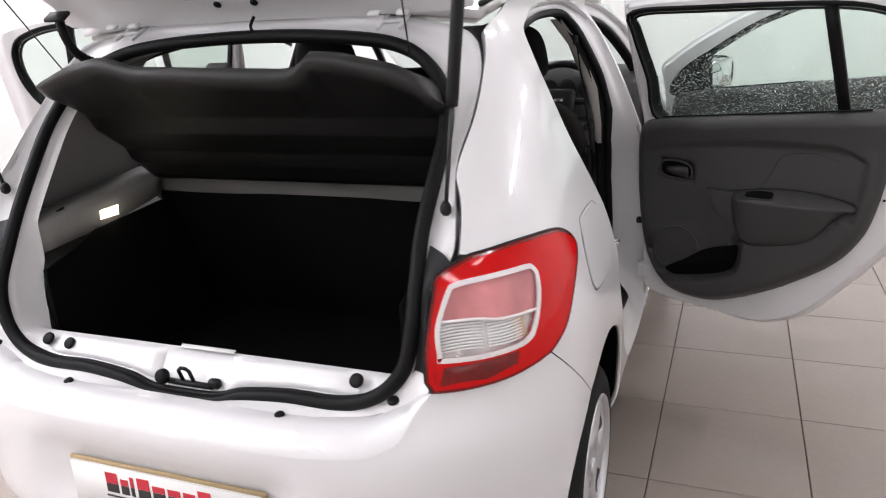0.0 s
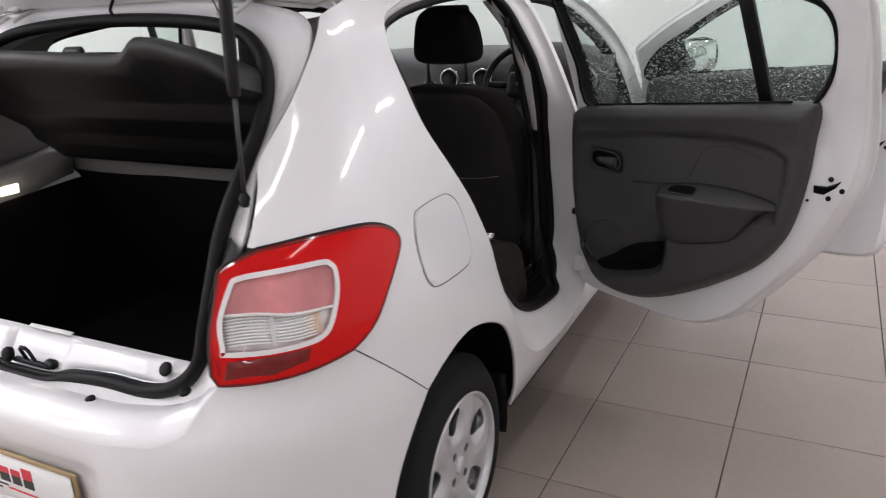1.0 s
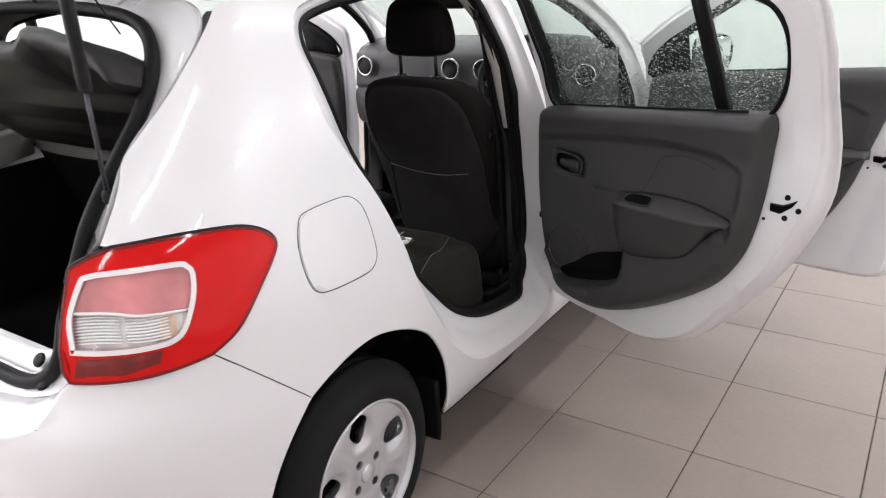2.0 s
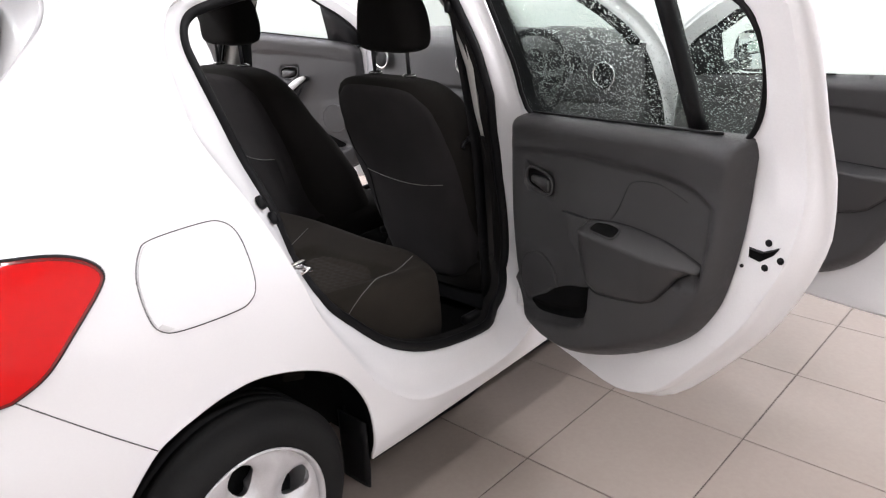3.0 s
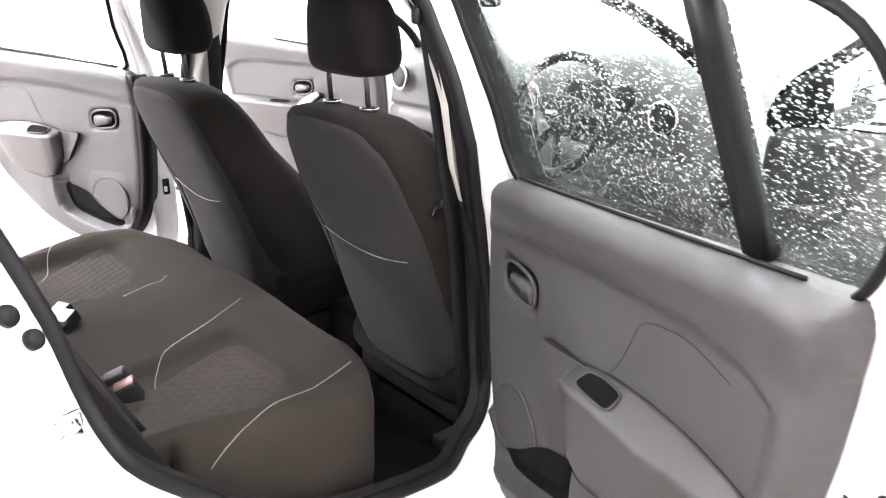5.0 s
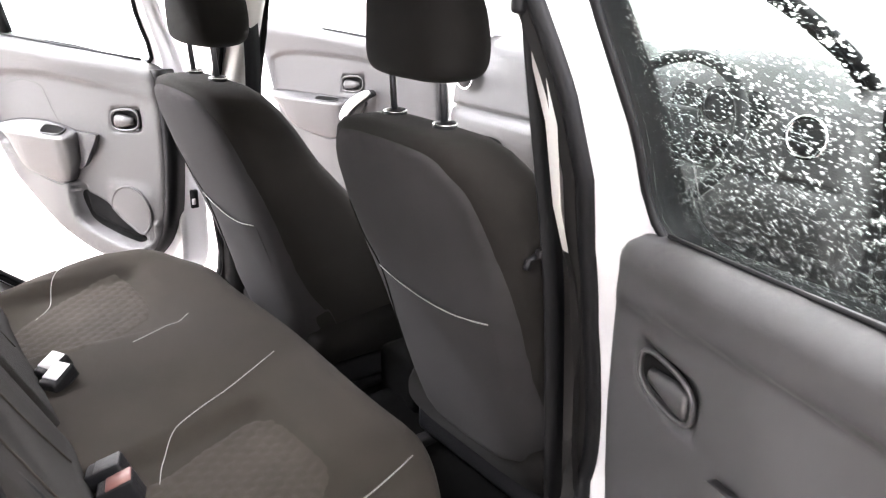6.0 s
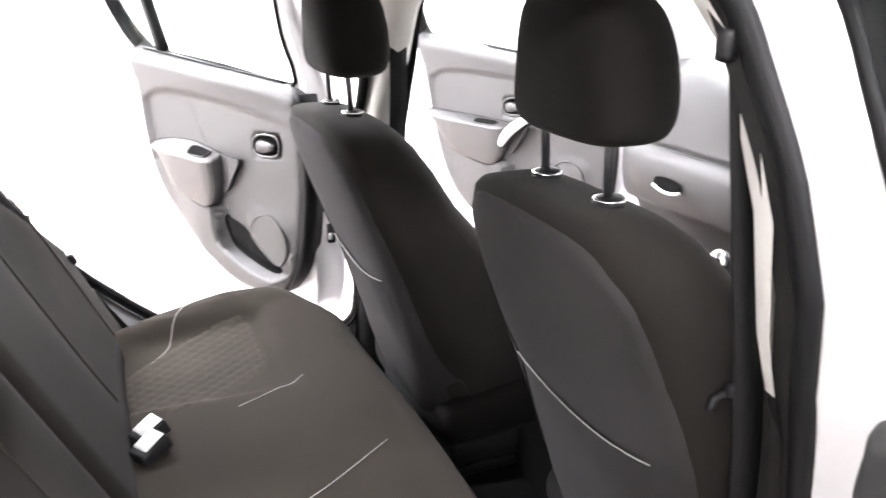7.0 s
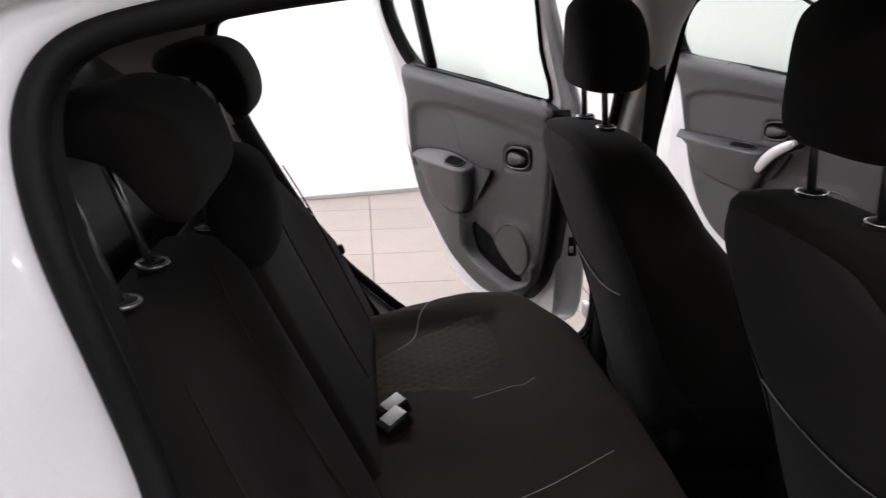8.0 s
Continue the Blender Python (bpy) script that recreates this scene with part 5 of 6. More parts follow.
mirrored("shelf_ledge", shelf_ledge, TRIM_SIDE, car, "grey ledge that carries the parcel shelf")
lamp_box = part("boot_lamp", block((0.02, 0.10, 0.05), 0.006, 2, (-0.537, -0.135, 0.985), (0, 8, 0)), TRIM_SIDE, car, "lit boot lamp in its grey holder")
part("lamp_glow", block((0.008, 0.072, 0.030), 0.003, 2, (-0.5255, -0.135, 0.987), (0, 8, 0)), BOOTLAMP, lamp_box, "glowing lamp cover")
lamp_data = bpy.data.lights.new("boot_lamp_light", "POINT")
lamp_data.energy, lamp_data.color, lamp_data.shadow_soft_size = 0.08, (1, 0.86, 0.68), 0.03
boot_light = new("boot_lamp_light", lamp_data)
boot_light.location = (-0.485, -0.135, 0.975)
boot_light.parent = lamp_box
for y, z in ((-0.27, 1.02), (-0.09, 1.0)):
    part("trim_clip", tube([(-0.575, y, z - 0.01), (-0.555, y - 0.012, z + 0.004), (-0.548, y + 0.006, z + 0.012)], 0.004, 6), BLACK, trims[1])


def pillar_b(rows, near):
    rings = []
    for z, y0, y1, dx in rows:
        x = HALF(z) - 0.085 - (pillar_inset(1.2, z) if near else 0.0)
        rings.append([V((x, y0, z)), V((x - dx * 0.35, y0 + 0.004, z)), V((x - dx * 0.55, y0 + 0.02, z)), V((x - dx * 0.62, (y0 + y1) / 2, z)), V((x - dx * 0.55, y1 - 0.02, z)), V((x - dx * 0.35, y1 - 0.004, z)), V((x, y1, z))])
    return loft(rings, closed=False, caps=False)


UPPER = (((0.99, 1.135, 1.235, 0.05), (1.07, 1.105, 1.22, 0.062), (1.2, 1.100, 1.21, 0.085), (1.36, 1.095, 1.21, 0.085), (1.45, 1.06, 1.23, 0.085)), ((0.99, 1.10, 1.205, 0.09), (1.2, 1.12, 1.205, 0.085), (1.36, 1.11, 1.21, 0.085), (1.45, 1.06, 1.23, 0.085)))
LOWER = (((0.34, 1.12, 1.26, 0.05), (0.45, 1.17, 1.265, 0.05), (0.6, 1.195, 1.27, 0.05), (0.82, 1.185, 1.265, 0.05), (0.93, 1.16, 1.25, 0.05), (0.985, 1.137, 1.237, 0.052), (0.998, 1.133, 1.235, 0.05)), ((0.34, 1.08, 1.225, 0.10), (0.6, 1.10, 1.215, 0.10), (0.9, 1.09, 1.21, 0.098), (0.985, 1.098, 1.207, 0.096), (0.998, 1.10, 1.205, 0.085)))
for k, mr in enumerate((False, True)):
    part("pillar_trim", pillar_b(UPPER[k], not mr), TRIM, car, "pale grey upper centre pillar trim", mirror=mr)
    part("pillar_cover", pillar_b(LOWER[k], not mr), TRIM_DARK, car, "dark lower centre pillar cover", mirror=mr)


def strap(path, w, t=0.0015, n=1):
    """A flat webbing strap along a path, w wide across y."""
    rings = []
    for p in path:
        p = V(p)
        rings.append([p + V((-t, -w / 2, 0)), p + V((t, -w / 2, 0)), p + V((t, w / 2, 0)), p + V((-t, w / 2, 0))])
    return loft(rings)


BELTS = (((0.580, 1.105, 1.37), (0.602, 1.118, 1.2), (0.630, 1.136, 0.98), (0.630, 1.160, 0.8), (0.632, 1.19, 0.42)), ((0.578, 1.155, 1.36), (0.592, 1.165, 1.2), (0.612, 1.165, 1.0), (0.640, 1.155, 0.7), (0.645, 1.15, 0.42)))
for k, sgn in enumerate((1, -1)):
    run = BELTS[k]
    belt = part("seat_belt", strap(spline(run, 6, False), 0.046), RUBBER, car, "black seat belt webbing", mirror=sgn < 0)
    x, y, z = run[0]
    part("belt_anchor", block((0.02, 0.06, 0.035), 0.008, 2, (sgn * (x - 0.002), y - 0.005, z + 0.005)), BLACK, belt)
    x, y, z = run[2]
    bm = block((0.014, 0.055, 0.016), 0.004, 2, (sgn * (x - 0.006), y, z))
    tube([(sgn * (x - 0.010), y - 0.02, z - 0.004), (sgn * (x - 0.018), y - 0.035, z - 0.014), (sgn * (x - 0.014), y - 0.043, z - 0.027)], 0.006, 6, bm=bm)
    part("belt_tongue", bm, BLACK, belt, "black belt tongue")


# ---- seats ----
def slab(rows, n=28, e=3.4):
    """A padded form from rows of (centre, half x, half y, tilt) stacked along z or a lean."""
    rings = []
    for c, hx, hy in rows:
        rings.append([V((c[0] + q[0], c[1] + q[1], c[2])) for q in squircle(0, 0, hx, hy, n, e)])
    return loft(rings)


def rest_y(z, top_y):
    return top_y - 0.020 + float(np.interp(z, [0.34, 0.5, 0.6, 0.65, 0.70, 0.74, 0.78, 0.82, 0.85, 0.92, 1.0, 1.155], [0.280, 0.242, 0.216, 0.202, 0.187, 0.174, 0.160, 0.145, 0.1325, 0.104, 0.070, 0.0]))


WIDE = 1.03


def wing(z):
    """Extra depth of the side bolsters towards the cushion."""
    return float(np.interp(z, [0.34, 0.43, 0.55, 0.70, 0.85, 0.97], [0.06, 0.075, 0.07, 0.05, 0.022, 0.0]))


def front_seat(xc, top_y):
    seat = tagged(new("front_seat"), "dark cloth front seat, headrest raised, piped pocket on its back", "car seat", "front seats")
    rows = []
    for z, hx, hy in ((0.34, 0.17, 0.04), (0.40, 0.195, 0.055), (0.43, 0.208, 0.07), (0.55, 0.228, 0.080), (0.70, 0.248, 0.082), (0.85, 0.260, 0.078), (0.97, 0.257, 0.071), (1.05, 0.243, 0.064), (1.10, 0.222, 0.058), (1.13, 0.196, 0.052), (1.148, 0.165, 0.045), (1.158, 0.125, 0.034), (1.162, 0.08, 0.02)):
        rows.append(((xc, rest_y(z, top_y) + 0.6 * hy + wing(z), z), hx * WIDE, hy * 1.6 + wing(z)))
    # this darker cloth carries the shade of the seat flanks in its colour
    part("backrest", slab(rows, 36, 4.2), CLOTH_HALF_DARK, seat, "brown-grey cloth backrest")

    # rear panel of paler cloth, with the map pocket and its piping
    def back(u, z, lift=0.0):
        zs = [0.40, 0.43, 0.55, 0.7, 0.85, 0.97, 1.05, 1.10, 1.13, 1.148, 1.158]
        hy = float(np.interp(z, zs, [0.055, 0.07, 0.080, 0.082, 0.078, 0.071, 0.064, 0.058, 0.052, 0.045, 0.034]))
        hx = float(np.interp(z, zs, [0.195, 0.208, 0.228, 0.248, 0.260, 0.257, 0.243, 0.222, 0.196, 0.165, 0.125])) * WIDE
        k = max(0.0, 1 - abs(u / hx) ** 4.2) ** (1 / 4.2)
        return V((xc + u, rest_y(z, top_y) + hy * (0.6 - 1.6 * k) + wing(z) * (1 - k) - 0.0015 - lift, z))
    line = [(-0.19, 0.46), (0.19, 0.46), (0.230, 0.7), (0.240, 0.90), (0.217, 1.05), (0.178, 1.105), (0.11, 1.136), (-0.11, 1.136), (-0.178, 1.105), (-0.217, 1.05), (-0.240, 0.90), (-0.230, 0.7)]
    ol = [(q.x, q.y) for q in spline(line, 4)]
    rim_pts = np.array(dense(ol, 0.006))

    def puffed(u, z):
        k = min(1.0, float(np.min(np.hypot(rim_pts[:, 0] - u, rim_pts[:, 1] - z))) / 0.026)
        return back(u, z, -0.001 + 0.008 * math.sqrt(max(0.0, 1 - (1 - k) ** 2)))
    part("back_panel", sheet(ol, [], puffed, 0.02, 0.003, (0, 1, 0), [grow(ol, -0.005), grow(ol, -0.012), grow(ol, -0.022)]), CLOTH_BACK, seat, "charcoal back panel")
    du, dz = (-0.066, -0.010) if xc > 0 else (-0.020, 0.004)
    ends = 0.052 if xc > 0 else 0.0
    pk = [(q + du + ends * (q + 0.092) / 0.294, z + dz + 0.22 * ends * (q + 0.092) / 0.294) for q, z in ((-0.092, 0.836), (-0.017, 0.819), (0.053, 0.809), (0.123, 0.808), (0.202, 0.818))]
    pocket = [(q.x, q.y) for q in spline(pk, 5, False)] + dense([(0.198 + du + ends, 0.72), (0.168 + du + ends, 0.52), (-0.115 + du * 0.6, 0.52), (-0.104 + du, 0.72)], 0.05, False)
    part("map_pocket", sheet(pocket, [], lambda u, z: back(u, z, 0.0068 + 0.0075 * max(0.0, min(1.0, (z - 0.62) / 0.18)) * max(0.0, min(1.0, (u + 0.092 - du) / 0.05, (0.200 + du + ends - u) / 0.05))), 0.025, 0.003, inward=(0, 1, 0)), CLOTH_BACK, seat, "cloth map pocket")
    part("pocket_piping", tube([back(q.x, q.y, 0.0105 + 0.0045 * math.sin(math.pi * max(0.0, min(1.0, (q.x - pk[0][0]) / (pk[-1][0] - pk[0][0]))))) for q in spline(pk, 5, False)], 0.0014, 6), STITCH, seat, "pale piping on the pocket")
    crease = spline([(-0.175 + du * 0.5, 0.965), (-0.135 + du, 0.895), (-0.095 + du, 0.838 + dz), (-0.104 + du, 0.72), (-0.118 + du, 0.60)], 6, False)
    part("pocket_seam", tube([back(q.x, q.y, 0.0085) for q in crease], 0.0016, 5), CLOTH_DARK, seat)
    # seat cushion, coloured darker to stand for the dim space between the seats
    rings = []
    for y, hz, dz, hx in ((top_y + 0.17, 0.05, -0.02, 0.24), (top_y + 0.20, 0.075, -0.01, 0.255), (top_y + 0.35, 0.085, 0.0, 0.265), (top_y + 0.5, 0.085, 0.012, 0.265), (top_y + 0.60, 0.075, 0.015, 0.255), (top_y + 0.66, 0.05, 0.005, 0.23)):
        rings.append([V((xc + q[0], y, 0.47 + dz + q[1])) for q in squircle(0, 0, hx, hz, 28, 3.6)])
    part("cushion", loft(rings), CLOTH_DARK, seat, "seat cushion in cloth darkened for shade")
    # rails and base
    bm = block((0.46, 0.42, 0.07), 0.015, 2, (xc, top_y + 0.40, 0.36))
    for sx in (-0.2, 0.2):
        block((0.035, 0.55, 0.035), 0.006, 1, (xc + sx, top_y + 0.40, 0.30), bm=bm)
    part("seat_base", bm, BLACK, seat, "black seat base and rails")
    part("rail_end", tube([(xc - 0.21, top_y + 0.10, 0.33), (xc - 0.15, top_y + 0.085, 0.335), (xc - 0.12, top_y + 0.09, 0.33)], 0.006, 6), CHROME, seat, "bright rail end")
    headrest(xc, top_y + 0.035, 1.165, 1.235, 0.130, 0.078, 0.205, 0.077, seat, base_y=top_y + 0.0227, top=(top_y + 0.011, 1.30))
    return seat


def headrest(xc, y, z_base, z0, hx, hy, h, gap, parent, lean=-0.10, e=2.9, base_y=None, top=None):
    """A padded rest on two posts; base_y and top are the posts' foot and upper end where they lean apart from the pad."""
    rows = []
    form = [V(p) for p in ((0.0, 0.5, 0.35), (0.03, 0.78, 0.7), (0.10, 0.95, 0.92), (0.25, 1.0, 1.0), (0.5, 0.95, 1.0), (0.7, 0.87, 0.95), (0.85, 0.75, 0.82), (0.95, 0.53, 0.52), (1.0, 0.2, 0.15))]
    for k, fx, fy in spline(form, 4, False):
        rows.append(((xc, y + lean * k * h + 0.01 * math.sin(k * 3), z0 + k * h), hx * fx, hy * fy))
    ob = part("headrest", slab(rows, 28, e), CLOTH_DARK, parent, "black padded headrest")
    foot = y - lean * (z0 - z_base) if base_y is None else base_y
    end = (y + lean * 0.04, z0 + 0.04) if top is None else top
    for sx in (-gap, gap):
        part("headrest_post", tube([(xc + sx, foot, z_base - 0.02), (xc + sx, end[0], end[1])], 0.0065, 10), STEEL, ob, "steel headrest post")
        part("post_guide", disc(0.022, 0.010, 20, (xc + sx, foot, z_base - 0.006), (8, 0, 0), 0.003), BLACK, ob, "black post guide")
        part("guide_ring", tube([(xc + sx + 0.0205 * math.cos(a), foot + 0.0205 * math.sin(a), z_base + 0.002) for a in np.linspace(0, 2 * math.pi, 21)[:-1]], 0.0022, 6, True), CHROME, ob, "bright ring of the post guide")
    return ob


seat_right = front_seat(0.343, 1.045)
seat_left = front_seat(-0.395, 0.932)

# rear bench
bench = tagged(new("rear_bench"), "dark cloth rear bench with quilted panels and pale stitching", "rear seat")


def bench_top(x, y):
    """Height of the cushion's upper face."""
    ax = abs(x)
    def soft_step(v):
        v = max(0.0, min(1.0, v))
        return v * v * (3 - 2 * v)
    well = -0.020 * soft_step((ax - 0.215 + 0.12 * (y - 0.6)) / 0.05) * soft_step((0.60 + 0.1 * (y - 0.6) - ax) / 0.05) * soft_step((0.80 - y) / 0.045)
    side = float(np.interp(y, [0.36, 0.45, 0.55, 0.70, 0.82, 0.95], [0.575, 0.62, 0.665, 0.715, 0.728, 0.70]))
    bolster = 0.030 * math.exp(-((ax - side + 0.055) / 0.05) ** 2) * max(0.0, min(1.0, (0.92 - y) / 0.2))
    fall = -0.14 * min(1.0, max(0.0, (ax - side + 0.015) / 0.07)) ** 1.6
    return 0.612 + 0.045 * (y - 0.45) + well + bolster + fall + 0.006 * math.cos(x * 9)


rings = []
for x in np.linspace(-0.735, 0.735, 111):
    t = abs(x) / 0.735
    front_y = 0.980 - 0.140 * max(0, (t - 0.62) / 0.38) ** 1.6
    back_y = 0.36 if abs(x) < 0.60 else 0.475
    sink = 0.07 * max(0, (t - 0.95) / 0.05) ** 2
    ring = [V((x, back_y, 0.44)), V((x, back_y, bench_top(x, back_y) - 0.01 - sink))]
    for y in np.linspace(back_y + 0.02, front_y - 0.05, 36):
        ring.append(V((x, y, bench_top(x, y) - sink)))
    top = bench_top(x, front_y - 0.05) - sink
    ring += [V((x, front_y - 0.022, top - 0.008)), V((x, front_y - 0.006, top - 0.028)), V((x, front_y, top - 0.06)), V((x, front_y - 0.012, top - 0.14)), V((x, front_y - 0.04, 0.40)), V((x, front_y - 0.10, 0.385)), V((x, 0.5, 0.40))]
    rings.append(ring)
part("bench_cushion", loft(rings), CLOTH, bench, "dark brown-grey cloth bench cushion")


def on_bench(u, v, lift=0.003):
    return V((u, v, bench_top(u, v) + lift))


def quilt(u, v):
    """Staggered rows of small padded cells."""
    row = math.floor(v / 0.021)
    a, b = (u / 0.030 + 0.5 * (row % 2)) % 1.0, (v / 0.021) % 1.0
    return 0.0035 * (1 - abs(2 * a - 1) ** 3) * (1 - abs(2 * b - 1) ** 3)


QUILTS = ([(0.31, 0.47), (0.45, 0.455), (0.575, 0.47), (0.58, 0.60), (0.56, 0.70), (0.505, 0.775), (0.40, 0.785), (0.26, 0.765), (0.275, 0.66), (0.315, 0.55)], [(-0.24, 0.46), (-0.41, 0.435), (-0.52, 0.55), (-0.575, 0.65), (-0.59, 0.735), (-0.50, 0.755), (-0.34, 0.745), (-0.26, 0.65), (-0.205, 0.55)])
for outline in QUILTS:
    q = [(p.x, p.y) for p in spline(outline, 5)]
    rim_q = np.array(dense(q, 0.004))
    part("quilted_panel", sheet(q, [], lambda u, v: on_bench(u, v, -0.001 + (0.0022 + quilt(u, v)) * min(1.0, float(np.min(np.hypot(rim_q[:, 0] - u, rim_q[:, 1] - v))) / 0.014)), 0.0056, 0.0, inward=(0, 0, -1)), QUILT, bench, "quilted brown-grey seat panel")
seams = [[(0.560, 0.905), (0.585, 0.84), (0.612, 0.765), (0.636, 0.695), (0.654, 0.635), (0.666, 0.575), (0.668, 0.52)], [(0.341, 0.541), (0.277, 0.567), (0.221, 0.609), (0.186, 0.668), (0.15, 0.749), (0.08, 0.876)],
         [(-0.47, 0.50), (-0.52, 0.545), (-0.585, 0.57), (-0.645, 0.615), (-0.69, 0.69)], [(-0.165, 0.65), (-0.199, 0.732), (-0.235, 0.80)]]
for row in seams:
    part("stitching", tube([on_bench(p.x, p.y, 0.0006) for p in spline(row, 8, False)], 0.0011, 5), STITCH, bench, "pale stitched seam")


# rear backrest, split, with lowered outer shoulders
def rest_front(x, z):
    """y of the front face of the rear backrest."""
    ax = abs(x)
    k = (z - 0.60) / 0.52
    hollow = 0.020 * math.exp(-((ax - 0.37) / 0.15) ** 4) * math.exp(-((k - 0.5) / 0.5) ** 4)
    return 0.455 - 0.23 * k - hollow


def rest_top(x):
    ax = abs(x)
    if x < -0.44:
        return float(np.interp(ax, [0.44, 0.47, 0.50, 0.58, 0.64, 0.70], [1.105, 1.085, 1.045, 0.955, 0.90, 0.85]))
    return 1.105 - 0.06 * max(0, (ax - 0.5) / 0.2) ** 2 - 0.03 * math.exp(-(ax / 0.10) ** 4)


for x0, x1 in ((-0.70, 0.105), (0.112, 0.70)):
    c0, c1 = (-0.58, 0.1083) if x0 < 0 else (0.1087, 0.58)
    rings = []
    for x in np.linspace(x0, x1, 30):
        e = min(x - x0, x1 - x)
        rr = 0.025 * (1 - min(1, e / 0.03)) ** 2
        zt = rest_top(x) - rr
        ring = [V((x, rest_front(x, z) - rr, z)) for z in np.linspace(0.60, zt - 0.05, 10)]
        yt = rest_front(x, zt)
        ring += [V((x, yt - 0.004, zt - 0.025)), V((x, yt - 0.02, zt - 0.007)), V((x, yt - 0.05, zt)), V((x, yt - 0.09, zt - 0.004)), V((x, yt - 0.105 + rr, zt - 0.03))]
        ring += [V((x, rest_front(x, z) - 0.125 + rr, z)) for z in np.linspace(zt - 0.1, 0.59, 6)]
        rings.append(ring)
    rest = part("bench_backrest", loft(rings), CLOTH_HALF_DARK, bench, "dark cloth rear backrest")
    part("backrest_carpet", sheet(dense([(c0, 0.50), (c1, 0.50), (c1, 0.985), (c0, 0.985)], 0.06), [], lambda u, z: V((u, rest_front(u, z) - 0.137, z)), 0.07, 0.008, inward=(0, 1, 0)), CARPET_SHADE, rest, "black carpeted back of the seat")
    part("backrest_edge", sheet(dense([(c0, 0.99), (c1, 0.99), (c1, 1.05), (c0, 1.05)], 0.05), [], lambda u, z: V((u, rest_front(u, z) - 0.139, z)), 0.05, 0.008, inward=(0, 1, 0)), STRIP, rest, "grey strip along the seat back")
part("release_knob", disc(0.012, 0.010, 12, (-0.36, 0.292, 0.663), (90, 0, 0), 0.004), TRIM, bench)


def hooked_headrest(xc, dy, dz, pad_dy=0.0, squash=1.0):
    """A pad that hangs forward over its two long posts."""
    prof = [(0.046, 1.312), (0.056, 1.338), (0.090, 1.354), (0.129, 1.360), (0.170, 1.352), (0.200, 1.329), (0.220, 1.288), (0.226, 1.250), (0.218, 1.217), (0.203, 1.206), (0.186, 1.216), (0.166, 1.248), (0.142, 1.276), (0.105, 1.292), (0.066, 1.296)]
    cy, cz = 0.150, 1.300
    rings = []
    for k, f in ((-1.0, 0.55), (-0.97, 0.76), (-0.90, 0.91), (-0.78, 0.98), (-0.4, 1.0), (0.4, 1.0), (0.78, 0.98), (0.90, 0.91), (0.97, 0.76), (1.0, 0.55)):
        rings.append([V((xc + 0.135 * k, cy + (p.x - cy) * f + dy + pad_dy, 1.36 - (1.36 - cz - (p.y - cz) * f) * squash + dz)) for p in spline(prof, 3)])
    pad = part("headrest", loft(rings), CLOTH_DARK, bench, "black padded headrest raised on long posts")
    for sx in (-0.065, 0.065):
        foot, end = V((xc + sx, 0.160 + dy, 1.118 + dz * 0.3)), V((xc + sx, 0.104 + dy, 1.31 + dz))
        part("headrest_post", tube([foot + V((0, 0.004, -0.02)), end], 0.006, 10), POST, pad, "bright steel headrest post")
        part("post_guide", disc(0.020, 0.008, 20, tuple(foot + V((0, 0, -0.006))), (14, 0, 0), 0.002), BLACK, pad, "black post guide")
        part("guide_ring", tube([foot + V((0.0185 * math.cos(a), 0.0185 * math.sin(a), 0.002)) for a in np.linspace(0, 2 * math.pi, 21)[:-1]], 0.0042, 6, True), POST, pad, "steel ring of the post guide")


hooked_headrest(0.376, 0.010, -0.010, 0.042, 0.87)
hooked_headrest(-0.376, 0.0, 0.0)
headrest(0.0, 0.240, 1.085, 1.02, 0.115, 0.055, 0.19, 0.055, bench, -0.10, 2.6, 0.19, (0.19, 1.13))
for row in ([(0.25, 0.64), (0.262, 0.8), (0.265, 0.98), (0.255, 1.09)], [(0.555, 0.64), (0.565, 0.8), (0.56, 0.95), (0.53, 1.06)]):
    for sgn in (1, -1):
        part("backrest_stitching", tube([V((sgn * p.x, rest_front(p.x, p.y) + 0.002, p.y)) for p in spline(row, 6, False)], 0.0018, 5), CLOTH, bench)
# buckles
for x, y, rz, face in ((-0.125, 0.480, 28, WHITE_PLASTIC), (-0.068, 0.478, 34, WHITE_PLASTIC), (0.272, 0.482, -24, CARD), (0.325, 0.486, -18, RED_PLASTIC)):
    z = bench_top(x, y) + (0.008 if x > 0 else 0.0)
    bk = part("belt_buckle", block((0.042, 0.062, 0.034 + (0.02 if x > 0 else 0.0)), 0.006, 2, (x, y, z + 0.014 - (0.010 if x > 0 else 0.0)), (22, 0, rz)), BLACK, bench, "black seat belt buckle")
    part("buckle_face", block((0.037, 0.044, 0.006), 0.002, 1, (x - 0.002, y - 0.002, z + 0.0305), (22, 0, rz)), face, bk, "pale buckle face" if face == WHITE_PLASTIC else "grey buckle face")
# rear side bolsters beside the backrest
for sgn in (1, -1):
    bm = loft([[V((sgn * (0.715 - 0.02 * k), 0.40 - 0.22 * k - (0.035 * k if sgn < 0 else 0) + q[0], 0.60 + 0.44 * k + q[1])) for q in squircle(0, 0, 0.055, 0.035, 16, 2.6)] for k in np.linspace(-0.2, 1, 10)])
    part("side_bolster", bm, CLOTH_DARK, bench)
rbelt = part("rear_belt", strap(spline([(0.535, 0.07, 1.30), (0.575, 0.13, 1.15), (0.60, 0.27, 0.95), (0.645, 0.40, 0.70)], 6, False), 0.045), RUBBER, car, "black rear seat belt")
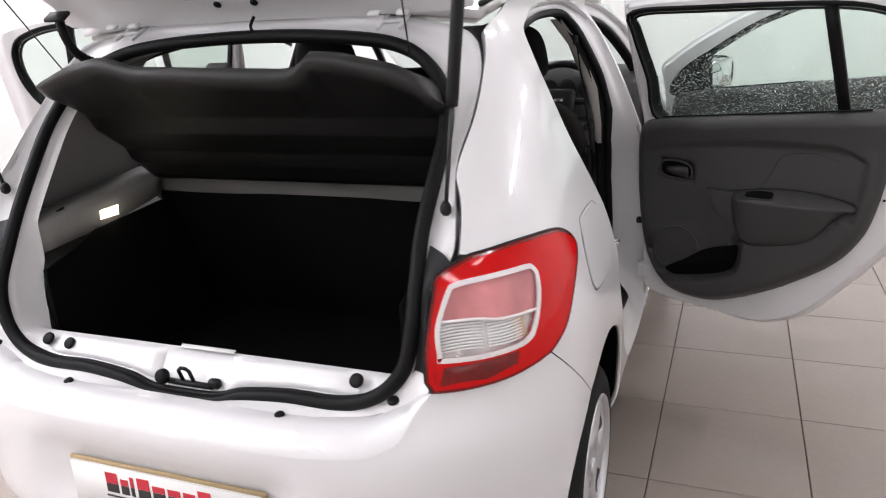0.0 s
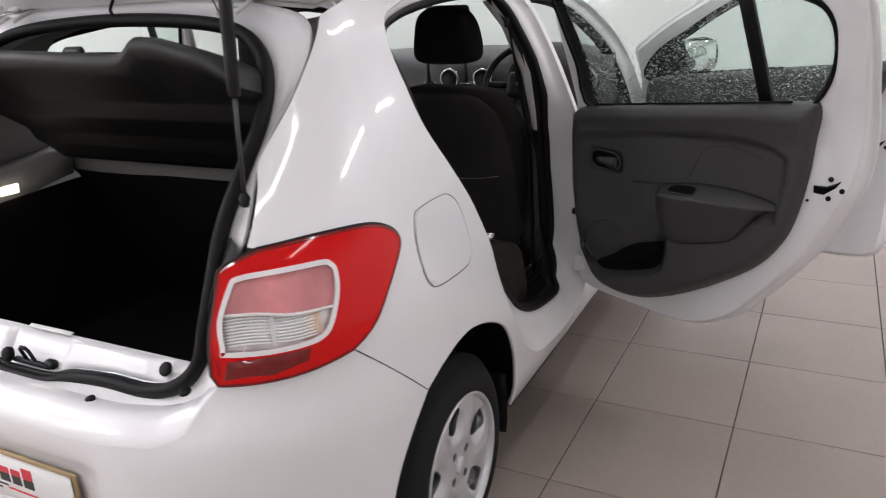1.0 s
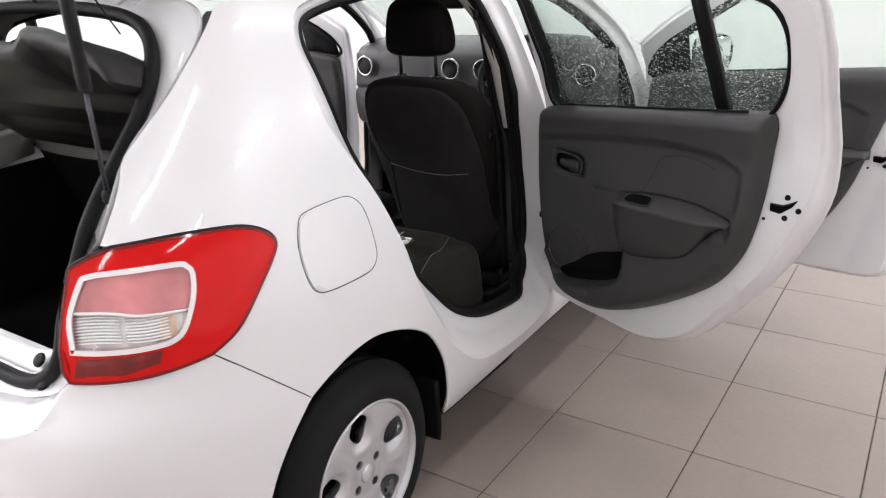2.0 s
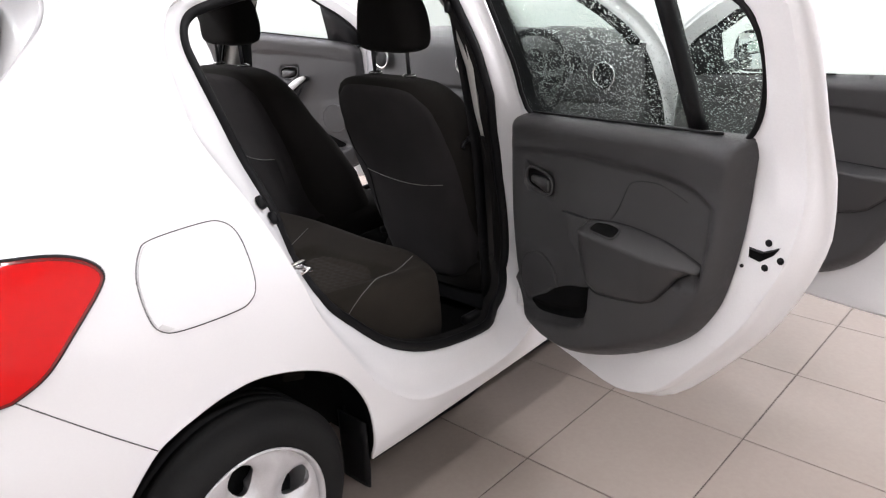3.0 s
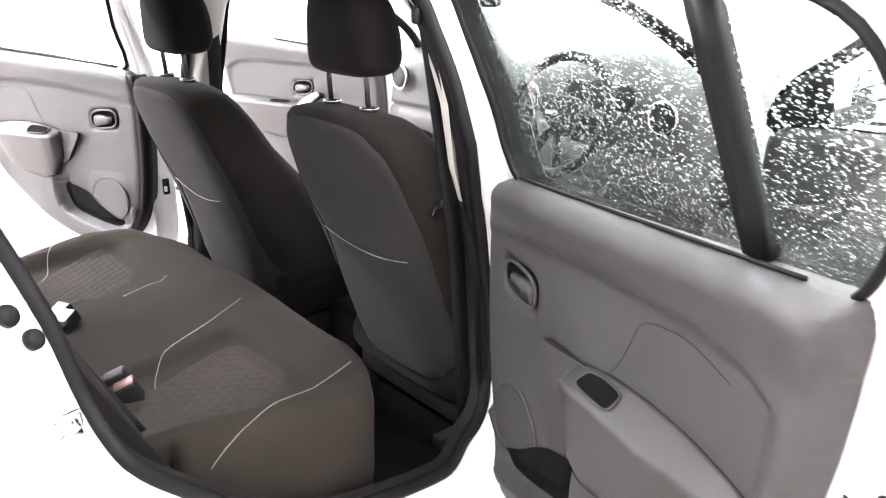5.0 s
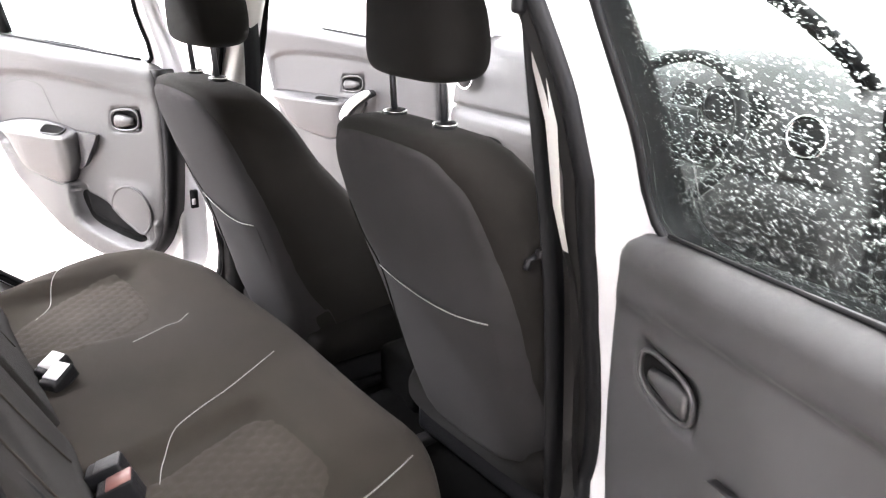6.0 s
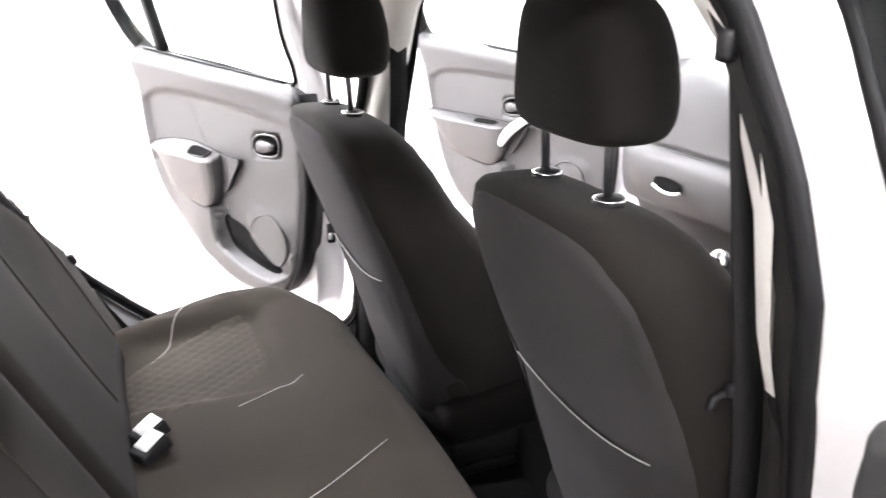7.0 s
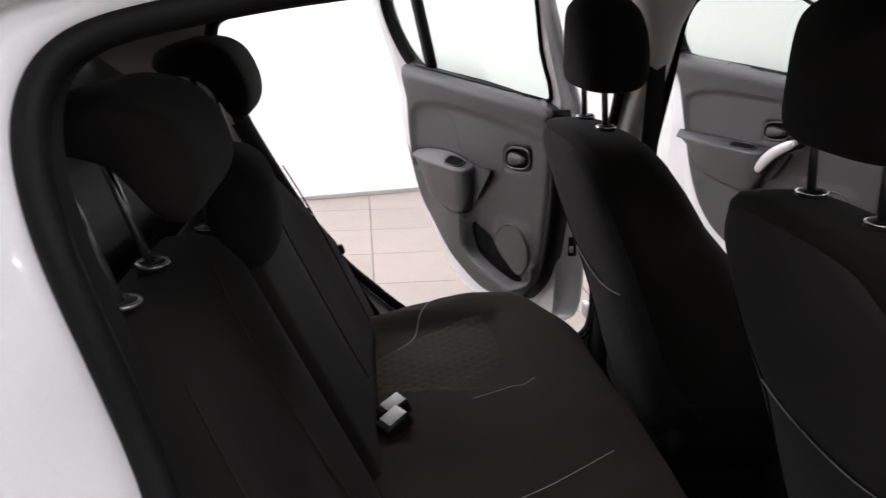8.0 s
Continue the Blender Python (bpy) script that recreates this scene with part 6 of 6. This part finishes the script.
part("rear_belt", strap(spline([(-0.64, 0.10, 1.30), (-0.645, 0.14, 1.15), (-0.65, 0.245, 0.95), (-0.66, 0.36, 0.70)], 6, False), 0.045), RUBBER, car, "black rear seat belt")
bm = tube([(-0.60, -0.11, 1.350), (-0.60, -0.075, 1.345), (-0.60, -0.07, 1.305), (-0.60, -0.105, 1.305)], 0.006, 8, True)
part("belt_ring", bm, CHROME, car, "bright belt loop on the pillar")
part("release_loop", tube([(0.640 + 0.002 * math.cos(a), 0.222 + 0.022 * math.cos(a), 1.115 + 0.034 * math.sin(a)) for a in np.linspace(0, 2 * math.pi, 20)[:-1]], 0.006, 8, True), CARD_LID, car, "seat release loop")

part("belt_clip", block((0.022, 0.034, 0.028), 0.008, 2, (-0.664, 0.362, 0.80), (20, 0, 0)), BLACK, bpy.data.objects["rear_belt.001"], "black belt guide")

# ---- dashboard and controls ----
dash = tagged(new("dashboard"), "dark grey dashboard with round vents")
dash.parent = car
rings = []
for x in np.linspace(-0.70, 0.70, 41):
    hood = 0.040 * math.exp(-((x - 0.36) / 0.17) ** 4)
    sag = 0.02 * (abs(x) / 0.7) ** 2
    box = 1 / (1 + math.exp((x + 0.16) * 60)) * (1 / (1 + math.exp((-0.66 - x) * 60)))
    prof = [(2.56, 1.12 - sag), (2.40, 1.205 - sag), (2.24, 1.222 - sag + hood * 0.4), (2.10, 1.208 - sag + hood), (2.03, 1.185 - sag + hood), (2.000, 1.160 - sag + hood * 0.8), (1.988, 1.135), (1.982, 1.06), (1.972, 0.985), (1.970, 0.972),
            (1.984 - 0.004 * box, 0.966), (1.984 - 0.006 * box, 0.958), (1.970 - 0.020 * box, 0.950), (1.962 - 0.024 * box, 0.925), (1.965 - 0.022 * box, 0.86), (1.980 - 0.018 * box, 0.80), (1.995 - 0.008 * box, 0.778), (2.03, 0.765), (2.10, 0.62), (2.2, 0.45), (2.5, 0.42)]
    rings.append([V((x, y, z)) for y, z in prof])
part("dash_body", loft(rings), CARD, dash, "dark grey dash moulding with a glovebox lid")
for x, z in ((-0.62, 1.078), (-0.09, 1.08), (0.09, 1.08), (0.61, 1.078)):
    c = V((x, 1.965, z))
    part("air_vent", disc(0.045, 0.012, 24, tuple(c), (80, 0, 0), 0.004), BLACK, dash, "round black air vent")
    part("vent_ring", tube([c + V((0.047 * math.cos(a), -0.012, 0.047 * math.sin(a))) for a in np.linspace(0, 2 * math.pi, 25)[:-1]], 0.006, 8, True), CHROME, dash, "chrome vent ring")
part("centre_console", block((0.22, 0.06, 0.30), 0.02, 2, (0, 1.965, 0.86), (-10, 0, 0)), BLACK, dash, "black centre console")
for k in range(4):
    part("console_panel", block((0.17, 0.012, 0.032), 0.004, 1, (0, 1.945 - 0.006 * k, 0.97 - 0.055 * k), (-10, 0, 0)), CARD_LID if k % 2 else SILVER, dash)
# flat black patch on the lid stands for the shade in the recess
catch = [V((-0.455 + 0.062 * q, 1.9375, 0.872 + 0.020 * w)) for q, w in squircle(0, 0, 1, 1, 20, 2.4)]
bm = bmesh.new()
bm.faces.new([bm.verts.new(p) for p in catch])
part("glovebox_recess", bm, CARPET_SHADE, dash, "finger recess of the glovebox, its shade a black patch")
part("glovebox_catch", tube([V((-0.455 + 0.058 * k, 1.934, 0.861 - 0.012 * (1 - k * k))) for k in np.linspace(-1, 1, 9)], 0.0055, 8), SILVER, dash, "pale glovebox catch")
for x in (-0.668, -0.172):
    part("glovebox_gap", tube([V((x, 1.966, 0.955)), V((x, 1.958, 0.92)), V((x, 1.962, 0.86)), V((x, 1.982, 0.79))], 0.0022, 6), BLACK, dash)
part("console_tunnel", block((0.17, 0.75, 0.16), 0.03, 2, (0, 1.62, 0.40)), CARPET_SHADE, dash, "black tunnel console")
lever = part("gear_lever", tube([(-0.02, 1.77, 0.50), (-0.02, 1.755, 0.66), (-0.025, 1.74, 0.80)], [0.022, 0.012, 0.010], 10), BLACK, dash, "black gear lever with a chrome knob")
part("gear_knob", slab([((-0.026, 1.738, 0.795 + 0.055 * k), 0.024 * f, 0.024 * f) for k, f in ((0, 0.4), (0.15, 0.8), (0.45, 1.0), (0.8, 0.85), (0.95, 0.5), (1.0, 0.15))], 16, 2), CHROME, lever, "chrome gear knob")
part("handbrake", tube([(0.05, 1.48, 0.45), (0.05, 1.36, 0.50), (0.05, 1.26, 0.52)], [0.018, 0.016, 0.014], 10), BLACK, dash, "black handbrake lever")
wh = pose(0.365, 1.78, 1.075, 68, 0, 0)
wheel_ob = part("steering_wheel", tube([V((0.182 * math.cos(a), 0.178 * math.sin(a), 0.0)) for a in np.linspace(0, 2 * math.pi, 41)[:-1]], 0.0155, 10, True), BLACK, dash, "black steering wheel", m=wh)
bm = block((0.15, 0.12, 0.05), 0.03, 3)
for ang in (0, 180, 250, 290):
    block((0.12, 0.03, 0.018), 0.006, 1, (0.115 * math.cos(radians(ang)), 0.115 * math.sin(radians(ang)), -0.005), (0, 0, ang), bm=bm)
part("wheel_boss", bm, BLACK, wheel_ob, m=wh)
part("wheel_mark", block((0.045, 0.014, 0.006), 0.003, 1, (0, 0.0, 0.027)), CHROME, wheel_ob, "chrome bar on the wheel boss", m=wh)
part("steering_column", tube([(0.365, 1.81, 1.06), (0.365, 2.03, 0.98)], 0.05, 14), BLACK, dash)
for x in (0.26, 0.45):
    part("column_stalk", tube([(0.365, 1.86, 1.05), (x, 1.84, 1.065)], [0.014, 0.008], 8), BLACK, dash)
for x in (0.27, 0.36, 0.45):
    part("dial", disc(0.042, 0.006, 24, (x, 1.985, 1.115), (80, 0, 0)), BLACK, dash, "instrument dial")
    part("dial_ring", tube([V((x + 0.043 * math.cos(a), 1.975, 1.116 + 0.043 * math.sin(a))) for a in np.linspace(0, 2 * math.pi, 25)[:-1]], 0.003, 6, True), BLACK, dash)
part("rear_mirror", block((0.22, 0.03, 0.065), 0.02, 2, (0.0, 1.78, 1.40), (10, 0, 0)), BLACK, car, "black rear-view mirror")
part("bulkhead", sheet(dense([(-0.75, 0.25), (0.75, 0.25), (0.75, 1.0), (-0.75, 1.0)], 0.15), [], lambda u, z: V((u, 2.52, z)), 0.2, 0.02, inward=(0, 1, 0)), CARPET_SHADE, car)

# ---- parcel shelf, tailgate, struts ----
shelf = tagged(new("parcel_shelf"), "black moulded parcel shelf hung up on cords in the boot", "parcel shelf")
CREST = ([-0.53, -0.50, -0.42, -0.32, -0.27, -0.22, 0.20, 0.235, 0.27, 0.34, 0.47, 0.52, 0.555], [-0.028, -0.010, 0.020, 0.037, 0.028, 0.012, -0.002, 0.004, 0.034, 0.030, 0.002, -0.022, -0.06])
UNDER = [(0.075, 1.045), (0.060, 1.060), (0.012, 1.098), (-0.002, 1.108), (-0.016, 1.140), (-0.028, 1.152), (-0.118, 1.206), (-0.132, 1.217), (-0.146, 1.252), (-0.160, 1.265), (-0.262, 1.326), (-0.284, 1.340)]
UPPER_FACE = [(-0.302, 1.362), (-0.300, 1.378), (-0.280, 1.386), (-0.20, 1.362), (-0.12, 1.318), (0.0, 1.215), (0.085, 1.10)]
rings = []
for u in np.linspace(0, 1, 57):
    ring = []
    for i, (y, z) in enumerate(UNDER + UPPER_FACE):
        v = max(0.0, min(1.0, (0.08 - y) / 0.38))
        x0, x1 = -0.565 + 0.045 * v, 0.545 + 0.015 * v
        x = x0 + (x1 - x0) * u
        d = min(1.0, min(u, 1 - u) * (x1 - x0) / 0.05)
        k = 0.30 + 0.70 * math.sqrt(max(0.0, 1 - (1 - d) ** 2))
        my, mz = y, 1.115 + (0.08 - y) * 0.70
        lift = float(np.interp(x, *CREST)) * (max(0.0, min(1.0, (-0.10 - y) / 0.16)) if i >= len(UNDER) - 2 else 0.0)
        ring.append(V((x, my, mz + (z - mz) * k + lift)))
    rings.append(ring)
part("shelf_board", loft(rings), SHELF, shelf, "black moulded shelf board")
for sgn in (1, -1):
    cord = [(sgn * 0.50, -0.22, 1.385), (sgn * 0.53, -0.36, 1.60)] if sgn < 0 else [(0.47, -0.20, 1.40), (0.52, -0.36, 1.60)]
    part("shelf_cord", tube(cord, 0.0018, 6), BLACK, shelf, "thin black cord")
part("shelf_catch", block((0.06, 0.02, 0.018), 0.006, 2, (-0.03, -0.205, 1.386), (35, 0, 0)), CARD_LID, shelf)

GATE = pose(0, -0.085, 1.492, 35, 0, 180)  # hinge line; local y runs along the open gate


def gate_at(u, v, off=0.0):
    return GATE @ V((u, v, off + 0.03 * (1 - (u / 0.6) ** 2) * 0.5))


gl = [(-0.50, -0.01), (0.50, -0.01), (0.56, 0.10), (0.585, 0.35), (0.60, 0.55), (0.59, 0.80), (0.50, 0.92), (-0.50, 0.92), (-0.59, 0.80), (-0.60, 0.55), (-0.585, 0.35), (-0.56, 0.10)]
gw = [(-0.40, 0.13), (0.40, 0.13), (0.47, 0.30), (0.46, 0.44), (-0.46, 0.44), (-0.47, 0.30)]
gate = part("tailgate", sheet([(q.x, q.y) for q in spline(gl, 4)], [[(q.x, q.y) for q in spline(gw, 4)]], lambda u, v: gate_at(u, v, 0.0), 0.05, 0.012, inward=(0, 0, 1)), JAMB, car, "white tailgate standing open")
part("gate_skin", sheet([(q.x, q.y) for q in spline(gl, 4)], [[(q.x, q.y) for q in spline(gw, 4)]], lambda u, v: gate_at(u, v, 0.055), 0.06, 0.006, inward=(0, 0, -1)), PAINT, gate)
edge = [(q.x, q.y) for q in spline(gl, 4)]
part("gate_edge", loft([[gate_at(u, v, d) for u, v in edge] for d in (0.0, 0.03, 0.055)], caps=False), JAMB, gate)
part("gate_glass", sheet(dense(grow(gw, 0.02), 0.1), [], lambda u, v: gate_at(u, v, 0.045), 0.15, 0.004), GLASS, gate, "tailgate window glass")
part("gate_trim", sheet(dense([(-0.47, 0.50), (0.47, 0.50), (0.50, 0.84), (-0.50, 0.84)], 0.06), [], lambda u, v: gate_at(u, v, -0.014), 0.1, 0.01, inward=(0, 0, 1)), CARD, gate, "dark inner tailgate trim")
for x in (-0.385, 0.385):
    bm = block((0.009, 0.085, 0.010), 0.003, 1, (x - 0.027, -0.080, 1.475), (24, 0, 0))
    block((0.009, 0.085, 0.010), 0.003, 1, (x + 0.027, -0.080, 1.475), (24, 0, 0), bm=bm)
    block((0.060, 0.009, 0.010), 0.003, 1, (x, -0.088, 1.473), (24, 0, 0), bm=bm)
    block((0.030, 0.022, 0.010), 0.003, 1, (x - 0.036, -0.112, 1.492), (24, 0, 0), bm=bm)
    block((0.030, 0.022, 0.010), 0.003, 1, (x + 0.036, -0.112, 1.492), (24, 0, 0), bm=bm)
    part("gate_hinge", bm, JAMB, gate, "white tailgate hinge")
gaiter = [V((-0.512, -0.10, 1.40)), V((-0.520, -0.15, 1.43)), V((-0.530, -0.17, 1.475)), V((-0.545, -0.165, 1.52))]
path = spline(gaiter, 10, False)
part("wire_gaiter", tube(path, [0.011 + 0.0025 * (i % 2) for i in range(len(path))], 10), RUBBER, gate, "black corrugated wire gaiter")
part("gaiter_end", block((0.07, 0.04, 0.012), 0.005, 1, (-0.545, -0.17, 1.525), (35, 0, 0)), RUBBER, gate)
for x, v, r in ((-0.05, 0.07, 0.010), (0.055, 0.07, 0.010), (-0.13, 0.10, 0.012), (0.12, 0.11, 0.012)):
    p = gate_at(x, v, -0.014)
    part("gate_plug", disc(r, 0.006, 12, tuple(p), (-145 + 0, 0, 180), 0.002), RUBBER, gate)
part("washer_hose", tube(spline([(0.02, -0.105, 1.50), (0.01, -0.11, 1.475), (0.02, -0.10, 1.452), (0.035, -0.09, 1.442)], 6, False), 0.004, 8), RUBBER, gate)
for sgn in (1, -1):
    a, b = V((sgn * 0.606, -0.378, 1.108)), V((sgn * 0.700, -0.455, 1.72))
    mid = a.lerp(b, 0.34)
    st = part("gas_strut", tube([mid, a.lerp(b, 0.37), b], [0.012, 0.0125, 0.0125], 12), BLACK, gate, "black gas strut")
    part("strut_rod", tube([a, mid], 0.0045, 8), STEEL, st, "thin steel strut rod")
    part("strut_ball", slab([((a.x, a.y, a.z - 0.014 + 0.03 * k), 0.012 * f, 0.012 * f) for k, f in ((0, 0.5), (0.2, 0.95), (0.6, 1), (0.85, 0.7), (1, 0.4))], 12, 2), BLACK, st)

# ---- the showroom ----
X0, X1, Y0R, Y1R, HT = ROOM
tagged(part("floor", block((X1 - X0 + 0.4, Y1R - Y0R + 0.4, 0.2), 0, 1, ((X0 + X1) / 2, (Y0R + Y1R) / 2, -0.104)), GROUT, smooth=False), "beige tiled showroom floor with dark joints", "floor", kind="structure")
SKEW = 11.3  # the west wall stands at this angle to the car
tagged(part("wall_west", block((0.2, 12.6, HT), 0, 1, (-4.458, 0.38, HT / 2), (0, 0, SKEW)), WALL, smooth=False), "plain white painted showroom wall", "wall", kind="structure")
tagged(part("baseboard_west", block((0.012, 12.2, 0.03), 0.003, 1, (-4.354, 0.40, 0.015), (0, 0, SKEW)), SKIRT, smooth=False), "thin grey skirting along the wall", "baseboard", kind="structure")
for nm, size, at in (("wall_east", (0.2, Y1R - Y0R + 0.4, HT), (X1 + 0.1, (Y0R + Y1R) / 2, HT / 2)),
                     ("wall_south", (X1 - X0, 0.2, HT), ((X0 + X1) / 2, Y0R - 0.1, HT / 2)), ("wall_north", (X1 - X0, 0.2, HT), ((X0 + X1) / 2, Y1R + 0.1, HT / 2))):
    tagged(part(nm, block(size, 0, 1, at), WALL, smooth=False), "plain white painted showroom wall", "wall", kind="structure")
tagged(part("ceiling", block((X1 - X0 + 0.4, Y1R - Y0R + 0.4, 0.2), 0, 1, ((X0 + X1) / 2, (Y0R + Y1R) / 2, HT + 0.1)), CEIL, smooth=False), "plain white ceiling", "ceiling", kind="structure")
for nm, size, at in (("baseboard_north", (X1 - X0 - 0.024, 0.012, 0.05), ((X0 + X1) / 2, Y1R - 0.006, 0.025)), ("baseboard_east", (0.012, Y1R - Y0R, 0.05), (X1 - 0.006, (Y0R + Y1R) / 2, 0.025))):
    tagged(part(nm, block(size, 0.003, 1, at), SKIRT, smooth=False), "thin grey skirting along the wall", "baseboard", kind="structure")
for x, y in LAMP_ROWS:
    lamp = part("ceiling_lamp", block((0.16, 1.5, 0.06), 0.012, 2, (x, y, HT - 0.031)), WHITE_PLASTIC)
    tagged(lamp, "white fluorescent strip lamp on the ceiling", "ceiling lamp", "ceiling strip lamps")
    part("diffuser", block((0.11, 1.46, 0.012), 0.005, 2, (x, y, HT - 0.068)), TUBE, lamp, "glowing diffuser")
    strip_lamp(x, y).parent = lamp
# floor tiles, the nearest ones singly
TX, TY, TX0, TY0 = 0.49, 0.535, 0.944, 1.0
floor_ob = bpy.data.objects["floor"]
tile_mesh = None
far = bmesh.new()
for i in range(math.floor((X0 - TX0) / TX), math.ceil((X1 - TX0) / TX)):
    for j in range(math.floor((Y0R - TY0) / TY), math.ceil((Y1R - TY0) / TY)):
        xa, xb = max(X0 + 0.002, TX0 + i * TX), min(X1 - 0.002, TX0 + (i + 1) * TX)
        ya, yb = max(Y0R + 0.002, TY0 + j * TY), min(Y1R - 0.002, TY0 + (j + 1) * TY)
        if xb - xa < 0.05 or yb - ya < 0.05:
            continue
        cx, cy = (xa + xb) / 2, (ya + yb) / 2
        whole = xb - xa > TX - 0.01 and yb - ya > TY - 0.01
        if whole and (0.4 < cx < 3.2 and -1.5 < cy < 6 or cx < -0.8 and -1.5 < cy < 3.5):
            if tile_mesh is None:
                b2 = block((TX - 0.0044, TY - 0.0044, 0.012), 0.0015, 1)
                ob = part("tile", b2, TILE, floor_ob, smooth=False)
                tile_mesh = ob.data
            else:
                ob = new("tile", tile_mesh)
                ob.parent = floor_ob
            ob.location = (cx, cy, -0.006)
        else:
            block((xb - xa - 0.0044, yb - ya - 0.0044, 0.012), 0, 1, (cx, cy, -0.006), bm=far)
tagged(part("tile_field", far, TILE, floor_ob, smooth=False), "more beige floor tiles", kind="stuff")
